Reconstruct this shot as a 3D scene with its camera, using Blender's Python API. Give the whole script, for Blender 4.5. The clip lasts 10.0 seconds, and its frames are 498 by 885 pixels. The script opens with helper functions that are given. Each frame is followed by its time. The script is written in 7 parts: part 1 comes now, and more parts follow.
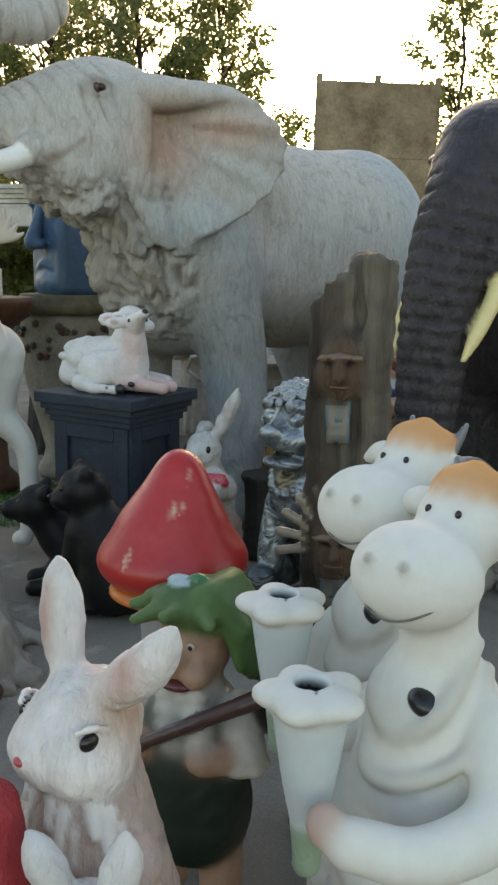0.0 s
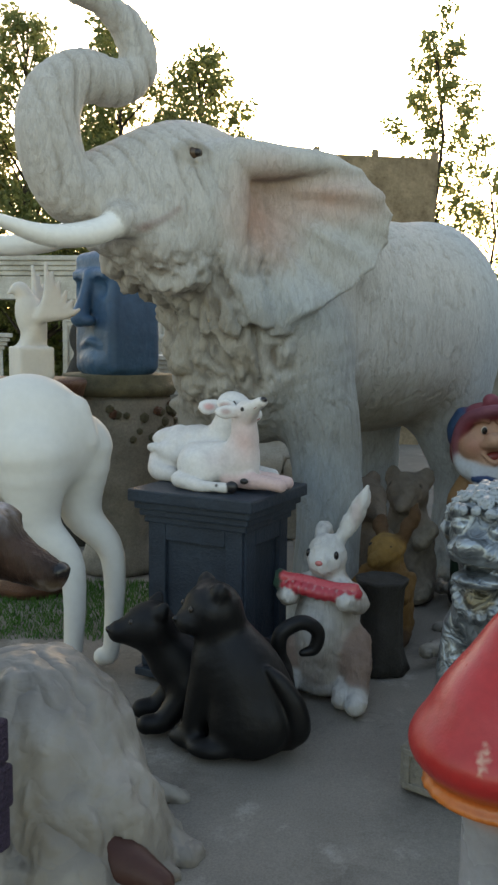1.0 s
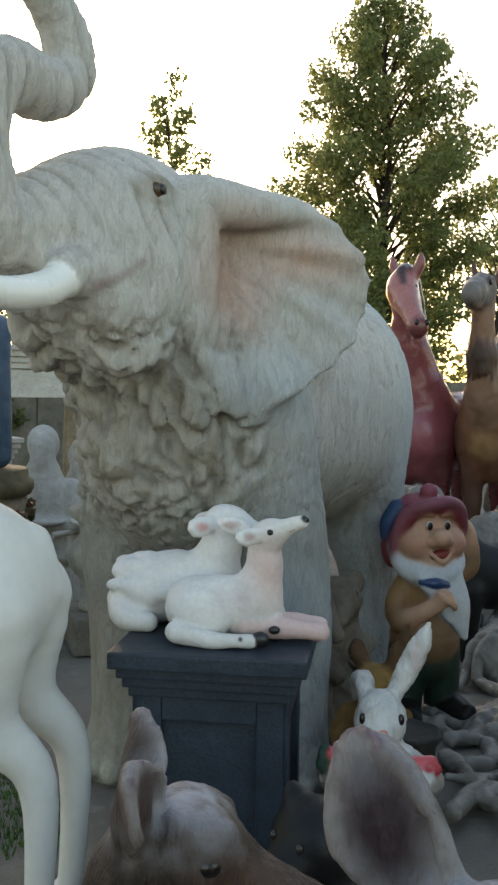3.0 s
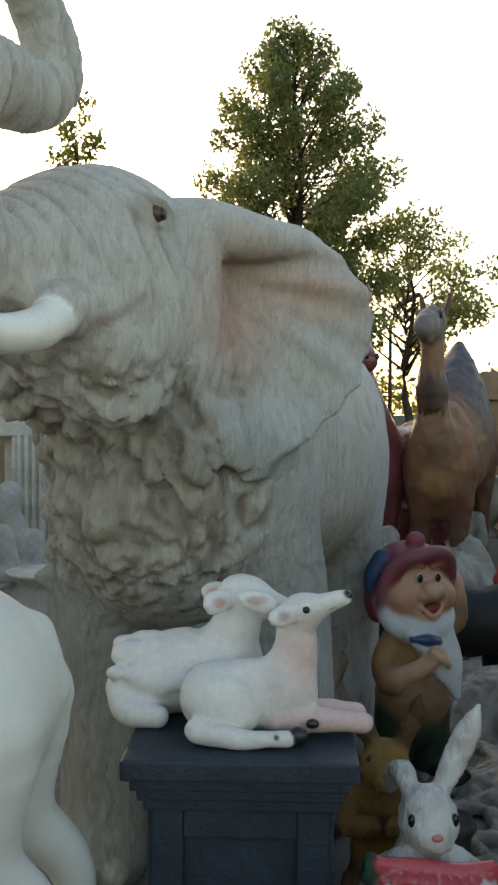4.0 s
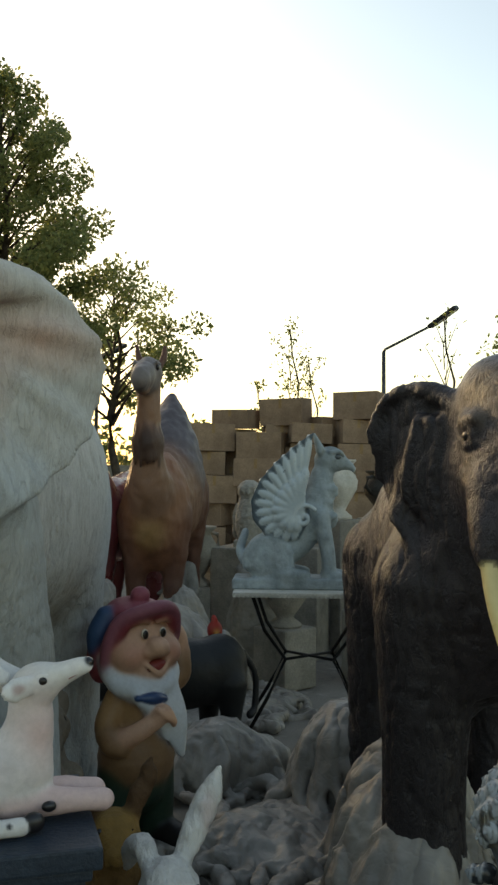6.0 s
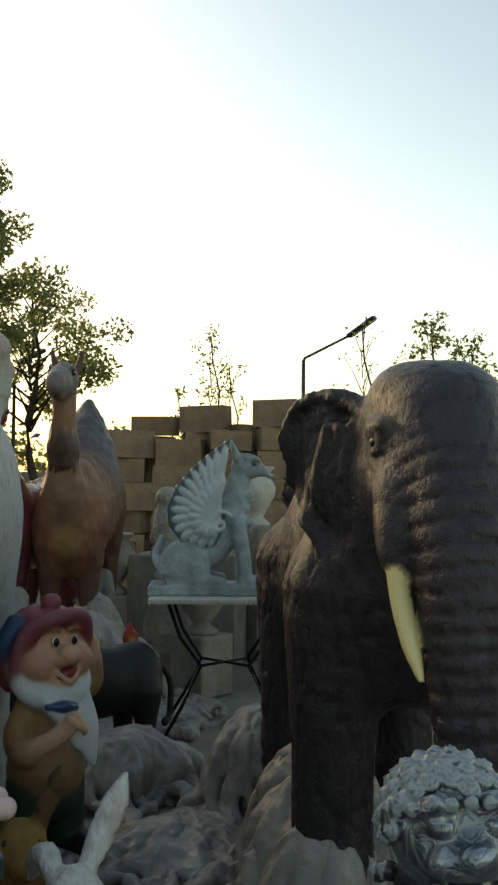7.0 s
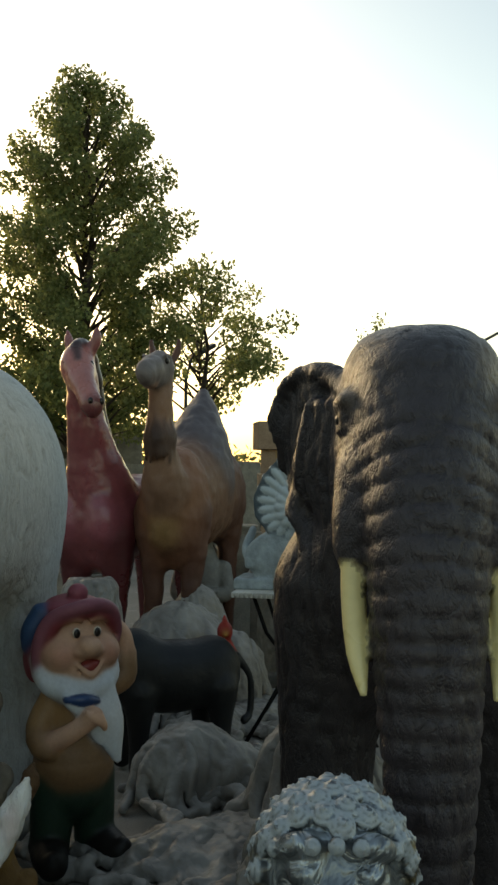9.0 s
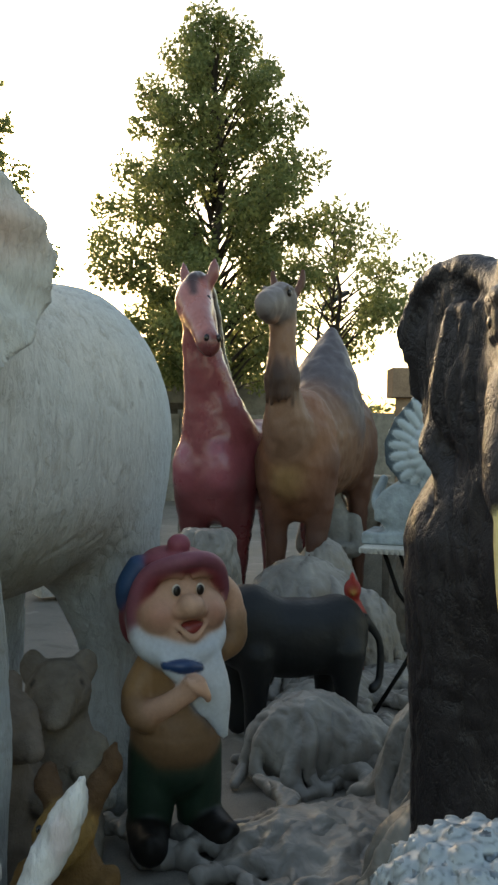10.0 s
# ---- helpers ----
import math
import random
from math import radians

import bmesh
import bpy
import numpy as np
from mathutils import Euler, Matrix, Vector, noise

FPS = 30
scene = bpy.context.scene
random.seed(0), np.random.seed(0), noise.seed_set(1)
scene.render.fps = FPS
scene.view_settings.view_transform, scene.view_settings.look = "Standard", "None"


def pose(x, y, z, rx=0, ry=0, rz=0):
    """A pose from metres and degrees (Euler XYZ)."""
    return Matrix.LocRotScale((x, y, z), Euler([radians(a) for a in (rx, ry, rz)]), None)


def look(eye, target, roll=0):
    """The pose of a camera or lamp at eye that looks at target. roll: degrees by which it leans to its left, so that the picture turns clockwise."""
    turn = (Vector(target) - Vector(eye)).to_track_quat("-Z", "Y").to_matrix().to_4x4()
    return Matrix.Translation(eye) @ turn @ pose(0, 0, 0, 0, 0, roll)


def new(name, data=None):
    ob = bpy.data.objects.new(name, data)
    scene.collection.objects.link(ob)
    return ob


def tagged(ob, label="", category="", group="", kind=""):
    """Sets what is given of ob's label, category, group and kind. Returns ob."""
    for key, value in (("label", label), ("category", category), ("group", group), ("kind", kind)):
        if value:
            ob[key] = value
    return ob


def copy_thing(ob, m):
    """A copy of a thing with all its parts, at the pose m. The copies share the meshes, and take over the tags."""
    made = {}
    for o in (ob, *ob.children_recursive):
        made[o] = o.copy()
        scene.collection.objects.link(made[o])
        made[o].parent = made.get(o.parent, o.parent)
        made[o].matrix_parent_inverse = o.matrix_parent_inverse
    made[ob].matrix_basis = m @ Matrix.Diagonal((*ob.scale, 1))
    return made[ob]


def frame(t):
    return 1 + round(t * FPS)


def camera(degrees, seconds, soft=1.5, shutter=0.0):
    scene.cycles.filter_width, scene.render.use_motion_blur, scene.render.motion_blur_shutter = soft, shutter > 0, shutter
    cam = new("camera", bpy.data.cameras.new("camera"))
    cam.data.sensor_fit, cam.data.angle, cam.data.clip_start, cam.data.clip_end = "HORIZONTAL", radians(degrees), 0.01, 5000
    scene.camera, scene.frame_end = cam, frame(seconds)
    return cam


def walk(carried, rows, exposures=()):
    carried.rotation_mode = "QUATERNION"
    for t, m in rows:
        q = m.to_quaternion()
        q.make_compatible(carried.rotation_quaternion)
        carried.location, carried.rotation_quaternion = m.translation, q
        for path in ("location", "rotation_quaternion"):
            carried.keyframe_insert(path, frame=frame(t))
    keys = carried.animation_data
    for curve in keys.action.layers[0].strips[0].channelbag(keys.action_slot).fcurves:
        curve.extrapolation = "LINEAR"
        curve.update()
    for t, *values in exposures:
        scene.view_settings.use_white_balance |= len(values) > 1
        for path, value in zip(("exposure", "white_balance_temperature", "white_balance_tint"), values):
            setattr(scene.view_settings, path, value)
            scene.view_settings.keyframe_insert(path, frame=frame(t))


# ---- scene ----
cam = camera(30.3, 10.0, 2.6)
PATH = [
    (0, (0.352, -0.157, 1.403), (0.207, 1.8, 1.016), 0.8),
    (0.5, (-0.056, 0.093, 1.423), (-0.152, 2.066, 1.113), 0.5),
    (1, (-0.403, 0.309, 1.444), (-0.442, 2.294, 1.203), 0.7),
    (1.5, (-0.674, 0.64, 1.437), (-0.592, 2.626, 1.212), 0.7),
    (2, (-0.93, 0.909, 1.495), (-0.73, 2.891, 1.307), 0.9),
    (2.5, (-1.221, 1.15, 1.519), (-0.78, 3.096, 1.383), 0.9),
    (4, (-1.614, 1.901, 1.612), (-0.777, 3.717, 1.568), 0.2),
    (4.5, (-1.7, 2.017, 1.64), (-0.754, 3.78, 1.653), 0.4),
    (5, (-1.709, 2.06, 1.632), (-0.609, 3.73, 1.682), 0.3),
    (5.5, (-1.673, 2.065, 1.63), (-0.436, 3.635, 1.685), 0.3),
    (6, (-1.641, 2.043, 1.626), (-0.274, 3.502, 1.692), 0.4),
    (7.5, (-1.597, 1.973, 1.618), (-0.102, 3.3, 1.704), 0.5),
    (8, (-1.46, 1.858, 1.639), (0.015, 3.207, 1.726), 0.4),
    (8.5, (-1.135, 1.672, 1.657), (0.177, 3.18, 1.74), 0.0),
    (9, (-0.9, 1.735, 1.595), (0.268, 3.357, 1.662), 0.5),
    (9.5, (-0.646, 1.924, 1.566), (0.411, 3.622, 1.585), 0.5),
    (10, (-0.534, 2.191, 1.524), (0.386, 3.966, 1.489), 0.6),
]
EXPOSURES = [(0, 1.83, 7250, 15), (2.5, 1.88, 7100, 13), (4.5, 1.42, 7300, 11), (5.5, 1.30, 7450, 10), (6.0, 1.22, 7500, 9), (7.5, 1.03, 7650, 5), (8.5, 0.98, 7750, 5), (9.0, 1.0, 7650, 6), (10, 1.65, 7100, 10)]
walk(cam, [(t, look(eye, target, roll)) for t, eye, target, roll in PATH], EXPOSURES)


# ---- light ----
def srgb(h):
    """Linear colour from a hex string."""
    v = [int(h[i:i + 2], 16) / 255 for i in (0, 2, 4)]
    return tuple(c / 12.92 if c <= 0.04045 else ((c + 0.055) / 1.055) ** 2.4 for c in v)


SUN_AZ, SUN_EL = radians(4.0), radians(12.0)     # azimuth from +y towards +x
world = bpy.data.worlds.new("sky")
scene.world = world
world.use_nodes = True
wn = world.node_tree
sky = wn.nodes.new("ShaderNodeTexSky")
sky.sky_type, sky.sun_disc = "NISHITA", False
sky.sun_elevation, sky.sun_rotation = SUN_EL, SUN_AZ
sky.altitude, sky.air_density, sky.dust_density, sky.ozone_density = 0, 1.1, 1.6, 0.6
wn.nodes["Background"].inputs["Strength"].default_value = 0.15
wn.links.new(sky.outputs[0], wn.nodes["Background"].inputs["Color"])

sun = new("sun", bpy.data.lights.new("sun", "SUN"))
sun.data.energy, sun.data.angle, sun.data.color = 0.6, radians(10), (1.0, 0.80, 0.58)
sun.matrix_world = look((0, 0, 0), (-math.sin(SUN_AZ) * math.cos(SUN_EL), -math.cos(SUN_AZ) * math.cos(SUN_EL), -math.sin(SUN_EL)))


# ---- materials ----
class Mat:
    """A procedural node material, built up step by step."""

    def __init__(self, name, rough=0.7, metal=0.0, spec=0.3):
        self.m = bpy.data.materials.new(name)
        self.m.use_nodes = True
        self.t = self.m.node_tree
        self.b = self.t.nodes["Principled BSDF"]
        self.b.inputs["Roughness"].default_value = rough
        self.b.inputs["Metallic"].default_value = metal
        self.b.inputs["Specular IOR Level"].default_value = spec
        self.co = self.n("ShaderNodeTexCoord").outputs["Object"]
        self.h = None

    def n(self, kind, **kw):
        node = self.t.nodes.new(kind)
        for key, v in kw.items():
            node.inputs[key].default_value = v
        return node

    def link(self, a, b):
        self.t.links.new(a, b)

    def scaled(self, s):
        mp = self.n("ShaderNodeMapping", Scale=s)
        self.link(self.co, mp.inputs["Vector"])
        return mp.outputs[0]

    def noise(self, scale, detail=5, rough=0.6, stretch=(1, 1, 1), lo=0.0, hi=1.0, ridge=False, warp=0.0):
        nd = self.n("ShaderNodeTexNoise", Scale=scale, Detail=detail, Roughness=rough, Distortion=warp)
        self.link(self.scaled(stretch), nd.inputs["Vector"])
        out = nd.outputs["Fac"]
        if ridge:
            a = self.n("ShaderNodeMath"); a.operation = "SUBTRACT"; a.inputs[1].default_value = 0.5
            self.link(out, a.inputs[0])
            c = self.n("ShaderNodeMath"); c.operation = "ABSOLUTE"
            self.link(a.outputs[0], c.inputs[0])
            out = c.outputs[0]
        mr = self.n("ShaderNodeMapRange")
        mr.inputs["From Min"].default_value, mr.inputs["From Max"].default_value = lo, hi
        self.link(out, mr.inputs["Value"])
        return mr.outputs[0]

    def voronoi(self, scale, feature="DISTANCE_TO_EDGE", stretch=(1, 1, 1), lo=0.0, hi=0.1):
        nd = self.t.nodes.new("ShaderNodeTexVoronoi")
        nd.feature = feature
        nd.inputs["Scale"].default_value = scale
        self.link(self.scaled(stretch), nd.inputs["Vector"])
        mr = self.n("ShaderNodeMapRange")
        mr.inputs["From Min"].default_value, mr.inputs["From Max"].default_value = lo, hi
        self.link(nd.outputs["Distance"], mr.inputs["Value"])
        return mr.outputs[0]

    def col(self, c):
        r = self.n("ShaderNodeRGB")
        r.outputs[0].default_value = (*c, 1)
        return r.outputs[0]

    def attr(self, name="Col"):
        a = self.t.nodes.new("ShaderNodeAttribute")
        a.attribute_name = name
        return a.outputs["Color"]

    def mix(self, fac, a, b, mode="MIX"):
        mx = self.t.nodes.new("ShaderNodeMix")
        mx.data_type, mx.blend_type = "RGBA", mode
        for v, i in ((fac, 0), (a, 6), (b, 7)):
            if isinstance(v, (int, float)):
                mx.inputs[i].default_value = v
            elif isinstance(v, tuple):
                mx.inputs[i].default_value = (*v, 1)
            else:
                self.link(v, mx.inputs[i])
        return mx.outputs[2]

    def times(self, a, b):
        m = self.n("ShaderNodeMath"); m.operation = "MULTIPLY"
        for v, i in ((a, 0), (b, 1)):
            if isinstance(v, (int, float)):
                m.inputs[i].default_value = v
            else:
                self.link(v, m.inputs[i])
        return m.outputs[0]

    def bump(self, h, strength, dist):
        bn = self.n("ShaderNodeBump", Strength=strength, Distance=dist)
        self.link(h, bn.inputs["Height"])
        if self.h:
            self.link(self.h, bn.inputs["Normal"])
        self.h = bn.outputs[0]

    def done(self, colour, rough=None):
        if isinstance(colour, tuple):
            self.b.inputs["Base Color"].default_value = (*colour, 1)
        else:
            self.link(colour, self.b.inputs["Base Color"])
        if rough is not None:
            self.link(rough, self.b.inputs["Roughness"])
        if self.h:
            self.link(self.h, self.b.inputs["Normal"])
        return self.m


def painted(name, rough=0.55, spec=0.3, grain=60, wash_shade=0.25, dirt="6a6154", hair=(1, 1, 1), hairy=0.0, metal=0.0, chips=0.0):
    """Hand-painted cast fibreglass or resin: its own paint with soft mottling, grime and fine relief."""
    m = Mat(name, rough, metal, spec)
    c = m.attr()
    big = m.noise(3.0, 4, 0.6, lo=0.35, hi=0.75)
    c = m.mix(m.times(big, wash_shade), c, srgb(dirt), "MULTIPLY")
    fine = m.noise(grain, 4, 0.6, stretch=hair, lo=0.3, hi=0.75)
    c = m.mix(m.times(fine, wash_shade * 0.7), c, srgb(dirt), "MULTIPLY")
    if chips:
        chip = m.noise(9, 6, 0.7, lo=0.72, hi=0.76)
        c = m.mix(m.times(chip, chips), c, srgb("d8d2c4"))
    m.bump(big, 0.3, 0.02)
    if hairy:
        m.bump(m.noise(grain, 4, 0.65, stretch=hair, lo=0.25, hi=0.75), hairy, 0.012)
    m.bump(m.noise(220, 2, 0.5), 0.12, 0.004)
    rr = m.n("ShaderNodeMapRange")
    rr.inputs["To Min"].default_value, rr.inputs["To Max"].default_value = rough - 0.1, min(1.0, rough + 0.15)
    m.link(big, rr.inputs["Value"])
    return m.done(c, rr.outputs[0])


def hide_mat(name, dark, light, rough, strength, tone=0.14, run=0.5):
    """Elephant skin cast in resin: wrinkles running round and down, antiqued dark, with the creases' shade put into the
    colour.
    """
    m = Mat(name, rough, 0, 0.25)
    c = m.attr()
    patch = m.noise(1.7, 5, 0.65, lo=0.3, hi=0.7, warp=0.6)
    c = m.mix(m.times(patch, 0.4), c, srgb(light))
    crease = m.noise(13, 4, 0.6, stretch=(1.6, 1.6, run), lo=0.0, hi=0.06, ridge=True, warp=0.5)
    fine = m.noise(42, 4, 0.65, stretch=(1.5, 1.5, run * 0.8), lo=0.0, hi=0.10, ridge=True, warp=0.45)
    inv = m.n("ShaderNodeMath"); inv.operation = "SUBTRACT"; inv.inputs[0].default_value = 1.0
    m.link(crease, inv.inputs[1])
    # low lines of the bump get the dark colour, shade included
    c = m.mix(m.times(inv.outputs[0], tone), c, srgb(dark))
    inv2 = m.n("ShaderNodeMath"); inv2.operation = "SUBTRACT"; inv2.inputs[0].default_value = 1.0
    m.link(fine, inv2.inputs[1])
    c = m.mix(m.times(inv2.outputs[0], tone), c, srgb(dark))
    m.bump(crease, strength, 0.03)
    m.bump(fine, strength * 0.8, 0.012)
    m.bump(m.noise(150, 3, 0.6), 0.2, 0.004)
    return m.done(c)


def stone(name, a, b, rough=0.85, scale=4.0, bump=0.4, metal=0.0):
    m = Mat(name, rough, metal, 0.25)
    p = m.noise(scale, 6, 0.65, lo=0.3, hi=0.72)
    c = m.mix(p, srgb(a), srgb(b))
    sp = m.noise(scale * 18, 4, 0.6, lo=0.35, hi=0.7)
    c = m.mix(m.times(sp, 0.3), c, srgb(b), "MULTIPLY")
    m.bump(p, bump * 0.6, 0.03)
    m.bump(sp, bump, 0.008)
    return m.done(c)


def relief(name, hi, lo, rough=0.45, metal=0.3, scale=14):
    """Silvered or gilded casting: bright on the raised relief, dark in the swirls."""
    m = Mat(name, rough, metal, 0.5)
    sw = m.noise(scale, 3, 0.5, lo=0.3, hi=0.62, warp=1.5)
    c = m.mix(sw, srgb(lo), m.attr())
    big = m.noise(3.0, 3, 0.5, lo=0.4, hi=0.7)
    c = m.mix(m.times(big, 0.35), c, srgb(hi))
    m.bump(sw, 0.6, 0.012)
    m.bump(m.noise(120, 3, 0.6), 0.25, 0.004)
    return m.done(c)


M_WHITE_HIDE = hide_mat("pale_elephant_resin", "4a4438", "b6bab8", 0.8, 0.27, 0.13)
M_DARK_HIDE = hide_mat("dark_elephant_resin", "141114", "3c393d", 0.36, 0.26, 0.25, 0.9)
M_PAINT = painted("painted_resin")
M_MATTE = painted("matte_white_paint", 0.8, 0.2, 40, 0.12, "8d8a80")
M_FUR = painted("painted_carved_fur", 0.6, 0.3, 26, 0.4, "57504a", (1, 1, 0.3), 0.8)
M_GLOSS = painted("glossy_paint", 0.32, 0.5, 50, 0.3, "6a3a30", chips=0.0)
M_BLACK = painted("black_gloss_paint", 0.55, 0.3, 30, 0.2, "101010", (1, 1, 1), 0.08)
M_SMOOTH = painted("smooth_enamel", 0.3, 0.5, 40, 0.15, "8a8070")
M_SILVER = relief("silvered_casting", "a4adb4", "141512", 0.34, 0.7)
M_STONE = stone("cast_stone", "9a958a", "6f6a60")
M_PALE_STONE = stone("pale_cast_stone", "c9c6bd", "9d988c", 0.85, 5, 0.3)
M_DARK_STONE = stone("dark_cast_stone", "3c3a38", "26241f", 0.7, 6, 0.5)
M_SLATE = stone("slate_grey_paint", "353f4a", "272e36", 0.5, 5, 0.25)
M_WOOD = stone("weathered_wood", "6d655a", "3c362e", 0.8, 7, 0.9)
M_IRON = stone("black_iron", "1c1b1a", "0e0d0c", 0.5, 12, 0.3, 0.6)
M_STEEL = stone("galvanised_steel", "5b5d5e", "3c3d3e", 0.45, 9, 0.2, 0.7)
M_CARD = stone("brown_card", "97806a", "705d4c", 0.85, 2.5, 0.2)


def sheeting(name, a, b, rough):
    """Dusty creased cloth or plastic: sharp creases at two sizes."""
    m = Mat(name, rough, 0, 0.4)
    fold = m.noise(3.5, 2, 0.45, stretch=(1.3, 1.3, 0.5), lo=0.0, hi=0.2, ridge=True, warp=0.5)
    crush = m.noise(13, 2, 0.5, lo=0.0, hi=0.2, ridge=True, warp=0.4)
    # creases take the darker colour b, ridges the paler a
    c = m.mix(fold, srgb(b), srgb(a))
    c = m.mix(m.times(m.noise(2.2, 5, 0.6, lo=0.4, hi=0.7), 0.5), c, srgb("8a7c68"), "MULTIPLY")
    m.bump(fold, 0.5, 0.05)
    m.bump(crush, 0.3, 0.012)
    return m.done(c)


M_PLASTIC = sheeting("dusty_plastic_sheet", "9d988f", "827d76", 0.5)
M_TERRA = stone("brown_glazed_clay", "6a4a38", "40291f", 0.4, 6, 0.3)


def leaf_material():
    m = Mat("leaf", 0.5, 0, 0.3)
    info = m.t.nodes.new("ShaderNodeNewGeometry")
    ramp = m.t.nodes.new("ShaderNodeValToRGB")
    ramp.color_ramp.elements[0].color = (0.11, 0.14, 0.05, 1)
    ramp.color_ramp.elements[1].color = (0.26, 0.28, 0.10, 1)
    m.link(info.outputs["Random Per Island"], ramp.inputs[0])
    tr = m.t.nodes.new("ShaderNodeBsdfTranslucent")
    m.link(ramp.outputs[0], tr.inputs["Color"])
    mx = m.t.nodes.new("ShaderNodeMixShader")
    mx.inputs[0].default_value = 0.55
    m.done(ramp.outputs[0])
    m.link(m.b.outputs[0], mx.inputs[1])
    m.link(tr.outputs[0], mx.inputs[2])
    m.link(mx.outputs[0], m.t.nodes["Material Output"].inputs["Surface"])
    return m.m


M_LEAF = leaf_material()


def ground_material():
    m = Mat("dusty_concrete", 0.9, 0, 0.2)
    a = m.noise(0.8, 6, 0.65, lo=0.3, hi=0.7)
    c = m.mix(a, srgb("958e84"), srgb("79736a"))
    st = m.noise(2.6, 7, 0.7, lo=0.55, hi=0.7, warp=0.4)
    c = m.mix(m.times(st, 0.5), c, srgb("57514a"))
    lt = m.noise(3.4, 6, 0.7, lo=0.58, hi=0.72)
    c = m.mix(m.times(lt, 0.6), c, srgb("bab6ac"))
    gr = m.noise(140, 4, 0.7, lo=0.3, hi=0.7)
    c = m.mix(m.times(gr, 0.35), c, srgb("4a453e"), "MULTIPLY")
    m.bump(a, 0.4, 0.03)
    m.bump(gr, 0.35, 0.006)
    return m.done(c)


M_GROUND = ground_material()


# ---- blended solids ----
def unit(v):
    v = np.asarray(v, float)
    return v / np.linalg.norm(v)


LATTICE = np.random.RandomState(5).uniform(-1, 1, 4096)


def soft_noise(P, stretch, octaves=2):
    """Smooth lattice noise between about -1 and 1 at points P, stretched per axis."""
    total, gain = np.zeros(len(P)), 1.0
    Q = P * np.array(stretch, float)
    for o in range(octaves):
        i = np.floor(Q).astype(np.int64)
        f = Q - i
        u = f * f * (3 - 2 * f)
        v = np.zeros(len(P))
        for dx in (0, 1):
            for dy in (0, 1):
                for dz in (0, 1):
                    h = ((i[:, 0] + dx) * 73856093) ^ ((i[:, 1] + dy) * 19349663) ^ ((i[:, 2] + dz) * 83492791)
                    w = np.abs(1 - dx - u[:, 0]) * np.abs(1 - dy - u[:, 1]) * np.abs(1 - dz - u[:, 2])
                    v += w * LATTICE[h & 4095]
        total += v * gain
        Q, gain = Q * 2.03 + 7.7, gain * 0.5
    return total


def groove(n, width):
    return np.exp(-(n / width) ** 2)


def band(v, lo, hi, soft):
    return np.clip((v - lo) / soft, 0, 1) * np.clip((hi - v) / soft, 0, 1)


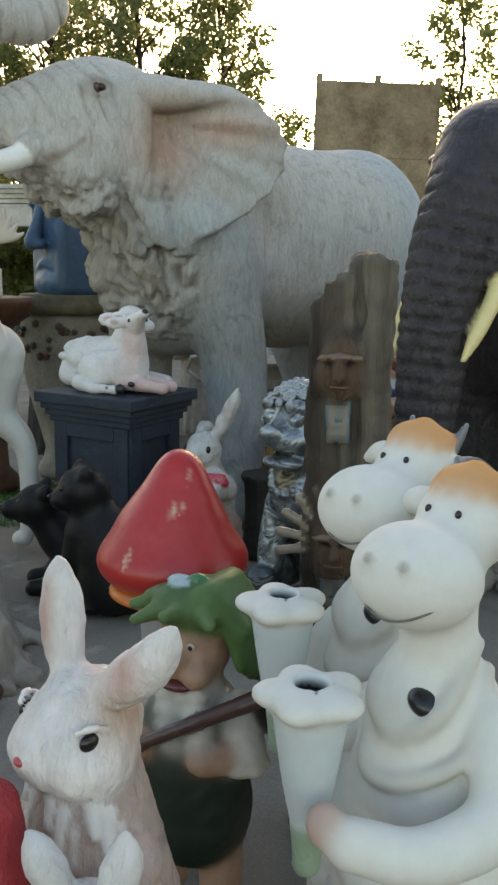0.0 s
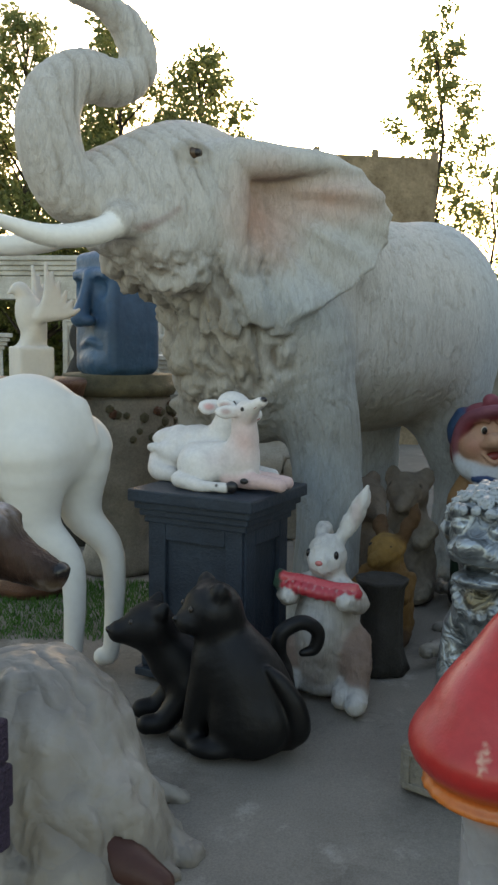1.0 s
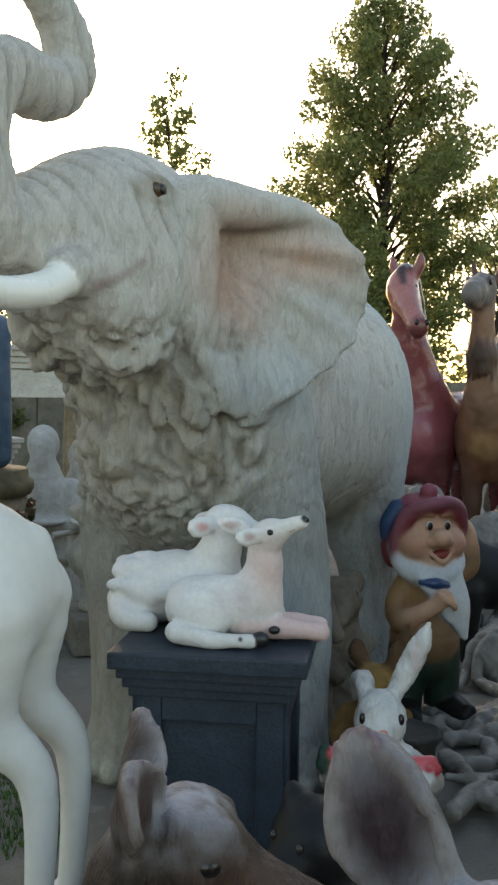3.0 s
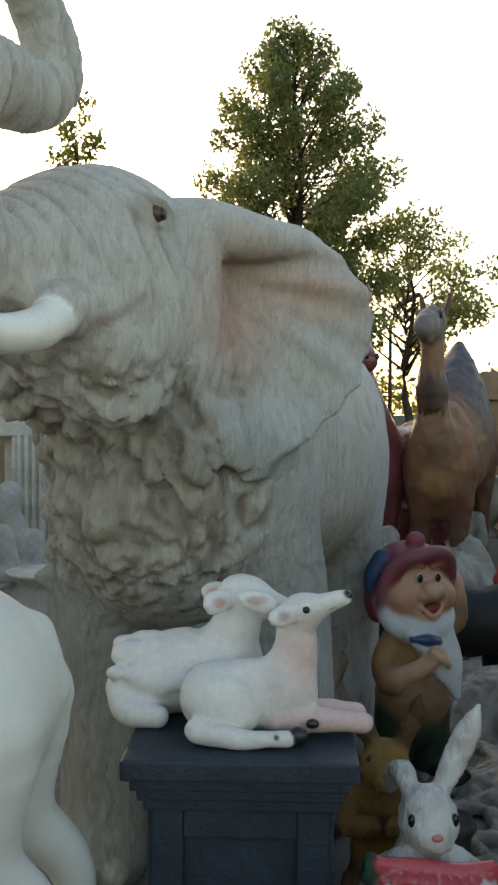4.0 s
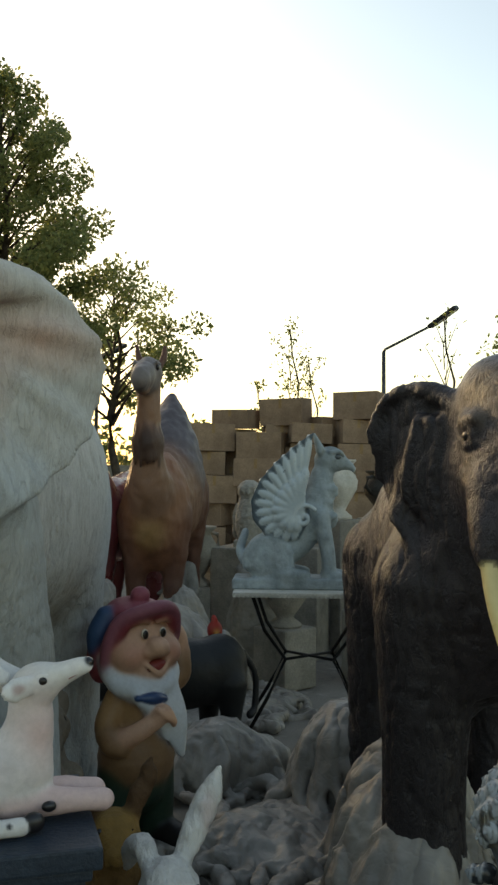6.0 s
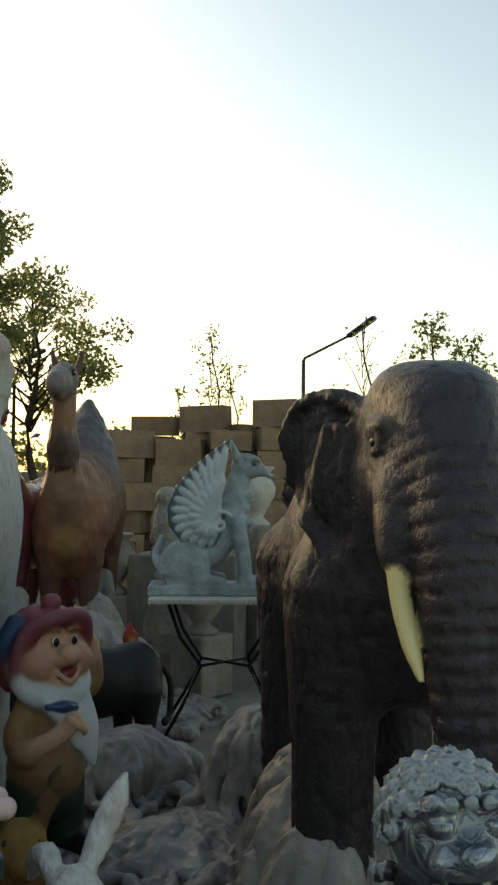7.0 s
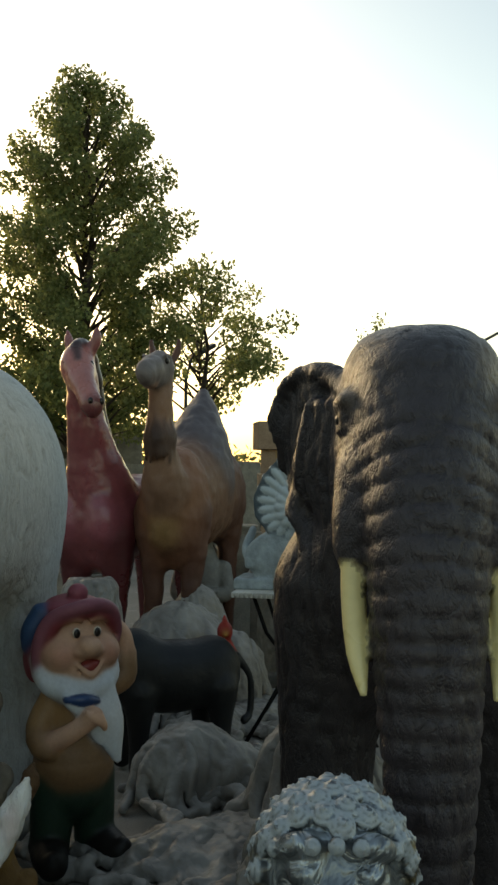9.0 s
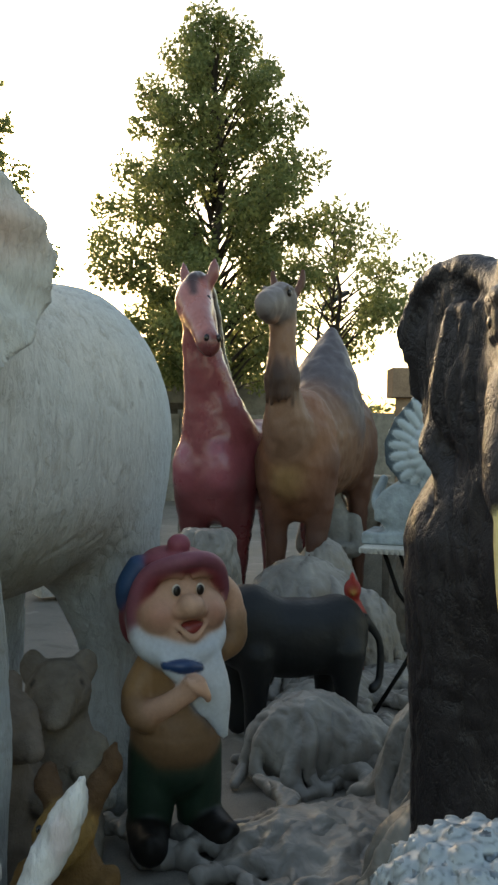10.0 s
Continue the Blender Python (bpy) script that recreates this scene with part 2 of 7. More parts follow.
class Clay:
    """Solids melted into each other on a grid and skinned as one mesh; each solid brings its paint."""

    def __init__(self, res=0.02, k=0.05):
        self.res, self.k = res, k
        self.solids, self.spots, self.beads = [], [], []

    def put(self, fn, lo, hi, c, k=None, cut=False):
        self.solids.append((fn, np.array(lo, float), np.array(hi, float), srgb(c), self.k if k is None else k, cut))

    def cone(self, a, b, ra, rb, c, k=None, cut=False):
        a, b = np.array(a, float), np.array(b, float)
        ba = b - a
        n2 = max(float(ba @ ba), 1e-9)

        def fn(P):
            t = np.clip(((P - a) @ ba) / n2, 0, 1)
            return np.linalg.norm(P - a - t[..., None] * ba, axis=-1) - (ra + t * (rb - ra))
        r = max(ra, rb)
        self.put(fn, np.minimum(a, b) - r, np.maximum(a, b) + r, c, k, cut)

    def chain(self, pts, c, k=None, steps=5, rings=0.0, depth=0.0, both=False):
        """A tapering tube through points (x, y, z, radius); rings: the spacing of ridges round it."""
        p = np.array(pts, float)
        q = np.vstack([2 * p[0] - p[1], p, 2 * p[-1] - p[-2]])
        out = []
        for i in range(1, len(q) - 2):
            for s in np.arange(steps) / steps:
                out.append(0.5 * (2 * q[i] + (q[i + 1] - q[i - 1]) * s + (2 * q[i - 1] - 5 * q[i] + 4 * q[i + 1] - q[i + 2]) * s ** 2
                                  + (3 * q[i] - q[i - 1] - 3 * q[i + 1] + q[i + 2]) * s ** 3))
        out.append(p[-1])
        out = np.array(out)
        out[:, 3] = np.maximum(out[:, 3], 0.002)
        seg = np.linalg.norm(np.diff(out[:, :3], axis=0), axis=1)
        arc = np.concatenate([[0], np.cumsum(seg)])
        for side in ((1, -1) if both else (1,)):
            o = out * np.array([1, side, 1, 1])

            def fn(P, o=o):
                best = np.full(P.shape[:-1], 9.0)
                along = np.zeros(P.shape[:-1])
                for i in range(len(o) - 1):
                    a, ba = o[i, :3], o[i + 1, :3] - o[i, :3]
                    t = np.clip(((P - a) @ ba) / max(float(ba @ ba), 1e-9), 0, 1)
                    r = o[i, 3] + t * (o[i + 1, 3] - o[i, 3])
                    e = np.linalg.norm(P - a - t[..., None] * ba, axis=-1) - r
                    along = np.where(e < best, arc[i] + t * seg[i], along)
                    best = np.minimum(best, e)
                if rings:
                    best = best - depth * (np.abs(np.sin(along * math.pi / rings)) - 0.5)
                return best
            r = o[:, 3].max() + depth
            self.put(fn, o[:, :3].min(0) - r, o[:, :3].max(0) + r, c, k)

    def ell(self, at, r, c, rot=(0, 0, 0), k=None, cut=False, both=False):
        r = np.array(r, float)
        for side in ((1, -1) if both else (1,)):
            p = np.array(at, float) * [1, side, 1]
            R = np.array(Euler([radians(a * s) for a, s in zip(rot, (side, 1, side))]).to_matrix())

            def fn(P, p=p, R=R):
                q = (P - p) @ R
                k0 = np.linalg.norm(q / r, axis=-1)
                k1 = np.linalg.norm(q / (r * r), axis=-1)
                return k0 * (k0 - 1) / np.maximum(k1, 1e-6)
            if k is not None and k <= 0.004 and not cut:      # eyes, noses: kept as crisp beads
                self.beads.append((p, R, r, srgb(c)))
                continue
            ext = np.sqrt(((R * r) ** 2).sum(1))
            self.put(fn, p - ext, p + ext, c, k, cut)

    def box(self, at, half, c, rot=(0, 0, 0), edge=0.01, k=0.01, cut=False):
        p, h = np.array(at, float), np.array(half, float)
        R = np.array(Euler([radians(a) for a in rot]).to_matrix())

        def fn(P):
            q = np.abs((P - p) @ R) - (h - edge)
            return np.linalg.norm(np.maximum(q, 0), axis=-1) + np.minimum(q.max(-1), 0) - edge
        ext = (np.abs(R) * h).sum(1)
        self.put(fn, p - ext, p + ext, c, k, cut)

    def sheet(self, at, u, v, poly, thick, c, bow=None, k=0.02, both=False):
        """A thin curved plate: an outline in its own plane, bowed by bow(u, v), rounded at the rim."""
        poly = np.array(poly, float)
        for side in ((1, -1) if both else (1,)):
            s = np.array([1, side, 1])
            p, U, V = np.array(at, float) * s, unit(u) * s, unit(v) * s
            W = np.cross(U, V) * side

            def fn(P, p=p, U=U, V=V, W=W):
                d = P - p
                a, b, w = d @ U, d @ V, d @ W
                if bow:
                    w = w - bow(a, b)
                dist = np.full(a.shape, 9.0)
                inside = np.zeros(a.shape, bool)
                for i in range(len(poly)):
                    (x0, y0), (x1, y1) = poly[i - 1], poly[i]
                    ex, ey = x1 - x0, y1 - y0
                    t = np.clip(((a - x0) * ex + (b - y0) * ey) / (ex * ex + ey * ey), 0, 1)
                    dist = np.minimum(dist, np.hypot(a - x0 - t * ex, b - y0 - t * ey))
                    if abs(ey) > 1e-9:
                        inside ^= ((y0 > b) != (y1 > b)) & (a < ex * (b - y0) / ey + x0)
                e = np.where(inside, -dist, dist)
                w = np.abs(w) - thick
                return np.minimum(np.maximum(e, w), 0) + np.hypot(np.maximum(e, 0), np.maximum(w, 0)) - thick * 0.5
            corner = np.array([p + U * a + V * b + W * w for a, b in poly for w in (-0.15, 0.15)])
            self.put(fn, corner.min(0) - 0.03, corner.max(0) + 0.03, c, k)

    def line(self, pts, r, c, n=18):
        """A thin painted line of fine beads through three points."""
        a, b, d = (np.array(p, float) for p in pts)
        for t in np.linspace(0, 1, n):
            p = a * (1 - t) * (1 - 2 * t) + 4 * b * t * (1 - t) + d * t * (2 * t - 1)
            self.beads.append((p, np.eye(3), np.array((r, r, r)), srgb(c)))

    def spot(self, at, r, c, soft=0.15, both=False):
        """Paint on the finished skin inside an ellipsoid."""
        r = np.array(r if isinstance(r, tuple) else (r, r, r), float)
        for side in ((1, -1) if both else (1,)):
            self.spots.append((np.array(at, float) * [1, side, 1], r, srgb(c), soft))

    def side(self, x, z, out=0.8):
        """How far out the skin lies on the +y side at this x and z."""
        P = np.stack([np.full(400, x), np.linspace(out, 0.0, 400), np.full(400, z)], -1)
        F = np.full(400, 0.5)
        for fn, a, b, c, k, cut in self.solids:
            d = fn(P)
            h = np.maximum(k - np.abs(F - d), 0) / max(k, 1e-6)
            F = np.maximum(F, -d) if cut else np.minimum(F, d) - h * h * k * 0.25
        hit = np.argmax(F < 0)
        return float(P[hit, 1])

    def skin(self, rough=()):
        """Vertices, faces and colours. rough: (scale, amount[, lowest z, highest z]) lumps pushed along the skin."""
        res = self.res
        adds = [s for s in self.solids if not s[5]]
        lo = np.min([s[1] for s in adds], 0) - 4 * res
        hi = np.max([s[2] for s in adds], 0) + 4 * res
        n = np.ceil((hi - lo) / res).astype(int) + 1
        F = np.full(n, 0.5, np.float32)
        ax = [lo[i] + res * np.arange(n[i]) for i in range(3)]
        for fn, a, b, c, k, cut in self.solids:
            i0 = np.clip(((a - k - 3 * res - lo) / res).astype(int), 0, n)
            i1 = np.clip(((b + k + 3 * res - lo) / res).astype(int) + 1, 0, n)
            if (i1 <= i0).any():
                continue
            P = np.stack(np.meshgrid(*[ax[j][i0[j]:i1[j]] for j in range(3)], indexing="ij"), -1)
            d = fn(P)
            S = F[i0[0]:i1[0], i0[1]:i1[1], i0[2]:i1[2]]
            if cut:
                S[...] = np.maximum(S, -d)
            else:
                h = np.maximum(k - np.abs(S - d), 0) / max(k, 1e-6)
                S[...] = np.minimum(S, d) - h * h * k * 0.25
        neg = F < 0
        corner = [(i, j, l) for i in (0, 1) for j in (0, 1) for l in (0, 1)]
        m = [slice(0, -1), slice(1, None)]
        cnt = sum(neg[m[i], m[j], m[l]].astype(np.int8) for i, j, l in corner)
        cells = np.argwhere((cnt > 0) & (cnt < 8))
        idx = np.full(np.array(n) - 1, -1, np.int64)
        idx[tuple(cells.T)] = np.arange(len(cells))
        acc, num = np.zeros((len(cells), 3)), np.zeros(len(cells))
        for p in corner:
            for axis in range(3):
                if p[axis]:
                    continue
                q = list(p)
                q[axis] = 1
                fa = F[tuple((cells + p).T)]
                fb = F[tuple((cells + q).T)]
                cross = (fa < 0) != (fb < 0)
                t = np.where(cross, fa / np.where(cross, fa - fb, 1), 0)
                pos = np.tile(np.array(p, float), (len(cells), 1))
                pos[:, axis] = t
                acc += pos * cross[:, None]
                num += cross
        V = lo + res * (cells + acc / num[:, None])
        faces = []
        for axis in range(3):
            u, w = (axis + 1) % 3, (axis + 2) % 3
            sl0 = [slice(None)] * 3
            sl1 = [slice(None)] * 3
            sl0[axis], sl1[axis] = slice(0, -1), slice(1, None)
            e = np.argwhere(neg[tuple(sl0)] != neg[tuple(sl1)])
            e = e[(e[:, u] > 0) & (e[:, w] > 0) & (e[:, u] < n[u] - 1) & (e[:, w] < n[w] - 1)]
            flip = neg[tuple(e.T)]
            quad = []
            for du, dw in ((-1, -1), (0, -1), (0, 0), (-1, 0)):
                c = e.copy()
                c[:, u] += du
                c[:, w] += dw
                quad.append(idx[tuple(c.T)])
            quad = np.stack(quad, 1)
            quad[~flip] = quad[~flip][:, ::-1]
            faces.append(quad)
        faces = np.vstack(faces)
        C, Wt = np.zeros((len(V), 3)), np.full(len(V), 1e-9)
        soft_skin, over = np.zeros(len(V)), []
        for fn, a, b, c, k, cut in self.solids:
            near = ((V > a - k - 2 * res) & (V < b + k + 2 * res)).all(1)
            if cut or not near.any():
                continue
            d = fn(V[near])
            if k <= 0.0085:
                over.append((near, np.clip(1.3 - d / (0.45 * res), 0, 1)[:, None], c))
                continue
            w = np.exp(-np.maximum(d, -0.02) / max(0.006, k * 0.22))
            C[near] += w[:, None] * np.array(c)
            Wt[near] += w
            soft_skin[near] += w
        C /= Wt[:, None]
        soft_skin /= Wt
        for near, w, c in over:
            C[near] = C[near] * (1 - w) + np.array(c) * w
            soft_skin[near] *= 1 - w[:, 0]
        for p, r, c, soft in self.spots:
            d = np.linalg.norm((V - p) / r, axis=1)
            w = np.clip((1 + soft - d) / (2 * soft), 0, 1)[:, None]
            C = C * (1 - w) + np.array(c) * w
        self.fine = soft_skin < 0.4
        if rough:
            nrm = np.zeros_like(V)
            f = np.cross(V[faces[:, 2]] - V[faces[:, 0]], V[faces[:, 3]] - V[faces[:, 1]])
            for j in range(4):
                np.add.at(nrm, faces[:, j], f)
            nrm /= np.maximum(np.linalg.norm(nrm, axis=1), 1e-9)[:, None]
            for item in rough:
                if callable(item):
                    # the second value darkens the colour: crease shade for hides, worn paint for fur
                    push, wash_shade = item(V)
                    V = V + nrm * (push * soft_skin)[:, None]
                    C = C * (1 - (wash_shade * soft_skin)[:, None] * np.array((0.8, 0.9, 1.0)))
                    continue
                scale, amount, *zz = item
                if scale < 0:
                    q = V * np.array((-scale, -scale, -scale * 0.4))
                    g = np.array([noise.noise(Vector(v) + noise.noise_vector(Vector(v) * 0.5)) for v in q])
                    V = V + nrm * ((0.25 - np.abs(g)) * amount * soft_skin)[:, None]
                    continue
                g = np.array([noise.fractal(Vector(v * scale), 1.0, 2.0, 3) for v in V]) * soft_skin * 0.5
                if zz:
                    g = g * np.clip((V[:, 2] - zz[0]) / 0.2, 0, 1) * np.clip((zz[1] - V[:, 2]) / 0.2, 0, 1)
                V = V + nrm * (g * amount)[:, None]
        return V, faces, C

    def mesh(self, name, mat, rough=()):
        V, faces, C = self.skin(rough)
        V, faces, C = V.tolist(), faces.tolist(), C.tolist()
        for p, R, r, c in self.beads:
            bm = bmesh.new()
            bmesh.ops.create_icosphere(bm, subdivisions=3 if max(r) > 0.006 else 1, radius=1.0)
            n = len(V)
            V += [tuple(p + R @ (np.array(v.co) * r)) for v in bm.verts]
            faces += [tuple(n + v.index for v in f.verts) for f in bm.faces]
            C += [c] * len(bm.verts)
            bm.free()
        C = np.array(C)
        me = bpy.data.meshes.new(name)
        me.from_pydata(V, [], faces)
        at = me.color_attributes.new("Col", "FLOAT_COLOR", "POINT")
        at.data.foreach_set("color", np.hstack([C, np.ones((len(C), 1))]).astype(np.float32).ravel())
        me.polygons.foreach_set("use_smooth", [True] * len(me.polygons))
        me.materials.append(mat)
        me.materials.append(M_SMOOTH)
        fine = np.concatenate([self.fine, np.ones(len(C) - len(self.fine), bool)])
        me.polygons.foreach_set("material_index", [int(all(fine[i] for i in f)) for f in faces])
        me.update()
        return me


def statue(clay, name, mat, m, label, category, group="", rough=(), size=1.0):
    ob = new(name, clay.mesh(name, mat, rough))
    ob.matrix_world = m @ Matrix.Scale(size, 4)
    return tagged(ob, label, category, group)


# ---- plain mesh helpers ----
def bm_box(bm, c, size, m=None, bevel=0.0):
    r = bmesh.ops.create_cube(bm, size=1.0)
    vs = r["verts"]
    bmesh.ops.scale(bm, vec=size, verts=vs)
    if bevel:
        es = list({e for v in vs for e in v.link_edges})
        rb = bmesh.ops.bevel(bm, geom=es, offset=bevel, segments=2, affect="EDGES", profile=0.6)
        vs = list({v for f in rb["faces"] for v in f.verts} | {v for v in vs if v.is_valid})
    bmesh.ops.translate(bm, vec=c, verts=vs)
    if m:
        bmesh.ops.transform(bm, matrix=m, verts=vs)
    return vs


def bm_tube(bm, pts, sides=8):
    """A tube through points (x, y, z, radius)."""
    rings = []
    for i, p in enumerate(pts):
        a, b = Vector(pts[max(i - 1, 0)][:3]), Vector(pts[min(i + 1, len(pts) - 1)][:3])
        q = (b - a).to_track_quat("Z", "Y")
        rings.append([bm.verts.new(Vector(p[:3]) + q @ Vector((p[3] * math.cos(t), p[3] * math.sin(t), 0)))
                      for t in (2 * math.pi * s / sides for s in range(sides))])
    for r0, r1 in zip(rings, rings[1:]):
        for s in range(sides):
            bm.faces.new((r0[s], r0[(s + 1) % sides], r1[(s + 1) % sides], r1[s])).smooth = True
    bm.faces.new(rings[0][::-1])
    bm.faces.new(rings[-1])


def bm_lathe(bm, prof, sides=40, wave=0.0, lobes=0):
    """Turned shape from (radius, z) pairs, closed at both ends; wave and lobes flute it."""
    rings = []
    for r, z in prof:
        rings.append([bm.verts.new((r * (1 + wave * math.cos(lobes * t)) * math.cos(t), r * (1 + wave * math.cos(lobes * t)) * math.sin(t), z))
                      for t in (2 * math.pi * s / sides for s in range(sides))])
    for r0, r1 in zip(rings, rings[1:]):
        for s in range(sides):
            bm.faces.new((r0[s], r0[(s + 1) % sides], r1[(s + 1) % sides], r1[s])).smooth = True
    bm.faces.new(rings[0][::-1])
    bm.faces.new(rings[-1])


def part(name, bm, material, parent=None, label=""):
    """Links a bmesh as one mesh object, under a thing or a part."""
    me = bpy.data.meshes.new(name)
    bm.normal_update()
    bm.to_mesh(me)
    bm.free()
    me.materials.append(material)
    ob = new(name, me)
    if parent:
        ob.parent = parent
    return tagged(ob, label)


def empty(name, m, label, category, group=""):
    ob = new(name)
    ob.matrix_world = m
    return tagged(ob, label, category, group)


def ground_z(x, y):
    return -0.043 * min(max(y - 3.78, 0.0), 5.0)


def on_ground(x, y, yaw=0.0, dz=0.0):
    return pose(x, y, ground_z(x, y) + dz, 0, 0, yaw)


# ---- ground ----
def make_ground():
    bm = bmesh.new()
    xs = [-400, -120, -40, -14] + [-8 + 0.5 * i for i in range(49)] + [24, 60, 150, 400]
    ys = [-400, -100, -30, -8] + [-4 + 0.5 * i for i in range(57)] + [32, 70, 160, 420]
    grid = [[bm.verts.new((x, y, ground_z(x, y) + (0.025 * noise.noise((x * 0.5, y * 0.5, 3)) if -8 < x < 16 and -4 < y < 24 else 0) - 0.012)) for y in ys] for x in xs]
    for i in range(len(xs) - 1):
        for j in range(len(ys) - 1):
            bm.faces.new((grid[i][j], grid[i + 1][j], grid[i + 1][j + 1], grid[i][j + 1])).smooth = True
    ob = part("ground", bm, M_GROUND)
    tagged(ob, "dusty grey concrete yard with pale stains", "ground", kind="structure")


make_ground()


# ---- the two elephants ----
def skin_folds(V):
    """Pale elephant hide: crumpled chest, furrowed brow, long creases down flank and legs, with brown antiquing and the
    creases' shade put into the colour.
    """
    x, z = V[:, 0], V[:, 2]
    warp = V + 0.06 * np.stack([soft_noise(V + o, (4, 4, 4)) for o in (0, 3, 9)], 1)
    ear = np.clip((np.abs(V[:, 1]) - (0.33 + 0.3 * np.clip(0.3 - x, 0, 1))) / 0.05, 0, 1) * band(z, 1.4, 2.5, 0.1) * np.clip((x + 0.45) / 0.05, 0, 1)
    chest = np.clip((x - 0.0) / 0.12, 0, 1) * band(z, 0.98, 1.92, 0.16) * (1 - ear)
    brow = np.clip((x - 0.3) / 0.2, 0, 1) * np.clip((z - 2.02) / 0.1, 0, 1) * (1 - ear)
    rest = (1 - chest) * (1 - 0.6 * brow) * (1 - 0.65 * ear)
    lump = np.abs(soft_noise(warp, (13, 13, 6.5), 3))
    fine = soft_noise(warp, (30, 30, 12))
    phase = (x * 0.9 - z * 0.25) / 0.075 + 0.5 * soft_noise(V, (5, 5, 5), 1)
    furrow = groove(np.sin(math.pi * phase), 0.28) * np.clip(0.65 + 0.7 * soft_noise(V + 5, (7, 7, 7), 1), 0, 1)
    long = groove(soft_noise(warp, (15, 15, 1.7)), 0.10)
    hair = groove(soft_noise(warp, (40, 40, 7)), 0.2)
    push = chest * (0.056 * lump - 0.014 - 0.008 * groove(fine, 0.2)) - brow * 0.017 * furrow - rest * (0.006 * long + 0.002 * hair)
    # groove shade goes into the colour along with the brown antiquing
    wash_shade = chest * (0.70 * groove(lump, 0.17) + 0.2 * groove(fine, 0.2)) + brow * 0.42 * furrow + rest * (0.20 * long + 0.08 * hair)
    return push, np.clip(wash_shade, 0, 0.75)


def pale_elephant():
    s = Clay(0.0125, 0.09)
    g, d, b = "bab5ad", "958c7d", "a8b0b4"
    s.ell((-0.85, -0.10, 1.53), (0.93, 0.42, 0.60), g, k=0.2)
    s.ell((-0.05, -0.02, 1.52), (0.5, 0.36, 0.6), g, k=0.2)
    s.ell((-1.45, -0.21, 1.56), (0.54, 0.41, 0.6), b, k=0.2)
    s.cone((-0.05, 0, 1.72), (0.42, 0, 1.98), 0.33, 0.28, g, k=0.1)
    s.ell((0.38, 0, 2.10), (0.43, 0.29, 0.36), g, k=0.15)
    s.cone((0.15, 0, 2.05), (-0.45, 0, 1.82), 0.25, 0.32, g, k=0.1)
    s.ell((0.50, 0.17, 1.9), (0.25, 0.13, 0.24), g, both=True, k=0.12)
    s.ell((0.56, 0.11, 2.28), (0.16, 0.10, 0.08), g, both=True, k=0.08)
    s.chain([(0.4, 0, 1.78, 0.2), (0.62, 0, 1.83, 0.115), (0.76, 0, 1.865, 0.075), (0.88, 0, 1.88, 0.04)], g, k=0.02)
    s.chain([(0.50, 0, 2.13, 0.29), (0.78, 0, 2.12, 0.19), (0.99, 0, 2.10, 0.15), (1.09, 0, 2.28, 0.14), (1.07, 0, 2.47, 0.13), (0.94, 0, 2.58, 0.112),
             (0.76, 0, 2.575, 0.1), (0.655, 0, 2.67, 0.088), (0.70, 0, 2.81, 0.078), (0.83, 0, 2.9, 0.058), (0.96, 0, 2.93, 0.055)],
            g, k=0.09, rings=0.042, depth=0.006)
    s.chain([(0.74, 0.15, 1.99, 0.085), (0.86, 0.19, 1.955, 0.075)], g, k=0.06, both=True)
    s.chain([(0.84, 0.185, 1.96, 0.056), (1.02, 0.25, 1.89, 0.053), (1.25, 0.30, 1.865, 0.043), (1.52, 0.32, 1.93, 0.016)], "e8e6de", k=0.008, steps=10, both=True)
    # ears: a hollow plate with radiating ribs and a ragged rim, under a thick rolled upper fold
    U, W, at = np.array((-0.898, 0.439, 0)), np.array((0.439, 0.898, 0)), np.array((0.38, 0.285, 0.055))

    def on_ear(a, v, w, r):
        q = at + U * a + W * w
        return (q[0], q[1], v + at[2], r)

    def hollow(a, v):
        ang, rad = np.arctan2(v - 2.08, a - 0.05), np.hypot(a - 0.05, v - 2.08)
        return (-0.085 * np.exp(-((a - 0.22) / 0.17) ** 2 - ((v - 2.02) / 0.17) ** 2) - 0.03 * np.clip(rad / 0.8, 0, 1) ** 2
                + np.clip(rad - 0.12, 0, 0.4) * (0.035 * np.sin(ang * 13 + rad * 3) + 0.018 * np.sin(ang * 29 + 2)) + 0.045 * np.exp(-((v - 1.55) / 0.12) ** 2))
    ear = [(0.04, 2.18), (0.10, 2.26), (0.27, 2.27), (0.42, 2.255), (0.52, 2.24), (0.57, 2.205), (0.64, 2.185), (0.69, 2.12), (0.745, 2.075), (0.755, 2.03), (0.795, 1.985), (0.775, 1.93),
           (0.785, 1.86), (0.735, 1.80), (0.715, 1.745), (0.65, 1.70), (0.60, 1.645), (0.53, 1.61), (0.44, 1.555), (0.36, 1.525), (0.28, 1.48), (0.19, 1.46), (0.125, 1.48), (0.09, 1.56), (0.07, 1.75), (0.05, 2.0)]
    s.sheet(at, U, (0, 0, 1), ear, 0.011, "b0aca4", bow=hollow, both=True, k=0.012)
    s.chain([on_ear(-0.02, 2.20, -0.07, 0.10), on_ear(0.08, 2.205, -0.01, 0.095), on_ear(0.22, 2.20, 0.005, 0.082), on_ear(0.38, 2.205, 0.0, 0.062), on_ear(0.52, 2.195, -0.02, 0.038), on_ear(0.62, 2.165, -0.03, 0.020)], g, k=0.02, both=True)
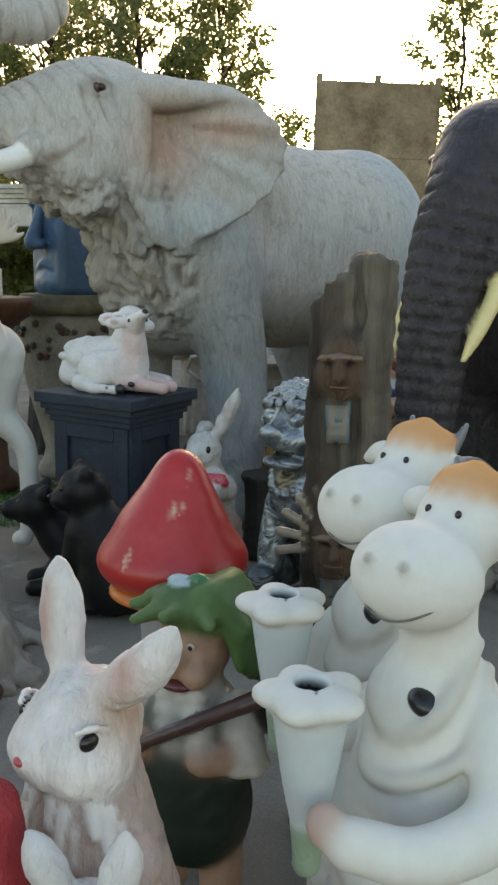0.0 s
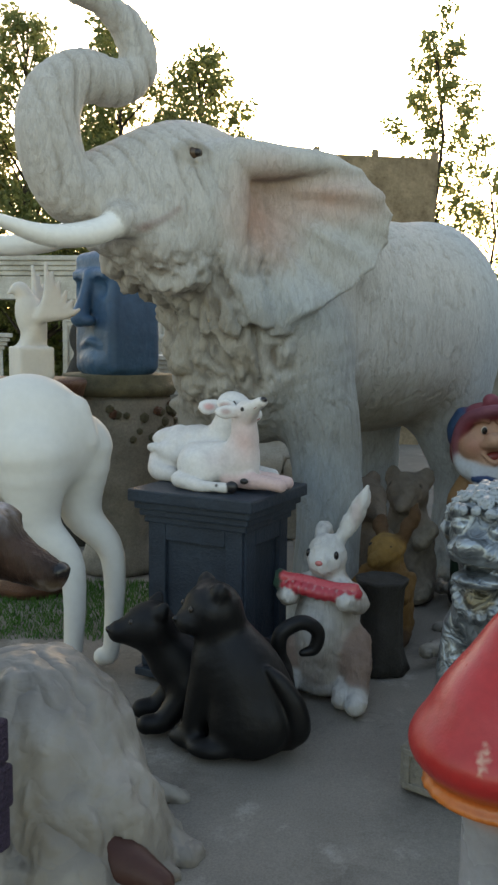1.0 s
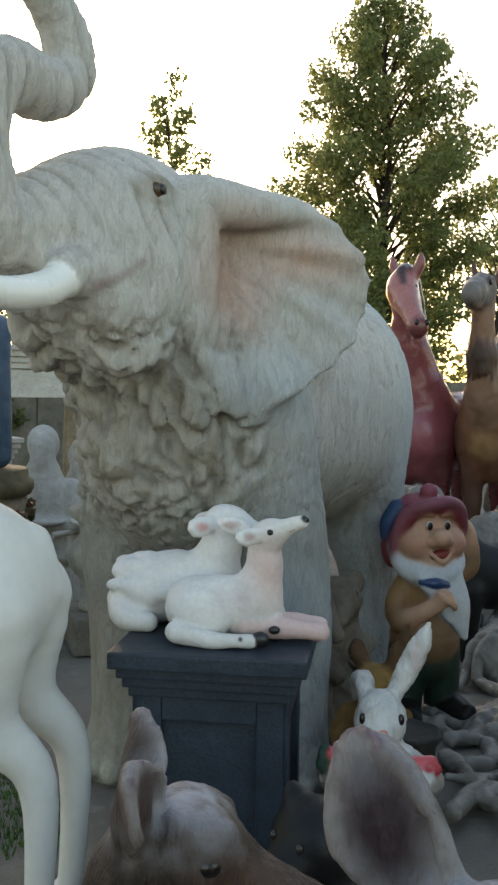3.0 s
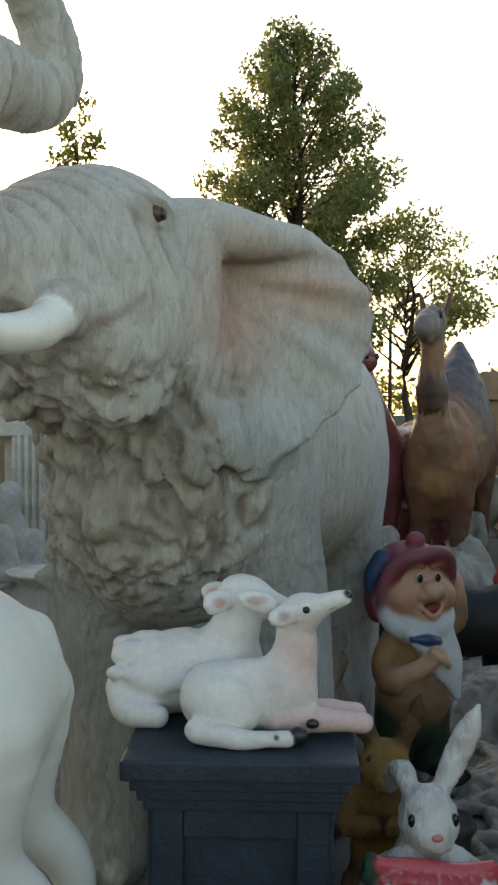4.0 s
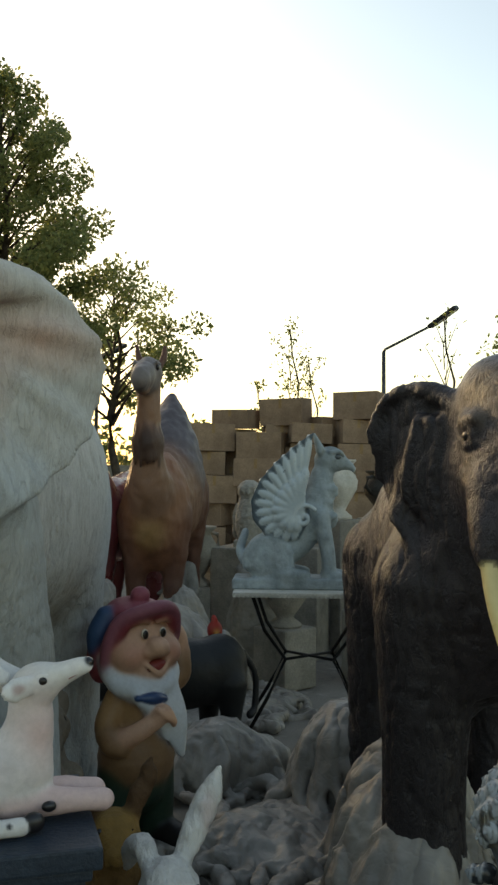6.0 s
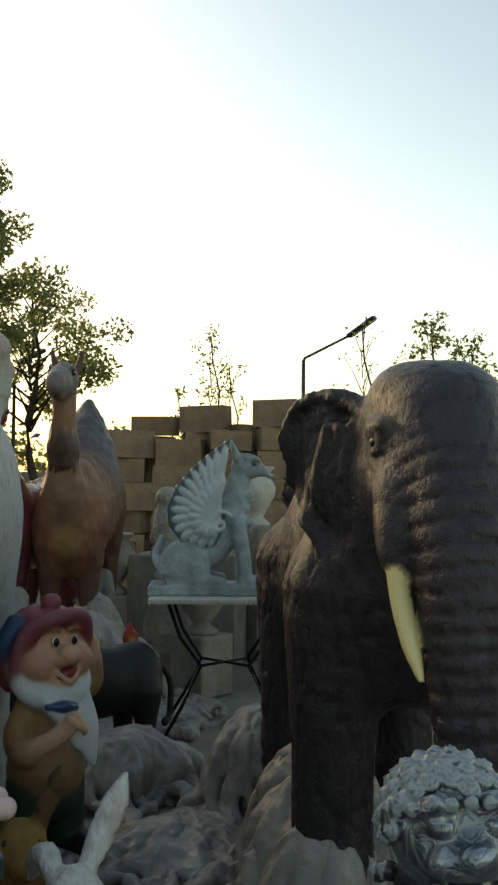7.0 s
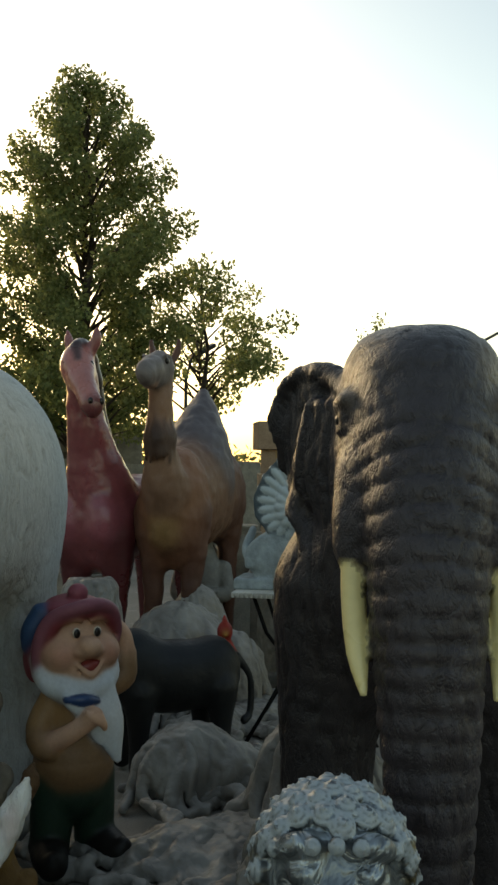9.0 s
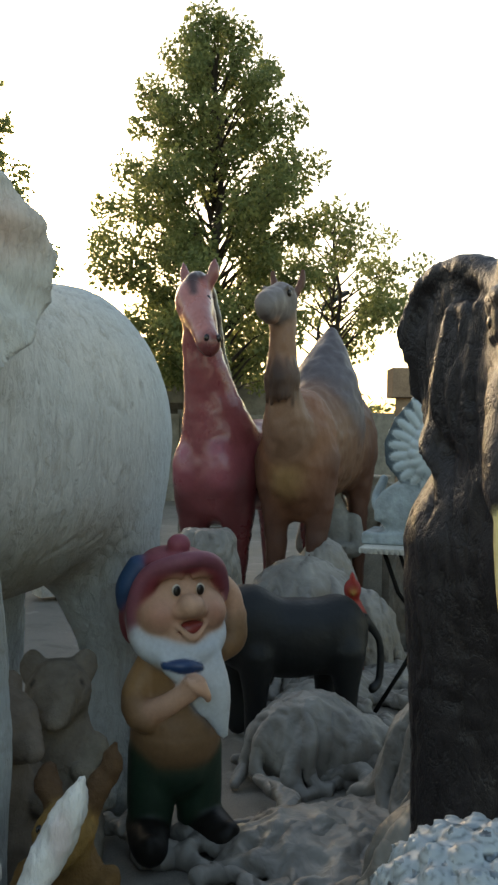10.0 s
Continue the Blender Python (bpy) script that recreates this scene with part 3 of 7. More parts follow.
    s.chain([on_ear(0.03, 2.16, -0.01, 0.085), on_ear(0.05, 2.03, 0.0, 0.066), on_ear(0.055, 1.88, 0.0, 0.060), on_ear(0.055, 1.72, -0.005, 0.058), on_ear(0.07, 1.58, -0.01, 0.05), on_ear(0.11, 1.50, 0.0, 0.03)], g, k=0.02, both=True)
    s.ell((0.34, 0.19, 2.0), (0.15, 0.13, 0.30), g, both=True, k=0.06)
    # dewlap folds between jaw and chest
    for i in range(13):
        y = -0.27 + 0.045 * i
        sway = 0.03 * math.sin(i * 2.3)
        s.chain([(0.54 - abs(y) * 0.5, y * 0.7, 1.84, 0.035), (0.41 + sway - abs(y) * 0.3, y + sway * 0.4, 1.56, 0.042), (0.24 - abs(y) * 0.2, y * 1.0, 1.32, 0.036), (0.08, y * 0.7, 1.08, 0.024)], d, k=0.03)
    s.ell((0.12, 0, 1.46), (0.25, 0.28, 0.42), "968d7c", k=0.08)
    lump = random.Random(21)
    for i in range(70):         # crumpled skin over the chest
        y, z = lump.uniform(-0.28, 0.28), lump.uniform(1.12, 1.68)
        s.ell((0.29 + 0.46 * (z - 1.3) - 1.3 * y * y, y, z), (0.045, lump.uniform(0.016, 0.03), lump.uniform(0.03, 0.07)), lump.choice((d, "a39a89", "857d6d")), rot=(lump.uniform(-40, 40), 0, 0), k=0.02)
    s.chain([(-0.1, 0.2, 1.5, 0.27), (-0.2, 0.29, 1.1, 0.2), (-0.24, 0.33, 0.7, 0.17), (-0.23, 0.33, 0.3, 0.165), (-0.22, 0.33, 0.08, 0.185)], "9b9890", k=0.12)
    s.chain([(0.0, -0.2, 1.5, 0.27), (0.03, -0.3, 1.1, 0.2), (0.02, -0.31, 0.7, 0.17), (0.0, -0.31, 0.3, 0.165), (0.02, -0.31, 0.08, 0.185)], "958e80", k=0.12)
    s.chain([(-1.48, -0.12, 1.4, 0.32), (-1.50, -0.02, 1.0, 0.24), (-1.6, 0.0, 0.6, 0.17), (-1.56, 0.02, 0.08, 0.18)], b, k=0.12)
    s.chain([(-1.35, -0.45, 1.4, 0.34), (-1.30, -0.55, 1.0, 0.24), (-1.38, -0.56, 0.6, 0.17), (-1.32, -0.56, 0.08, 0.18)], b, k=0.12)
    for x, y in ((-0.22, 0.33), (0.02, -0.31), (-1.56, 0.02), (-1.32, -0.56)):
        for a in (-50, -15, 20, 55):
            s.ell((x + 0.185 * math.cos(radians(a)), y + 0.185 * math.sin(radians(a)), 0.05), (0.03, 0.04, 0.05), "b5ae9d", rot=(0, 0, a), k=0.02)
    ex, ez = 0.525, 2.265
    e = s.side(ex, ez)
    s.ell((ex, e - 0.02, ez), (0.085, 0.035, 0.062), "a29c8f", both=True, k=0.03)
    s.chain([(ex + 0.08, e - 0.014, ez - 0.01, 0.012), (ex + 0.005, e + 0.012, ez + 0.034, 0.014), (ex - 0.08, e, ez + 0.005, 0.014)], d, k=0.012, both=True)
    s.chain([(ex + 0.08, e - 0.014, ez - 0.015, 0.012), (ex + 0.005, e + 0.012, ez - 0.036, 0.013), (ex - 0.08, e, ez - 0.02, 0.013)], d, k=0.012, both=True)
    for i in range(3):
        s.chain([(ex + 0.07, e - 0.012, ez - 0.065 - 0.03 * i, 0.008), (ex, e + 0.006, ez - 0.09 - 0.035 * i, 0.012), (ex - 0.09, e, ez - 0.06 - 0.035 * i, 0.008)], d, k=0.014, both=True)
    s.ell((ex + 0.003, e + 0.006, ez), (0.036, 0.022, 0.032), "4a3826", both=True, k=0.003)
    s.ell((ex + 0.003, e + 0.020, ez), (0.019, 0.011, 0.019), "120c08", both=True, k=0.003)
    s.spot((0.22, 0.36, 2.02), (0.13, 0.17, 0.17), "b07f66", 0.9, both=True)
    s.spot((-0.06, 0.5, 2.10), (0.20, 0.15, 0.08), "b8907a", 0.9, both=True)
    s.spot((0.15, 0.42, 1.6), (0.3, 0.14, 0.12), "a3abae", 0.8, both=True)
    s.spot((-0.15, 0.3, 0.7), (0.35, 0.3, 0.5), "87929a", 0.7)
    # a darker brown along the belly's underside and over the chest
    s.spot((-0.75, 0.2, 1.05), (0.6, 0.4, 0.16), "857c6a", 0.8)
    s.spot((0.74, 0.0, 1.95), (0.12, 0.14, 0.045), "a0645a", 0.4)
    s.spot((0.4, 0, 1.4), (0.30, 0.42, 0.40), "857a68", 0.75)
    s.spot((0.78, 0.1, 1.935), (0.14, 0.12, 0.03), "94564e", 0.4, both=True)
    s.chain([(0.76, s.side(0.76, 1.94) - 0.004, 1.94, 0.008), (0.68, s.side(0.68, 1.97) - 0.004, 1.97, 0.009), (0.62, s.side(0.62, 2.02) - 0.004, 2.02, 0.004)], "7a5a4e", k=0.012, both=True)
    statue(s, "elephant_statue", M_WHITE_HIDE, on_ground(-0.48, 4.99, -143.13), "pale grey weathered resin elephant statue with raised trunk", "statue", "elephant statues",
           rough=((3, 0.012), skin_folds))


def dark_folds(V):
    """Dark elephant hide: net of fine creases over brow and ears, long ones on flank and legs, their shade put into the
    colour.
    """
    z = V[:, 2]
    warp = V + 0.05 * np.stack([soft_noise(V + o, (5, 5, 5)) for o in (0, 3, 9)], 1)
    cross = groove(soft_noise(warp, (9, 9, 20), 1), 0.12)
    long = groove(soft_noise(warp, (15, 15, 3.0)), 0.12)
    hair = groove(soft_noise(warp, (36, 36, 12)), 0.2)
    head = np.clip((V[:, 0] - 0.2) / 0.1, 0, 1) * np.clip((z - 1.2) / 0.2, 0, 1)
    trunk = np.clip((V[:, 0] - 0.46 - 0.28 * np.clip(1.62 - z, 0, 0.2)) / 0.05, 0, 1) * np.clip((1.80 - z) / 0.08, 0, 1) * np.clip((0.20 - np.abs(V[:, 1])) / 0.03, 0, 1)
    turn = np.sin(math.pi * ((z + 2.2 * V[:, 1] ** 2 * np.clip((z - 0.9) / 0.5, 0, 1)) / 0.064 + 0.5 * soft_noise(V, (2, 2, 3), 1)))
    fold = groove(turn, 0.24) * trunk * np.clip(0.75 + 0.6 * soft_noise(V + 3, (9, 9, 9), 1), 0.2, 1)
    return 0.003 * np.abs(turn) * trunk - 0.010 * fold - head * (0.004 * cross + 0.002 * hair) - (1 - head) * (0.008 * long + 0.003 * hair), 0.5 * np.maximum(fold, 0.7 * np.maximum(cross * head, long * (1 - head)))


def dark_elephant():
    s = Clay(0.0125, 0.08)
    g, d = "3a3538", "2c2829"
    s.ell((-0.72, 0, 1.27), (0.86, 0.38, 0.52), g, k=0.15)
    s.ell((-0.05, 0, 1.3), (0.42, 0.34, 0.5), g, k=0.2)
    s.cone((0.0, 0, 1.5), (0.30, 0, 1.64), 0.32, 0.24, g, k=0.12)
    s.ell((0.36, 0, 1.73), (0.26, 0.215, 0.275), "403f43", k=0.1)
    s.ell((0.32, 0.10, 1.875), (0.17, 0.12, 0.135), "46474d", both=True, k=0.08)
    s.ell((0.43, 0, 1.86), (0.15, 0.13, 0.13), "46474d", k=0.08)
    s.ell((0.46, 0.13, 1.58), (0.13, 0.075, 0.22), g, both=True, k=0.06)
    s.chain([(0.46, 0, 1.80, 0.175), (0.56, 0, 1.62, 0.165), (0.64, 0, 1.42, 0.16), (0.70, 0, 1.2, 0.142), (0.735, 0, 0.95, 0.122), (0.75, 0, 0.7, 0.105), (0.74, 0, 0.45, 0.09), (0.70, 0, 0.25, 0.075), (0.60, 0, 0.2, 0.06)],
            g, k=0.05)
    s.chain([(0.50, 0.155, 1.58, 0.085), (0.555, 0.18, 1.45, 0.068), (0.575, 0.184, 1.39, 0.052)], g, k=0.05, both=True)
    s.chain([(0.565, 0.184, 1.41, 0.036), (0.62, 0.185, 1.29, 0.034), (0.70, 0.175, 1.16, 0.028), (0.75, 0.158, 1.065, 0.012)], "dccb90", k=0.002, steps=10, both=True)
    s.chain([(0.35, 0, 1.45, 0.16), (0.50, 0, 1.40, 0.08)], g, k=0.06)
    ear = [(0.0, 1.80), (0.07, 1.88), (0.17, 1.915), (0.27, 1.905), (0.35, 1.85), (0.385, 1.77), (0.37, 1.68), (0.385, 1.62), (0.33, 1.54), (0.29, 1.48), (0.22, 1.43), (0.15, 1.36), (0.08, 1.33), (0.03, 1.45), (0.0, 1.65)]
    s.sheet((0.26, 0.195, 0), (-0.72, 0.69, 0), (0, 0, 1), ear, 0.014, d, bow=lambda a, v: 0.022 * np.sin(a * 26 + v * 5) * np.clip(a / 0.15, 0, 1) + 0.02 * np.sin(v * 15) - 0.05 * np.exp(-((a - 0.17) / 0.12) ** 2 - ((v - 1.76) / 0.12) ** 2), both=True)
    s.chain([(0.29, 0.18, 1.82, 0.055), (0.18, 0.27, 1.90, 0.038), (0.09, 0.36, 1.915, 0.030), (0.02, 0.43, 1.87, 0.022), (-0.01, 0.46, 1.78, 0.012)], d, k=0.02, both=True)
    for i in range(4):
        s.chain([(0.27 - 0.035 * i, 0.215 + 0.035 * i, 1.80, 0.034), (0.25 - 0.04 * i, 0.24 + 0.04 * i, 1.60, 0.030), (0.26 - 0.04 * i, 0.235 + 0.035 * i, 1.44 + 0.03 * i, 0.022), (0.27 - 0.04 * i, 0.225 + 0.03 * i, 1.34 + 0.045 * i, 0.010)], d, k=0.012, both=True)
    for x, y in ((-0.05, 0.27), (0.02, -0.27), (-1.25, 0.27), (-1.15, -0.27)):
        s.chain([(x - 0.03, y * 0.8, 1.2, 0.25), (x, y, 0.85, 0.17), (x + 0.01, y * 1.05, 0.5, 0.145), (x + 0.02, y * 1.05, 0.1, 0.16)], d, k=0.1)
    ex, ez = 0.45, 1.744
    e = s.side(ex, ez)
    s.ell((ex - 0.01, e - 0.01, ez + 0.05), (0.08, 0.04, 0.03), g, both=True, k=0.03)
    s.ell((ex, e - 0.012, ez), (0.055, 0.03, 0.042), d, both=True, k=0.02)
    for dz in (0.032, -0.032):
        s.chain([(ex + 0.06, e - 0.02, ez + dz * 0.4, 0.009), (ex + 0.005, e + 0.014, ez + dz, 0.013), (ex - 0.06, e + 0.002, ez + dz * 0.5, 0.010)], g, k=0.010, both=True)
    for i in range(3):
        s.chain([(ex + 0.05, e - 0.012, ez - 0.06 - 0.03 * i, 0.008), (ex, e + 0.008, ez - 0.075 - 0.035 * i, 0.012), (ex - 0.07, e, ez - 0.05 - 0.035 * i, 0.008)], g, k=0.014, both=True)
    s.ell((ex + 0.003, e + 0.008, ez), (0.025, 0.016, 0.021), "0a0806", both=True, k=0.003)
    s.spot((0.44, -0.19, 1.88), (0.10, 0.07, 0.09), "77654c", 0.7, both=True)
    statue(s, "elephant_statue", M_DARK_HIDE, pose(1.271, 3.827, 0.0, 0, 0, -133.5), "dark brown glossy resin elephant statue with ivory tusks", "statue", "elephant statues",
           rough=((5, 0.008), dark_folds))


pale_elephant()
dark_elephant()


# ---- pedestal with the fawn and the lamb ----
def pedestal():
    # its front edge runs from (-0.945, 4.029) to (-0.428, 3.769)
    top = 0.795
    p = empty("pedestal", pose(-0.60, 4.13, 0.0, 0, 0, -26.7), "slate grey square pedestal with recessed panels, standing on the yard", "pedestal")
    bm = bmesh.new()
    bm_box(bm, (0, 0, top - 0.026), (0.58, 0.52, 0.052), bevel=0.008)
    part("top_slab", bm, M_SLATE, p)
    for w, z in ((0.54, 0.727), (0.51, 0.697), (0.48, 0.667)):
        bm = bmesh.new()
        bm_box(bm, (0, 0, z), (w, w - 0.06, 0.0305), bevel=0.008)
        part("moulding", bm, M_SLATE, p)
    bm = bmesh.new()
    bm_box(bm, (0, 0, 0.37), (0.42, 0.36, 0.58))
    part("core", bm, M_SLATE, p)
    for side in range(4):
        r = pose(0, 0, 0, 0, 0, 90 * side)
        w, dpt = ((0.42, 0.18), (0.36, 0.21))[side % 2]
        bm = bmesh.new()
        y = -dpt - 0.01
        bm_box(bm, (-w / 2 + 0.03, y, 0.37), (0.078, 0.024, 0.575), r, 0.005)
        bm_box(bm, (w / 2 - 0.03, y, 0.37), (0.078, 0.024, 0.575), r, 0.005)
        bm_box(bm, (0, y, 0.62), (w - 0.14, 0.024, 0.07), r, 0.005)
        bm_box(bm, (0, y, 0.12), (w - 0.14, 0.024, 0.07), r, 0.005)
        part("panel_frame", bm, M_SLATE, p)
    bm = bmesh.new()
    bm_box(bm, (0, 0, 0.06), (0.50, 0.44, 0.05), bevel=0.01)
    bm_box(bm, (0, 0, 0.016), (0.54, 0.48, 0.036), bevel=0.008)
    part("foot", bm, M_SLATE, p)


def lying_fawn():
    """A lying fawn, legs folded under, head raised and turned to its right."""
    s = Clay(0.006, 0.03)
    w, pk = "d9d6d2", "d3b7b2"
    s.ell((0.0, 0, 0.12), (0.17, 0.10, 0.115), w)
    s.ell((-0.11, 0.0, 0.115), (0.115, 0.115, 0.115), w)
    s.ell((-0.08, -0.085, 0.10), (0.11, 0.05, 0.095), w, rot=(0, 18, 0), k=0.02)
    s.ell((0.12, -0.01, 0.135), (0.10, 0.09, 0.12), w)
    s.chain([(0.12, -0.01, 0.18, 0.085), (0.145, -0.02, 0.27, 0.072), (0.145, -0.03, 0.35, 0.06)], w)
    s.ell((0.155, -0.038, 0.395), (0.068, 0.056, 0.056), w, rot=(0, -15, -40))
    s.chain([(0.175, -0.055, 0.40, 0.048), (0.23, -0.10, 0.43, 0.034), (0.28, -0.135, 0.457, 0.024)], w, k=0.03)
    s.ell((0.288, -0.142, 0.466), (0.017, 0.017, 0.014), "1d1a1c", k=0.006)
    s.line([(0.288, -0.148, 0.445), (0.262, -0.145, 0.435), (0.235, -0.135, 0.420)], 0.0022, "9a6f6a", 26)
    out = [(0.0, -0.014), (0.03, -0.03), (0.075, -0.034), (0.115, -0.018), (0.13, 0.0), (0.115, 0.016), (0.075, 0.028), (0.03, 0.026), (0.0, 0.014)]
    for sd in (-1, 1):
        at = (0.115 - 0.03 * sd, -0.04 + 0.045 * sd, 0.405)
        u = np.array((-0.9, -0.15 + 0.5 * sd, -0.06 if sd < 0 else 0.2))
        s.sheet(at, u, np.cross(u, (0.1, -1, 0.1)), out, 0.006, w, bow=lambda a, b: 10 * b * b - 0.006, k=0.012)
        s.spot(np.array(at) + unit(u) * 0.07 + np.array((0, -0.014, 0)), (0.045, 0.016, 0.014), "b8a29c", 0.4)
    s.ell((0.166, -0.102, 0.412), (0.018, 0.012, 0.014), "16100c", rot=(0, -15, -40), k=0.002)
    s.ell((0.21, 0.0, 0.412), (0.017, 0.009, 0.013), "16100c", rot=(0, -15, -40), k=0.002)
    s.chain([(0.19, -0.106, 0.424, 0.004), (0.168, -0.106, 0.430, 0.005), (0.146, -0.094, 0.422, 0.004)], w, k=0.006)
    s.spot((0.16, -0.07, 0.26), (0.07, 0.07, 0.11), pk, 0.8)
    s.spot((0.05, -0.1, 0.16), (0.07, 0.05, 0.06), "cdc3c0", 0.8)
    for sd in (1, -1):
        s.chain([(0.08, 0.05 * sd, 0.06, 0.05), (0.20, 0.055 * sd - 0.01, 0.055, 0.04), (0.30, 0.05 * sd - 0.02, 0.05, 0.034), (0.355, 0.05 * sd - 0.02, 0.042, 0.033)], pk, k=0.02)
    s.chain([(-0.17, -0.115, 0.045, 0.042), (-0.06, -0.155, 0.033, 0.032), (0.05, -0.165, 0.03, 0.026), (0.10, -0.165, 0.03, 0.024)], w, k=0.014)
    s.ell((0.135, -0.16, 0.035), (0.032, 0.024, 0.03), "1c1a1c", k=0.006)
    s.ell((0.185, -0.125, 0.062), (0.022, 0.016, 0.016), "1c1a1c", k=0.006)
    s.ell((0.065, -0.178, 0.04), (0.009, 0.012, 0.008), "1c1a1c", k=0.006)
    return s


def lying_lamb():
    """A lying woolly lamb, head raised beside the fawn."""
    s = Clay(0.0065, 0.03)
    w = "d9d6d2"
    s.ell((-0.10, 0, 0.14), (0.20, 0.12, 0.135), w)
    s.ell((-0.21, -0.01, 0.12), (0.12, 0.125, 0.125), w)
    s.ell((0.04, 0, 0.15), (0.12, 0.10, 0.13), w)
    s.chain([(0.03, 0, 0.2, 0.095), (0.07, -0.01, 0.29, 0.08), (0.08, -0.01, 0.34, 0.068)], w)
    s.ell((0.09, -0.01, 0.385), (0.085, 0.07, 0.07), w, rot=(0, 10, -12))
    s.chain([(0.13, -0.02, 0.375, 0.055), (0.20, -0.04, 0.352, 0.042), (0.225, -0.045, 0.346, 0.036)], w)
    s.line([(0.255, -0.06, 0.33), (0.23, -0.078, 0.322), (0.19, -0.075, 0.328)], 0.003, "b5726c", 24)
    out = [(0.0, -0.016), (0.03, -0.03), (0.07, -0.036), (0.10, -0.026), (0.115, 0.0), (0.10, 0.024), (0.07, 0.032), (0.03, 0.026), (0.0, 0.016)]
    for sd in (-1, 1):
        at = (0.05, -0.01 + 0.055 * sd, 0.39)
        u = np.array((-0.75, 0.65 * sd, -0.12))
        s.sheet(at, u, np.cross(u, (0.5, -0.6, 0.2)), out, 0.008, w, bow=lambda a, b: 8 * b * b - 0.006, k=0.012)
        s.spot(np.array(at) + unit(u) * 0.065 + np.array((0.005, -0.012, 0)), (0.04, 0.02, 0.016), "d0a09a", 0.4)
        s.ell((0.128, -0.018 + 0.068 * sd, 0.398), (0.014, 0.010, 0.016), "16100c", rot=(0, 0, -12), k=0.002)
        s.chain([(0.0, 0.07 * sd, 0.05, 0.05), (0.16, 0.07 * sd, 0.045, 0.04), (0.28, 0.06 * sd, 0.035, 0.034)], w, k=0.02)
    rnd = random.Random(4)
    for i in range(150):
        a, b = rnd.uniform(-0.32, 0.06), rnd.uniform(-0.2, 3.3)
        s.ell((a, 0.114 * math.cos(b), 0.12 + 0.125 * math.sin(b) * (1 - 6 * max(0, -0.2 - a) ** 1.6)), (0.028, 0.022, 0.022), w, k=0.022)
    s.chain([(-0.29, -0.06, 0.10, 0.06), (-0.27, -0.12, 0.05, 0.05), (-0.18, -0.15, 0.035, 0.035)], w, k=0.02)
    return s


pedestal()
statue(lying_fawn(), "fawn_statue", M_PAINT, pose(-0.60, 4.09, 0.795, 0, 0, -20), "white and pink painted fawn statue lying on a pedestal", "statue", size=0.82, rough=((12, 0.008),))
statue(lying_lamb(), "lamb_statue", M_PAINT, pose(-0.62, 4.28, 0.795, 0, 0, -22), "white painted lamb statue lying on a pedestal", "statue", size=0.86)


# ---- rabbit holding carrots ----
def rabbit():
    s = Clay(0.008, 0.04)
    w, g = "cfcdc8", "a9a198"
    s.chain([(0, 0, 0.10, 0.125), (0, 0, 0.25, 0.14), (0.0, 0, 0.40, 0.105), (0.0, 0, 0.48, 0.07)], g, k=0.03)
    s.ell((0.05, 0, 0.30), (0.1, 0.1, 0.17), w, k=0.03)
    s.ell((0.03, 0, 0.575), (0.085, 0.08, 0.085), w)
    s.ell((0.085, 0, 0.55), (0.05, 0.052, 0.042), w)
    s.ell((0.132, 0, 0.562), (0.012, 0.016, 0.011), "c0736e", k=0.004)
    s.ell((0.09, 0.058, 0.59), (0.012, 0.01, 0.018), "141012", k=0.003, both=True)
    s.chain([(0.0, 0.04, 0.63, 0.025), (-0.02, 0.09, 0.72, 0.036), (-0.02, 0.13, 0.80, 0.030), (-0.015, 0.15, 0.86, 0.008)], w, k=0.015)
    s.chain([(-0.01, -0.04, 0.63, 0.025), (-0.07, -0.05, 0.66, 0.034), (-0.13, -0.06, 0.62, 0.03), (-0.16, -0.065, 0.57, 0.01)], w, k=0.015)
    s.spot((0.01, 0.11, 0.76), (0.012, 0.022, 0.06), "c4b8b4", 0.4)
    for sd in (1, -1):
        s.chain([(0.0, 0.10 * sd, 0.42, 0.045), (0.07, 0.15 * sd, 0.40, 0.042), (0.13, 0.12 * sd, 0.42, 0.04)], g, k=0.02)
        s.ell((0.145, 0.115 * sd, 0.425), (0.04, 0.035, 0.035), w, k=0.01)
        s.ell((0.01, 0.12 * sd, 0.14), (0.11, 0.055, 0.13), "957f72", k=0.03)
        s.chain([(0.08, 0.115 * sd, 0.07, 0.045), (0.17, 0.125 * sd, 0.045, 0.048)], w, k=0.015)
        s.ell((0.05, 0.06 * sd, 0.46), (0.05, 0.06, 0.04), w, k=0.02)
    s.chain([(0.12, -0.15, 0.455, 0.022), (0.15, -0.07, 0.46, 0.026), (0.15, 0.05, 0.445, 0.026), (0.12, 0.16, 0.455, 0.018)], "b23a44", k=0.008, rings=0.03, depth=0.006)
    s.chain([(0.12, -0.15, 0.49, 0.02), (0.13, -0.05, 0.485, 0.024), (0.13, 0.06, 0.47, 0.024), (0.12, 0.15, 0.48, 0.016)], "c24c52", k=0.008)
    s.ell((0.11, -0.17, 0.47), (0.03, 0.03, 0.045), "2f4a3c", k=0.01)
    s.chain([(0.03, 0.12, 0.22, 0.075), (0.10, 0.16, 0.15, 0.055), (0.14, 0.175, 0.07, 0.042)], "957f72", k=0.025)
    s.chain([(0.13, 0.175, 0.06, 0.04), (0.20, 0.185, 0.042, 0.045), (0.225, 0.19, 0.04, 0.04)], w, k=0.015)
    s.ell((0.0, 0, 0.03), (0.14, 0.14, 0.035), "8f8a82", k=0.02)
    statue(s, "rabbit_statue", M_FUR, on_ground(-0.145, 3.94, -112), "white standing rabbit statue holding red carrots", "statue", size=0.985, rough=((26, 0.012),))


rabbit()


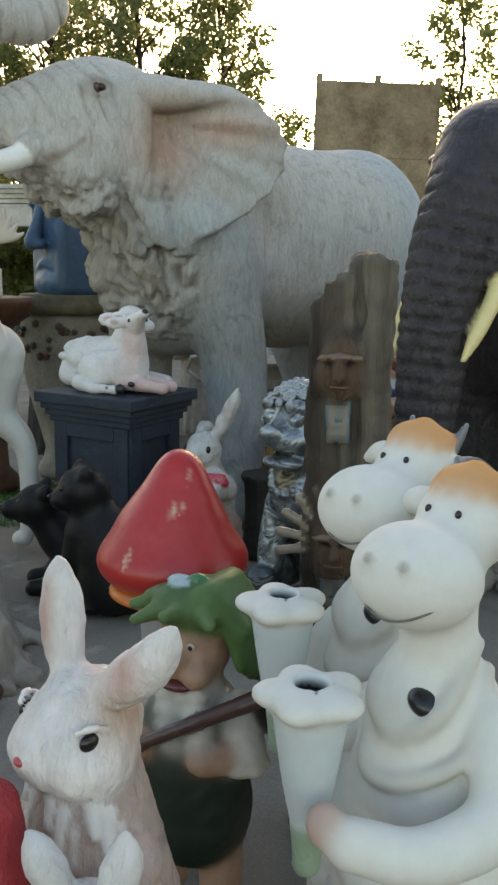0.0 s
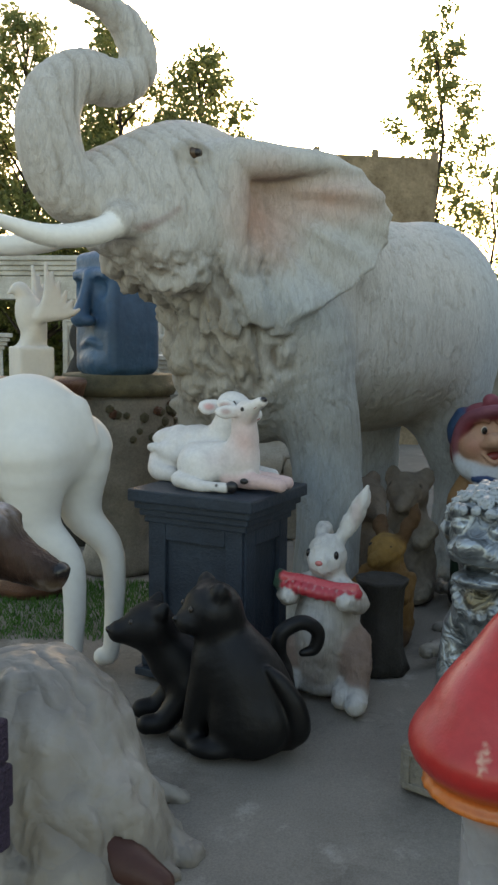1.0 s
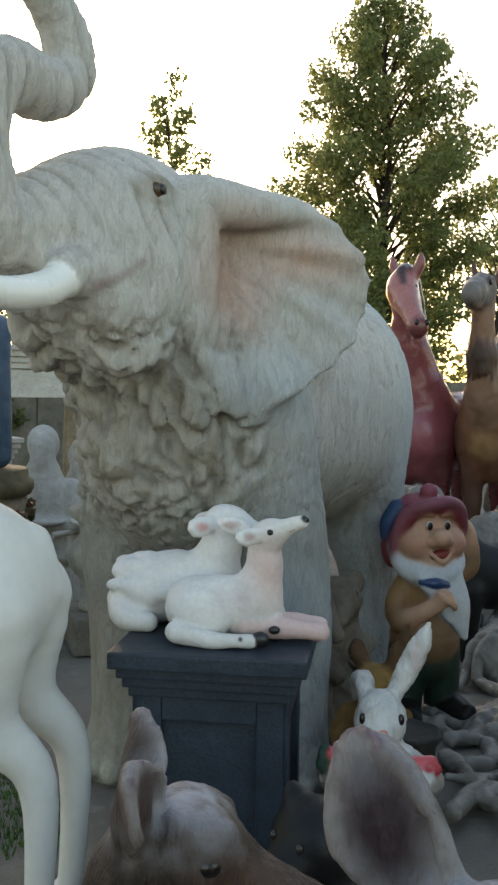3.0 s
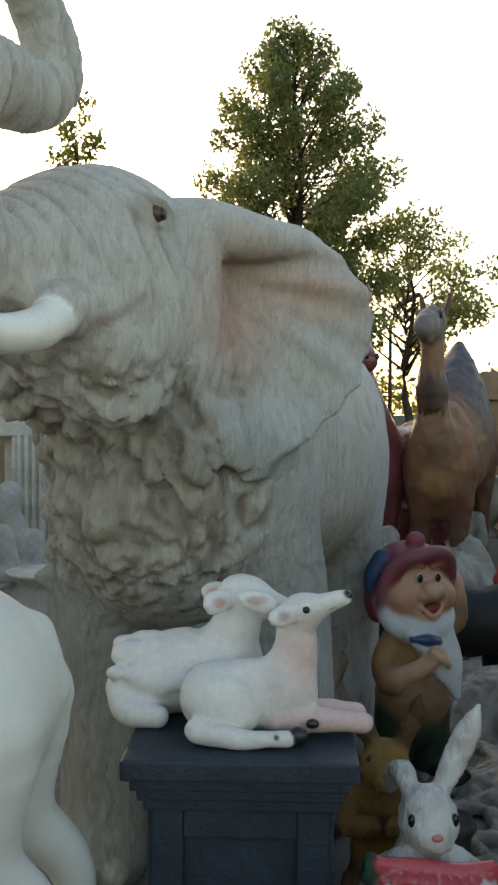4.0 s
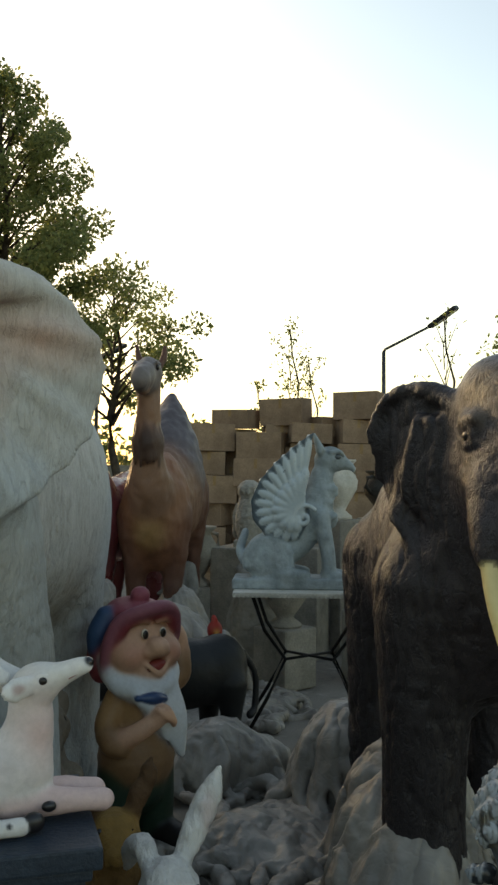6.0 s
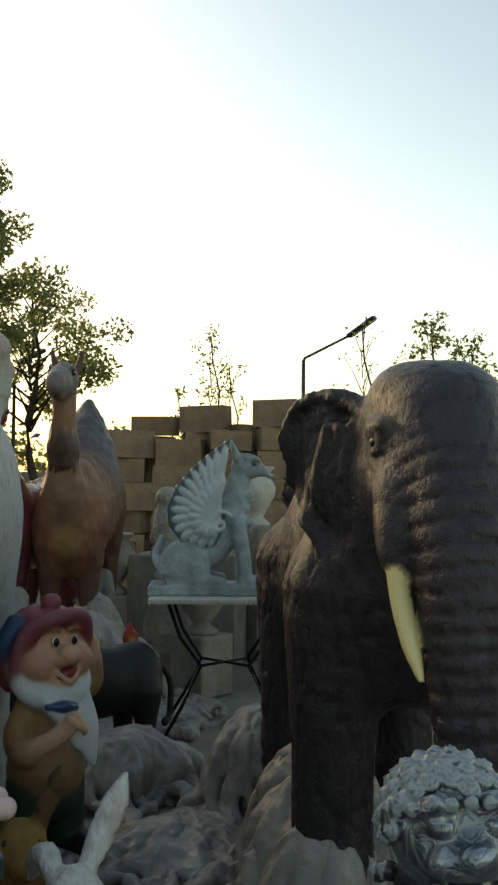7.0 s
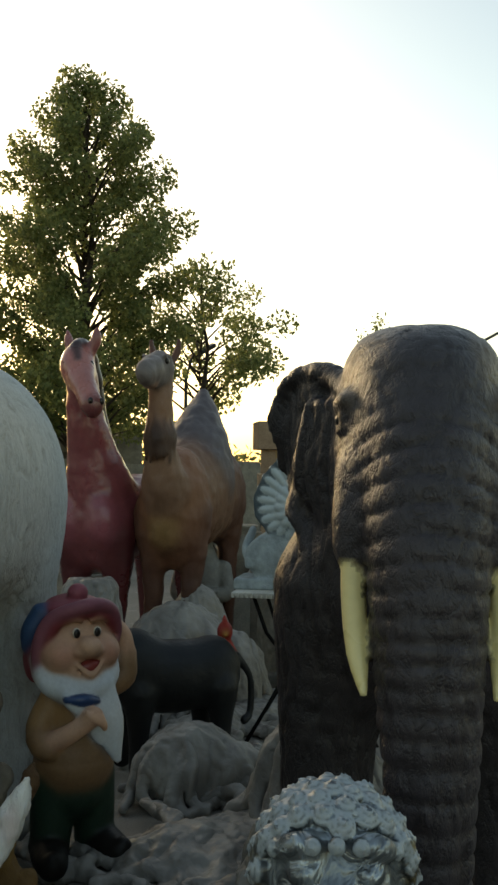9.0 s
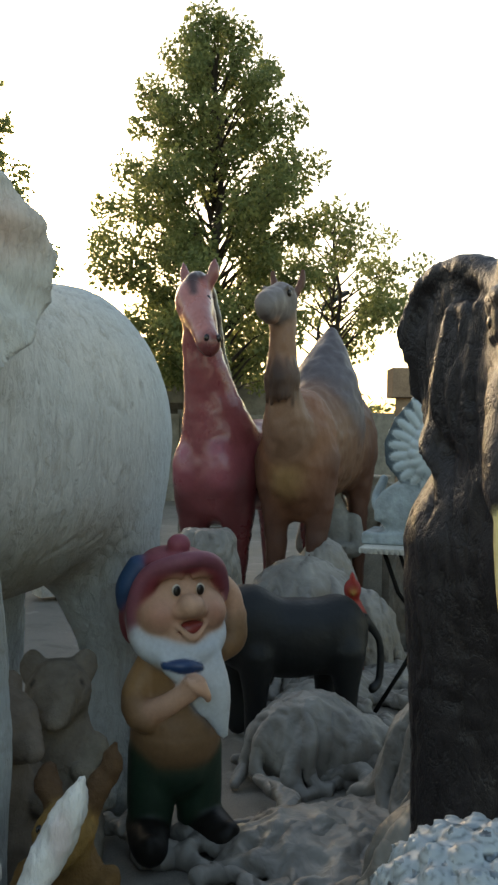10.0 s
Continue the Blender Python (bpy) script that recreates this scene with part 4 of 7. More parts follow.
# ---- gnome with a red cap ----
def gnome():
    s = Clay(0.008, 0.035)
    skin, red, white, tan, green = "d0a488", "7c3038", "cdd2d6", "9c774f", "24382b"
    s.ell((0.0, 0, 0.90), (0.135, 0.15, 0.15), skin)
    s.ell((0.07, 0.085, 0.865), (0.085, 0.08, 0.075), skin, both=True)
    s.ell((0.09, 0, 0.80), (0.07, 0.08, 0.055), skin)
    s.ell((0.165, 0.0, 0.905), (0.058, 0.048, 0.042), skin, k=0.012)
    s.ell((0.140, 0.03, 0.885), (0.045, 0.04, 0.03), skin, both=True, k=0.012)
    s.ell((0.165, 0.012, 0.822), (0.05, 0.062, 0.032), "6a2c28", rot=(8, 0, 0), k=0.012, cut=True)
    s.ell((0.135, 0.012, 0.818), (0.03, 0.05, 0.028), "8a3a34", rot=(8, 0, 0), k=0.003)
    s.chain([(0.12, -0.075, 0.86, 0.006), (0.152, -0.04, 0.828, 0.009), (0.165, 0.012, 0.79, 0.014), (0.15, 0.06, 0.832, 0.009), (0.12, 0.09, 0.868, 0.006)], skin, k=0.012)
    s.spot((0.13, 0.1, 0.87), (0.05, 0.045, 0.04), "bd8670", 0.8, both=True)
    for sd in (1, -1):
        s.ell((0.134, 0.045 * sd, 0.957), (0.008, 0.017, 0.022), "cdbfae", k=0.002)
        s.ell((0.139, 0.044 * sd, 0.955), (0.008, 0.014, 0.019), "150d09", k=0.002)
        s.chain([(0.125, 0.022 * sd, 1.0, 0.008), (0.127, 0.05 * sd, 1.01, 0.010), (0.108, 0.085 * sd, 0.995, 0.007)], "b08468", k=0.01)
    # cap: soft crown, rolled brim that frames the face, bobble, blue lining turned out over one ear
    s.ell((-0.05, 0, 0.97), (0.13, 0.155, 0.12), red)
    s.ell((-0.0, 0.0, 1.045), (0.125, 0.12, 0.036), "8d4a56", rot=(0, 6, 0))
    s.chain([(0.02, -0.165, 0.78, 0.022), (0.045, -0.175, 0.90, 0.028), (0.08, -0.135, 1.01, 0.028), (0.14, -0.03, 1.06, 0.030), (0.13, 0.06, 1.065, 0.028), (0.10, 0.125, 1.03, 0.026), (0.06, 0.165, 0.95, 0.020), (0.05, 0.17, 0.90, 0.012)], "87505c", k=0.015)
    s.chain([(0.03, -0.14, 0.80, 0.022), (0.06, -0.145, 0.90, 0.024), (0.09, -0.11, 0.995, 0.024), (0.125, -0.01, 1.038, 0.022), (0.10, 0.10, 1.01, 0.022), (0.07, 0.14, 0.95, 0.018)], "7a2a32", k=0.01)
    s.ell((0.02, 0.0, 1.105), (0.040, 0.044, 0.040), "8d4a56", k=0.012)
    s.chain([(-0.03, -0.14, 1.02, 0.045), (-0.04, -0.175, 0.95, 0.045), (-0.05, -0.185, 0.89, 0.03)], "2f4a6c", k=0.02)
    s.ell((-0.06, -0.15, 0.84), (0.08, 0.05, 0.11), red, k=0.02)
    # beard: a ruff from ear to ear, then locks falling to one side
    s.chain([(0.0, -0.15, 0.84, 0.035), (0.06, -0.13, 0.755, 0.05), (0.11, -0.05, 0.725, 0.055), (0.12, 0.04, 0.725, 0.055), (0.07, 0.12, 0.765, 0.048), (0.0, 0.155, 0.83, 0.03)], white, k=0.025)
    rnd = random.Random(6)
    for i in range(12):
        y0 = -0.12 + 0.022 * i
        y1 = y0 * 0.6 + 0.055
        z1 = 0.66 - 0.016 * i + rnd.uniform(-0.02, 0.02)
        s.chain([(0.12, y0 * 0.8, 0.74, 0.026), (0.155, (y0 + y1) / 2, (0.70 + z1) / 2, 0.030), (0.16, y1, z1 - 0.03, 0.020), (0.165, y1 + 0.012, z1 - 0.07, 0.006)], white, k=0.014, steps=3)
    s.chain([(0.165, -0.095, 0.70, 0.012), (0.185, -0.03, 0.695, 0.024), (0.175, 0.03, 0.685, 0.014)], "24406a", k=0.006)
    # body, arms, breeches, boots
    s.chain([(0.0, 0, 0.72, 0.10), (0.01, 0, 0.62, 0.122), (0.0, 0, 0.53, 0.13)], tan, k=0.04)
    s.chain([(0.0, 0, 0.53, 0.133), (0.0, 0, 0.47, 0.150), (0.0, 0, 0.42, 0.168)], "8a6a4c", k=0.015)
    s.chain([(0.0, 0, 0.43, 0.14), (0.0, 0, 0.30, 0.135)], green, k=0.012)
    for sd in (1, -1):
        s.chain([(0.0, 0.08 * sd, 0.34, 0.098), (0.0, 0.09 * sd, 0.18, 0.09), (0.0, 0.095 * sd, 0.09, 0.08)], green, k=0.02)
        s.chain([(-0.03, 0.10 * sd, 0.07, 0.075), (0.07, 0.12 * sd, 0.06, 0.075), (0.16, 0.14 * sd, 0.055, 0.06), (0.19, 0.15 * sd, 0.09, 0.03)], "17130f", k=0.02)
    s.chain([(0.0, -0.10, 0.67, 0.052), (0.02, -0.155, 0.57, 0.055), (0.06, -0.155, 0.50, 0.052)], tan, k=0.02)
    s.chain([(0.05, -0.165, 0.53, 0.054), (0.085, -0.135, 0.495, 0.052)], "8a6a4c", k=0.01)
    s.chain([(0.075, -0.145, 0.505, 0.044), (0.15, -0.08, 0.555, 0.040), (0.19, -0.02, 0.605, 0.038)], skin, k=0.012)
    s.ell((0.205, 0.0, 0.63), (0.035, 0.048, 0.042), skin, k=0.01)
    for i in range(4):
        s.chain([(0.225, -0.03 + 0.02 * i, 0.655 - 0.006 * i, 0.012), (0.237, 0.0 + 0.014 * i, 0.625 - 0.008 * i, 0.012), (0.225, 0.035 + 0.004 * i, 0.605 - 0.008 * i, 0.011)], skin, k=0.005, steps=3)
    s.chain([(0.0, 0.13, 0.69, 0.056), (-0.01, 0.225, 0.73, 0.054), (-0.02, 0.235, 0.82, 0.05)], "8a6a4c", k=0.02)
    s.chain([(-0.02, 0.235, 0.82, 0.046), (-0.01, 0.215, 0.90, 0.044), (0.0, 0.17, 0.955, 0.04)], skin, k=0.012)
    s.ell((0.0, 0.155, 0.96), (0.045, 0.04, 0.045), skin, k=0.01)
    statue(s, "gnome_statue", M_PAINT, on_ground(0.825, 5.395, -95, 0.02), "bearded garden gnome statue in a red cap and green breeches", "statue", size=1.02)


gnome()


# ---- camel, horse ----
def camel():
    s = Clay(0.02, 0.08)
    o, b, gr = "70503c", "57392c", "565054"
    s.ell((0.45, 0, 1.5), (0.9, 0.36, 0.42), o, k=0.12)
    s.ell((1.12, 0, 1.42), (0.33, 0.32, 0.44), "80553a", k=0.1)
    s.ell((-0.2, 0, 1.5), (0.4, 0.38, 0.42), b, k=0.1)
    s.chain([(0.40, 0, 1.70, 0.4), (0.25, 0, 2.02, 0.24), (0.16, 0, 2.30, 0.07)], gr, k=0.1)
    s.chain([(1.2, 0, 1.45, 0.24), (1.42, 0, 1.62, 0.19), (1.52, 0, 1.9, 0.125), (1.54, 0, 2.25, 0.105)], "80604c", k=0.06)
    s.chain([(1.60, 0, 1.82, 0.06), (1.62, 0, 1.90, 0.07), (1.60, 0, 2.02, 0.05)], "33211a", k=0.03)
    for i in range(14):
        a = -1.5 + 0.23 * i
        s.chain([(1.52 + 0.11 * math.cos(a), 0.11 * math.sin(a), 2.02 - 0.03 * (i % 3), 0.02), (1.52 + 0.13 * math.cos(a), 0.13 * math.sin(a), 1.90, 0.022), (1.53 + 0.14 * math.cos(a), 0.13 * math.sin(a), 1.78 - 0.04 * (i % 2), 0.008)], "3c281f", k=0.012, steps=3)
    s.ell((1.58, 0, 2.36), (0.18, 0.12, 0.13), "6e6664", k=0.05)
    s.chain([(1.62, 0, 2.37, 0.11), (1.80, 0, 2.34, 0.095), (1.9, 0, 2.31, 0.085)], "6e6664", k=0.04)
    s.ell((1.8, 0, 2.25), (0.09, 0.055, 0.04), "8a6a58", k=0.03)
    s.ell((1.68, 0.105, 2.41), (0.03, 0.02, 0.022), "1c1410", k=0.004, both=True)
    s.chain([(1.62, 0.1, 2.445, 0.022), (1.72, 0.1, 2.44, 0.018)], "6e6664", k=0.015, both=True)
    s.chain([(1.47, 0.09, 2.44, 0.035), (1.43, 0.12, 2.52, 0.035), (1.44, 0.13, 2.6, 0.008)], b, k=0.02, both=True)
    s.ell((1.32, 0, 1.3), (0.14, 0.16, 0.16), "a1824e", k=0.08)
    for x, y, f in ((1.1, 0.17, 0.05), (1.18, -0.17, 0), (-0.28, 0.18, 0), (-0.2, -0.18, 0)):
        s.chain([(x, y, 1.35, 0.19), (x, y, 0.95, 0.105), (x + f, y, 0.68, 0.085), (x + f, y, 0.3, 0.06), (x + f + 0.02, y, 0.05, 0.095)], b, k=0.06)
    s.spot((1.1, 0, 1.2), (0.3, 0.4, 0.2), "765040", 0.6)
    s.ell((0.4, 0, 0.03), (1.0, 0.4, 0.05), "5a5049", k=0.03)
    statue(s, "camel_statue", M_PAINT, on_ground(3.66, 8.72, -135) @ Matrix.Diagonal((1, 0.76, 1, 1)), "brown painted camel statue with a grey hump", "statue", size=1.08, rough=((8, 0.03),))


def horse():
    s = Clay(0.019, 0.07)
    r, d = "86464a", "5c2a2c"
    s.ell((-0.55, 0, 1.30), (0.62, 0.3, 0.33), r, k=0.1)
    s.ell((0.0, 0, 1.28), (0.34, 0.29, 0.37), r, k=0.1)
    s.ell((-1.0, 0, 1.35), (0.36, 0.31, 0.34), "7d5a58", k=0.1)
    s.chain([(0.05, 0, 1.42, 0.30), (0.18, 0, 1.72, 0.20), (0.30, 0, 2.02, 0.14), (0.36, 0, 2.3, 0.11)], r, k=0.06)
    s.ell((0.40, 0, 2.36), (0.15, 0.12, 0.15), "a36a66", k=0.05)
    s.chain([(0.42, 0, 2.36, 0.12), (0.53, 0.13, 2.22, 0.092), (0.60, 0.24, 2.1, 0.074)], "a86e68", k=0.04)
    s.ell((0.61, 0.26, 2.07), (0.078, 0.075, 0.08), "6a3a3c", k=0.03)
    s.ell((0.61, 0.335, 2.10), (0.02, 0.018, 0.024), "1a0d0d", k=0.004)
    s.ell((0.675, 0.285, 2.10), (0.02, 0.018, 0.024), "1a0d0d", k=0.004)
    s.ell((0.43, 0.125, 2.37), (0.03, 0.02, 0.026), "120a0a", k=0.004)
    s.ell((0.525, -0.02, 2.37), (0.03, 0.02, 0.026), "120a0a", k=0.004)
    s.chain([(0.36, 0.08, 2.46, 0.04), (0.35, 0.12, 2.55, 0.04), (0.36, 0.13, 2.63, 0.008)], "8a5552", k=0.02, both=True)
    s.chain([(0.52, 0.07, 2.40, 0.025), (0.46, 0.02, 2.48, 0.045), (0.34, 0, 2.50, 0.06), (0.2, 0, 2.4, 0.05), (0.08, 0, 2.05, 0.05), (-0.08, 0, 1.7, 0.05)], "2c2526", k=0.02)
    s.ell((0.24, 0.13, 1.3), (0.14, 0.13, 0.18), "94525a", both=True, k=0.06)
    for x, y in ((0.1, 0.17), (0.14, -0.17), (-1.05, 0.18), (-1.0, -0.18)):
        s.chain([(x, y, 1.2, 0.16), (x, y, 0.8, 0.095), (x, y, 0.5, 0.06), (x, y, 0.12, 0.05), (x + 0.02, y, 0.05, 0.075)], d, k=0.06)
    s.chain([(-1.3, 0, 1.5, 0.06), (-1.42, 0, 1.2, 0.08), (-1.4, 0, 0.7, 0.04)], "2c2526", k=0.04)
    s.ell((-0.45, 0, 0.03), (0.95, 0.4, 0.05), "5a5049", k=0.03)
    statue(s, "horse_statue", M_GLOSS, on_ground(2.42, 8.27, -146) @ Matrix.Diagonal((1, 0.9, 1, 1)), "chestnut red glossy horse statue with a dark mane", "statue", size=1.09, rough=((7, 0.02),))


camel()
horse()


# ---- guardian lion on its plinth ----
def guardian_lion():
    m = pose(0.34, 3.16, 0, 0, 0, -128)
    p = empty("lion_plinth", m, "square grey-green stone plinth with carved panels", "plinth")
    bm = bmesh.new()
    bm_box(bm, (0, 0, 0.075), (0.46, 0.40, 0.15), bevel=0.008)
    part("block", bm, M_STONE, p)
    for side in range(4):
        r = pose(0, 0, 0, 0, 0, 90 * side)
        w, y = ((0.46, 0.2), (0.40, 0.23))[side % 2]
        bm = bmesh.new()
        for z in (0.02, 0.13):
            bm_box(bm, (0, -y - 0.004, z), (w - 0.01, 0.012, 0.02), r, 0.003)
        for x in (-w / 2 + 0.02, 0, w / 2 - 0.02):
            bm_box(bm, (x, -y - 0.004, 0.075), (0.022, 0.012, 0.09), r, 0.003)
        part("carved_border", bm, M_STONE, p)
    s = Clay(0.0052, 0.03)
    a, b, gold = "939b9f", "34383a", "776a45"
    s.chain([(-0.10, 0, 0.14, 0.13), (-0.04, 0, 0.34, 0.125), (0.04, 0, 0.52, 0.11)], b)
    s.ell((0.06, 0, 0.42), (0.10, 0.12, 0.13), a)
    s.ell((0.05, 0, 0.66), (0.135, 0.135, 0.14), a)
    s.ell((0.17, 0, 0.63), (0.07, 0.095, 0.05), a)
    s.ell((0.16, 0, 0.545), (0.065, 0.08, 0.025), a, k=0.015)
    s.ell((0.20, 0, 0.585), (0.06, 0.07, 0.022), "1f201d", k=0.01, cut=True)
    s.ell((0.235, 0, 0.655), (0.025, 0.045, 0.03), a, k=0.015)
    s.ell((0.165, 0.06, 0.70), (0.028, 0.028, 0.024), "a7afb2", both=True, k=0.01)
    s.chain([(0.14, 0.02, 0.74, 0.02), (0.16, 0.07, 0.745, 0.024), (0.12, 0.11, 0.72, 0.015)], a, both=True, k=0.015)
    s.ell((0.07, 0.14, 0.68), (0.03, 0.02, 0.05), gold, both=True, k=0.015)

    def curl(at, n, r):
        n = unit(n)
        u = unit(np.cross(n, (0.3, 0.2, 1)))
        v = np.cross(n, u)
        s.ell(np.array(at), (r * 0.95, r * 0.95, r * 0.95), b, k=0.006)
        s.chain([(*(np.array(at) + (u * math.cos(t) + v * math.sin(t)) * r * (1 - t / 17) + n * r * (0.35 + 0.75 * t / 15)), r * 0.15) for t in np.linspace(0, 15, 22)], a, k=0.003, steps=2)
    for i in range(96):        # curls over crown, neck and jaw
        nz = 1 - 1.12 * (i + 0.5) / 96
        ang = i * 2.39996
        h = math.sqrt(max(0.0, 1 - nz * nz))
        nx, ny = h * math.cos(ang), h * math.sin(ang)
        if nx > 0.45 and nz < 0.70:
            continue
        curl((0.05 + 0.14 * nx, 0.14 * ny, 0.66 + 0.145 * nz), (nx, ny, nz), 0.026)
    for i in range(20):
        t = i * 0.33
        curl((-0.10 + 0.02 * math.sin(t * 5), 0.115 * math.cos(t * 3.1), 0.30 + 0.013 * i), (-0.6, math.cos(t * 3.1), 0.2), 0.025)
    for i in range(9):
        a2 = -1.25 + 0.3125 * i
        curl((0.05 + 0.135 * math.cos(a2), 0.135 * math.sin(a2), 0.725 + 0.03 * math.cos(a2 * 1.6)), (math.cos(a2), math.sin(a2), 0.25), 0.017)
    s.ell((0.13, 0, 0.47), (0.05, 0.05, 0.045), gold, k=0.012)
    s.chain([(0.06, -0.12, 0.50, 0.02), (0.15, -0.04, 0.44, 0.022), (0.15, 0.04, 0.44, 0.022), (0.06, 0.12, 0.50, 0.02)], a, k=0.01, rings=0.03, depth=0.01)
    for sd in (1, -1):
        s.chain([(0.06, 0.09 * sd, 0.36, 0.06), (0.10, 0.1 * sd, 0.2, 0.05), (0.10, 0.1 * sd, 0.05, 0.045)], a)
        s.ell((0.14, 0.1 * sd, 0.03), (0.065, 0.05, 0.035), a, k=0.015)
        for t in (-1, 0, 1):
            s.ell((0.195, (0.1 + 0.03 * t) * sd, 0.025), (0.028, 0.016, 0.022), gold, k=0.006)
        s.ell((-0.05, 0.125 * sd, 0.12), (0.11, 0.05, 0.11), a)
    s.ell((0.15, -0.10, 0.09), (0.06, 0.06, 0.06), b, k=0.015)
    statue(s, "guardian_lion_statue", M_SILVER, m @ pose(0.0, 0, 0.15), "silvered guardian lion statue with curled mane on a plinth", "statue", size=1.02)


guardian_lion()


# ---- the near cluster: mushroom, bunny, elf, cows, totem ----
def mushroom():
    s = Clay(0.009, 0.03)
    red, low = "b32a28", "c8702c"
    s.chain([(0, 0, 0.02, 0.105), (0.005, 0, 0.3, 0.085), (0, 0, 0.62, 0.075), (0, 0, 0.74, 0.07)], "9a9a9c", k=0.02)
    s.ell((0, 0, 0.73), (0.175, 0.175, 0.085), red)
    s.ell((0, 0, 0.80), (0.125, 0.125, 0.10), red, k=0.06)
    s.ell((0.015, 0, 0.90), (0.062, 0.062, 0.085), red, k=0.08)
    s.ell((0, 0, 0.655), (0.15, 0.15, 0.025), low, k=0.02)
    s.spot((0, 0, 0.655), (0.22, 0.22, 0.04), low, 0.6)
    for x, z, n in ((0.012, 0.86, 5), (-0.085, 0.755, 3), (0.04, 0.93, 2)):          # paint scratched through to the primer
        for i in range(n):
            s.spot((x + 0.006 * i, -0.13, z + 0.005 * ((i * 7) % 5)), (0.0022, 0.09, 0.016 - 0.002 * i), "d2a890", 0.5)
    statue(s, "mushroom_statue", M_GLOSS, pose(0.03, 1.86, 0, 0, 0, 0), "red capped garden mushroom with a weathered grey stem", "garden ornament")


def bunny():
    s = Clay(0.0065, 0.03)
    w, p = "e2dcd8", "cfaea4"
    s.ell((0, 0, 0.735), (0.088, 0.08, 0.085), w)
    s.ell((0.055, 0, 0.715), (0.06, 0.06, 0.055), w)
    s.ell((0.03, 0.05, 0.70), (0.06, 0.045, 0.05), w, both=True)
    s.ell((0.113, 0, 0.718), (0.008, 0.011, 0.008), "a8484e", k=0.004)
    s.ell((0.048, 0.072, 0.748), (0.016, 0.009, 0.014), "120c0a", k=0.002, both=True)
    s.chain([(0.068, 0.066, 0.765, 0.005), (0.045, 0.08, 0.772, 0.006), (0.022, 0.08, 0.76, 0.005)], w, k=0.006, both=True)
    s.chain([(0.0, -0.04, 0.80, 0.025), (-0.005, -0.055, 0.87, 0.033), (-0.005, -0.06, 0.93, 0.027), (0, -0.055, 0.975, 0.006)], w, k=0.012)
    s.chain([(0.0, 0.045, 0.79, 0.025), (-0.01, 0.10, 0.835, 0.035), (-0.015, 0.145, 0.88, 0.03), (-0.015, 0.175, 0.925, 0.006)], w, k=0.012)
    s.spot((0.03, -0.057, 0.89), (0.018, 0.016, 0.06), p, 0.6)
    s.spot((0.025, 0.11, 0.86), (0.018, 0.035, 0.05), p, 0.6)
    s.spot((-0.03, 0.07, 0.77), (0.05, 0.05, 0.06), "c29f87", 0.8)
    s.chain([(-0.01, 0, 0.66, 0.075), (-0.01, 0, 0.5, 0.115), (-0.02, 0, 0.3, 0.15), (-0.02, 0, 0.05, 0.16)], "b7a196", k=0.02)
    for i in range(26):
        a = -1.4 + 2.8 * ((i * 7) % 26) / 25
        z = 0.655 - 0.0065 * i
        s.chain([(0.06 * math.cos(a), 0.075 * math.sin(a), z + 0.02, 0.018), (0.085 * math.cos(a), 0.1 * math.sin(a), z - 0.03, 0.006)], "d9d4cf", k=0.008, steps=2)
    for sd in (1, -1):
        s.chain([(0.0, 0.1 * sd, 0.55, 0.045), (0.08, 0.11 * sd, 0.45, 0.04), (0.13, 0.06 * sd, 0.47, 0.038)], "b7a196", k=0.015)
        s.chain([(0.02, 0.1 * sd, 0.05, 0.06), (0.16, 0.1 * sd, 0.04, 0.05)], w, k=0.02)
    statue(s, "rabbit_statue", M_FUR, pose(0.025, 1.07, 0, 0, 0, -128), "white and fawn seated rabbit statue with pink-lined ears", "statue", rough=((30, 0.006),))


def coated_rabbit():
    s = Clay(0.008, 0.03)
    w, red = "dad6d2", "a8343a"
    s.ell((0, 0, 0.56), (0.075, 0.07, 0.07), w)
    s.chain([(0, -0.03, 0.61, 0.02), (0, -0.06, 0.66, 0.026), (0.0, -0.08, 0.70, 0.006)], w, k=0.01)
    s.chain([(0, 0.03, 0.61, 0.02), (0, 0.05, 0.67, 0.026), (0.0, 0.055, 0.72, 0.006)], w, k=0.01)
    s.chain([(0, 0, 0.5, 0.09), (0, 0, 0.3, 0.14), (0, 0, 0.04, 0.15)], red, k=0.02)
    s.chain([(0.0, -0.1, 0.46, 0.05), (-0.02, -0.14, 0.56, 0.05), (-0.04, -0.17, 0.68, 0.055)], red, k=0.02)
    s.ell((0.07, 0, 0.55), (0.03, 0.03, 0.025), w)
    s.ell((0.105, 0, 0.555), (0.008, 0.01, 0.008), "b5404a", k=0.003)
    s.ell((0.05, 0.05, 0.585), (0.01, 0.01, 0.014), "120c0a", k=0.002, both=True)
    statue(s, "rabbit_statue", M_FUR, pose(0.075, 0.87, -0.02, 0, 0, -100), "small white rabbit statue in a red coat", "statue", rough=((30, 0.006),))


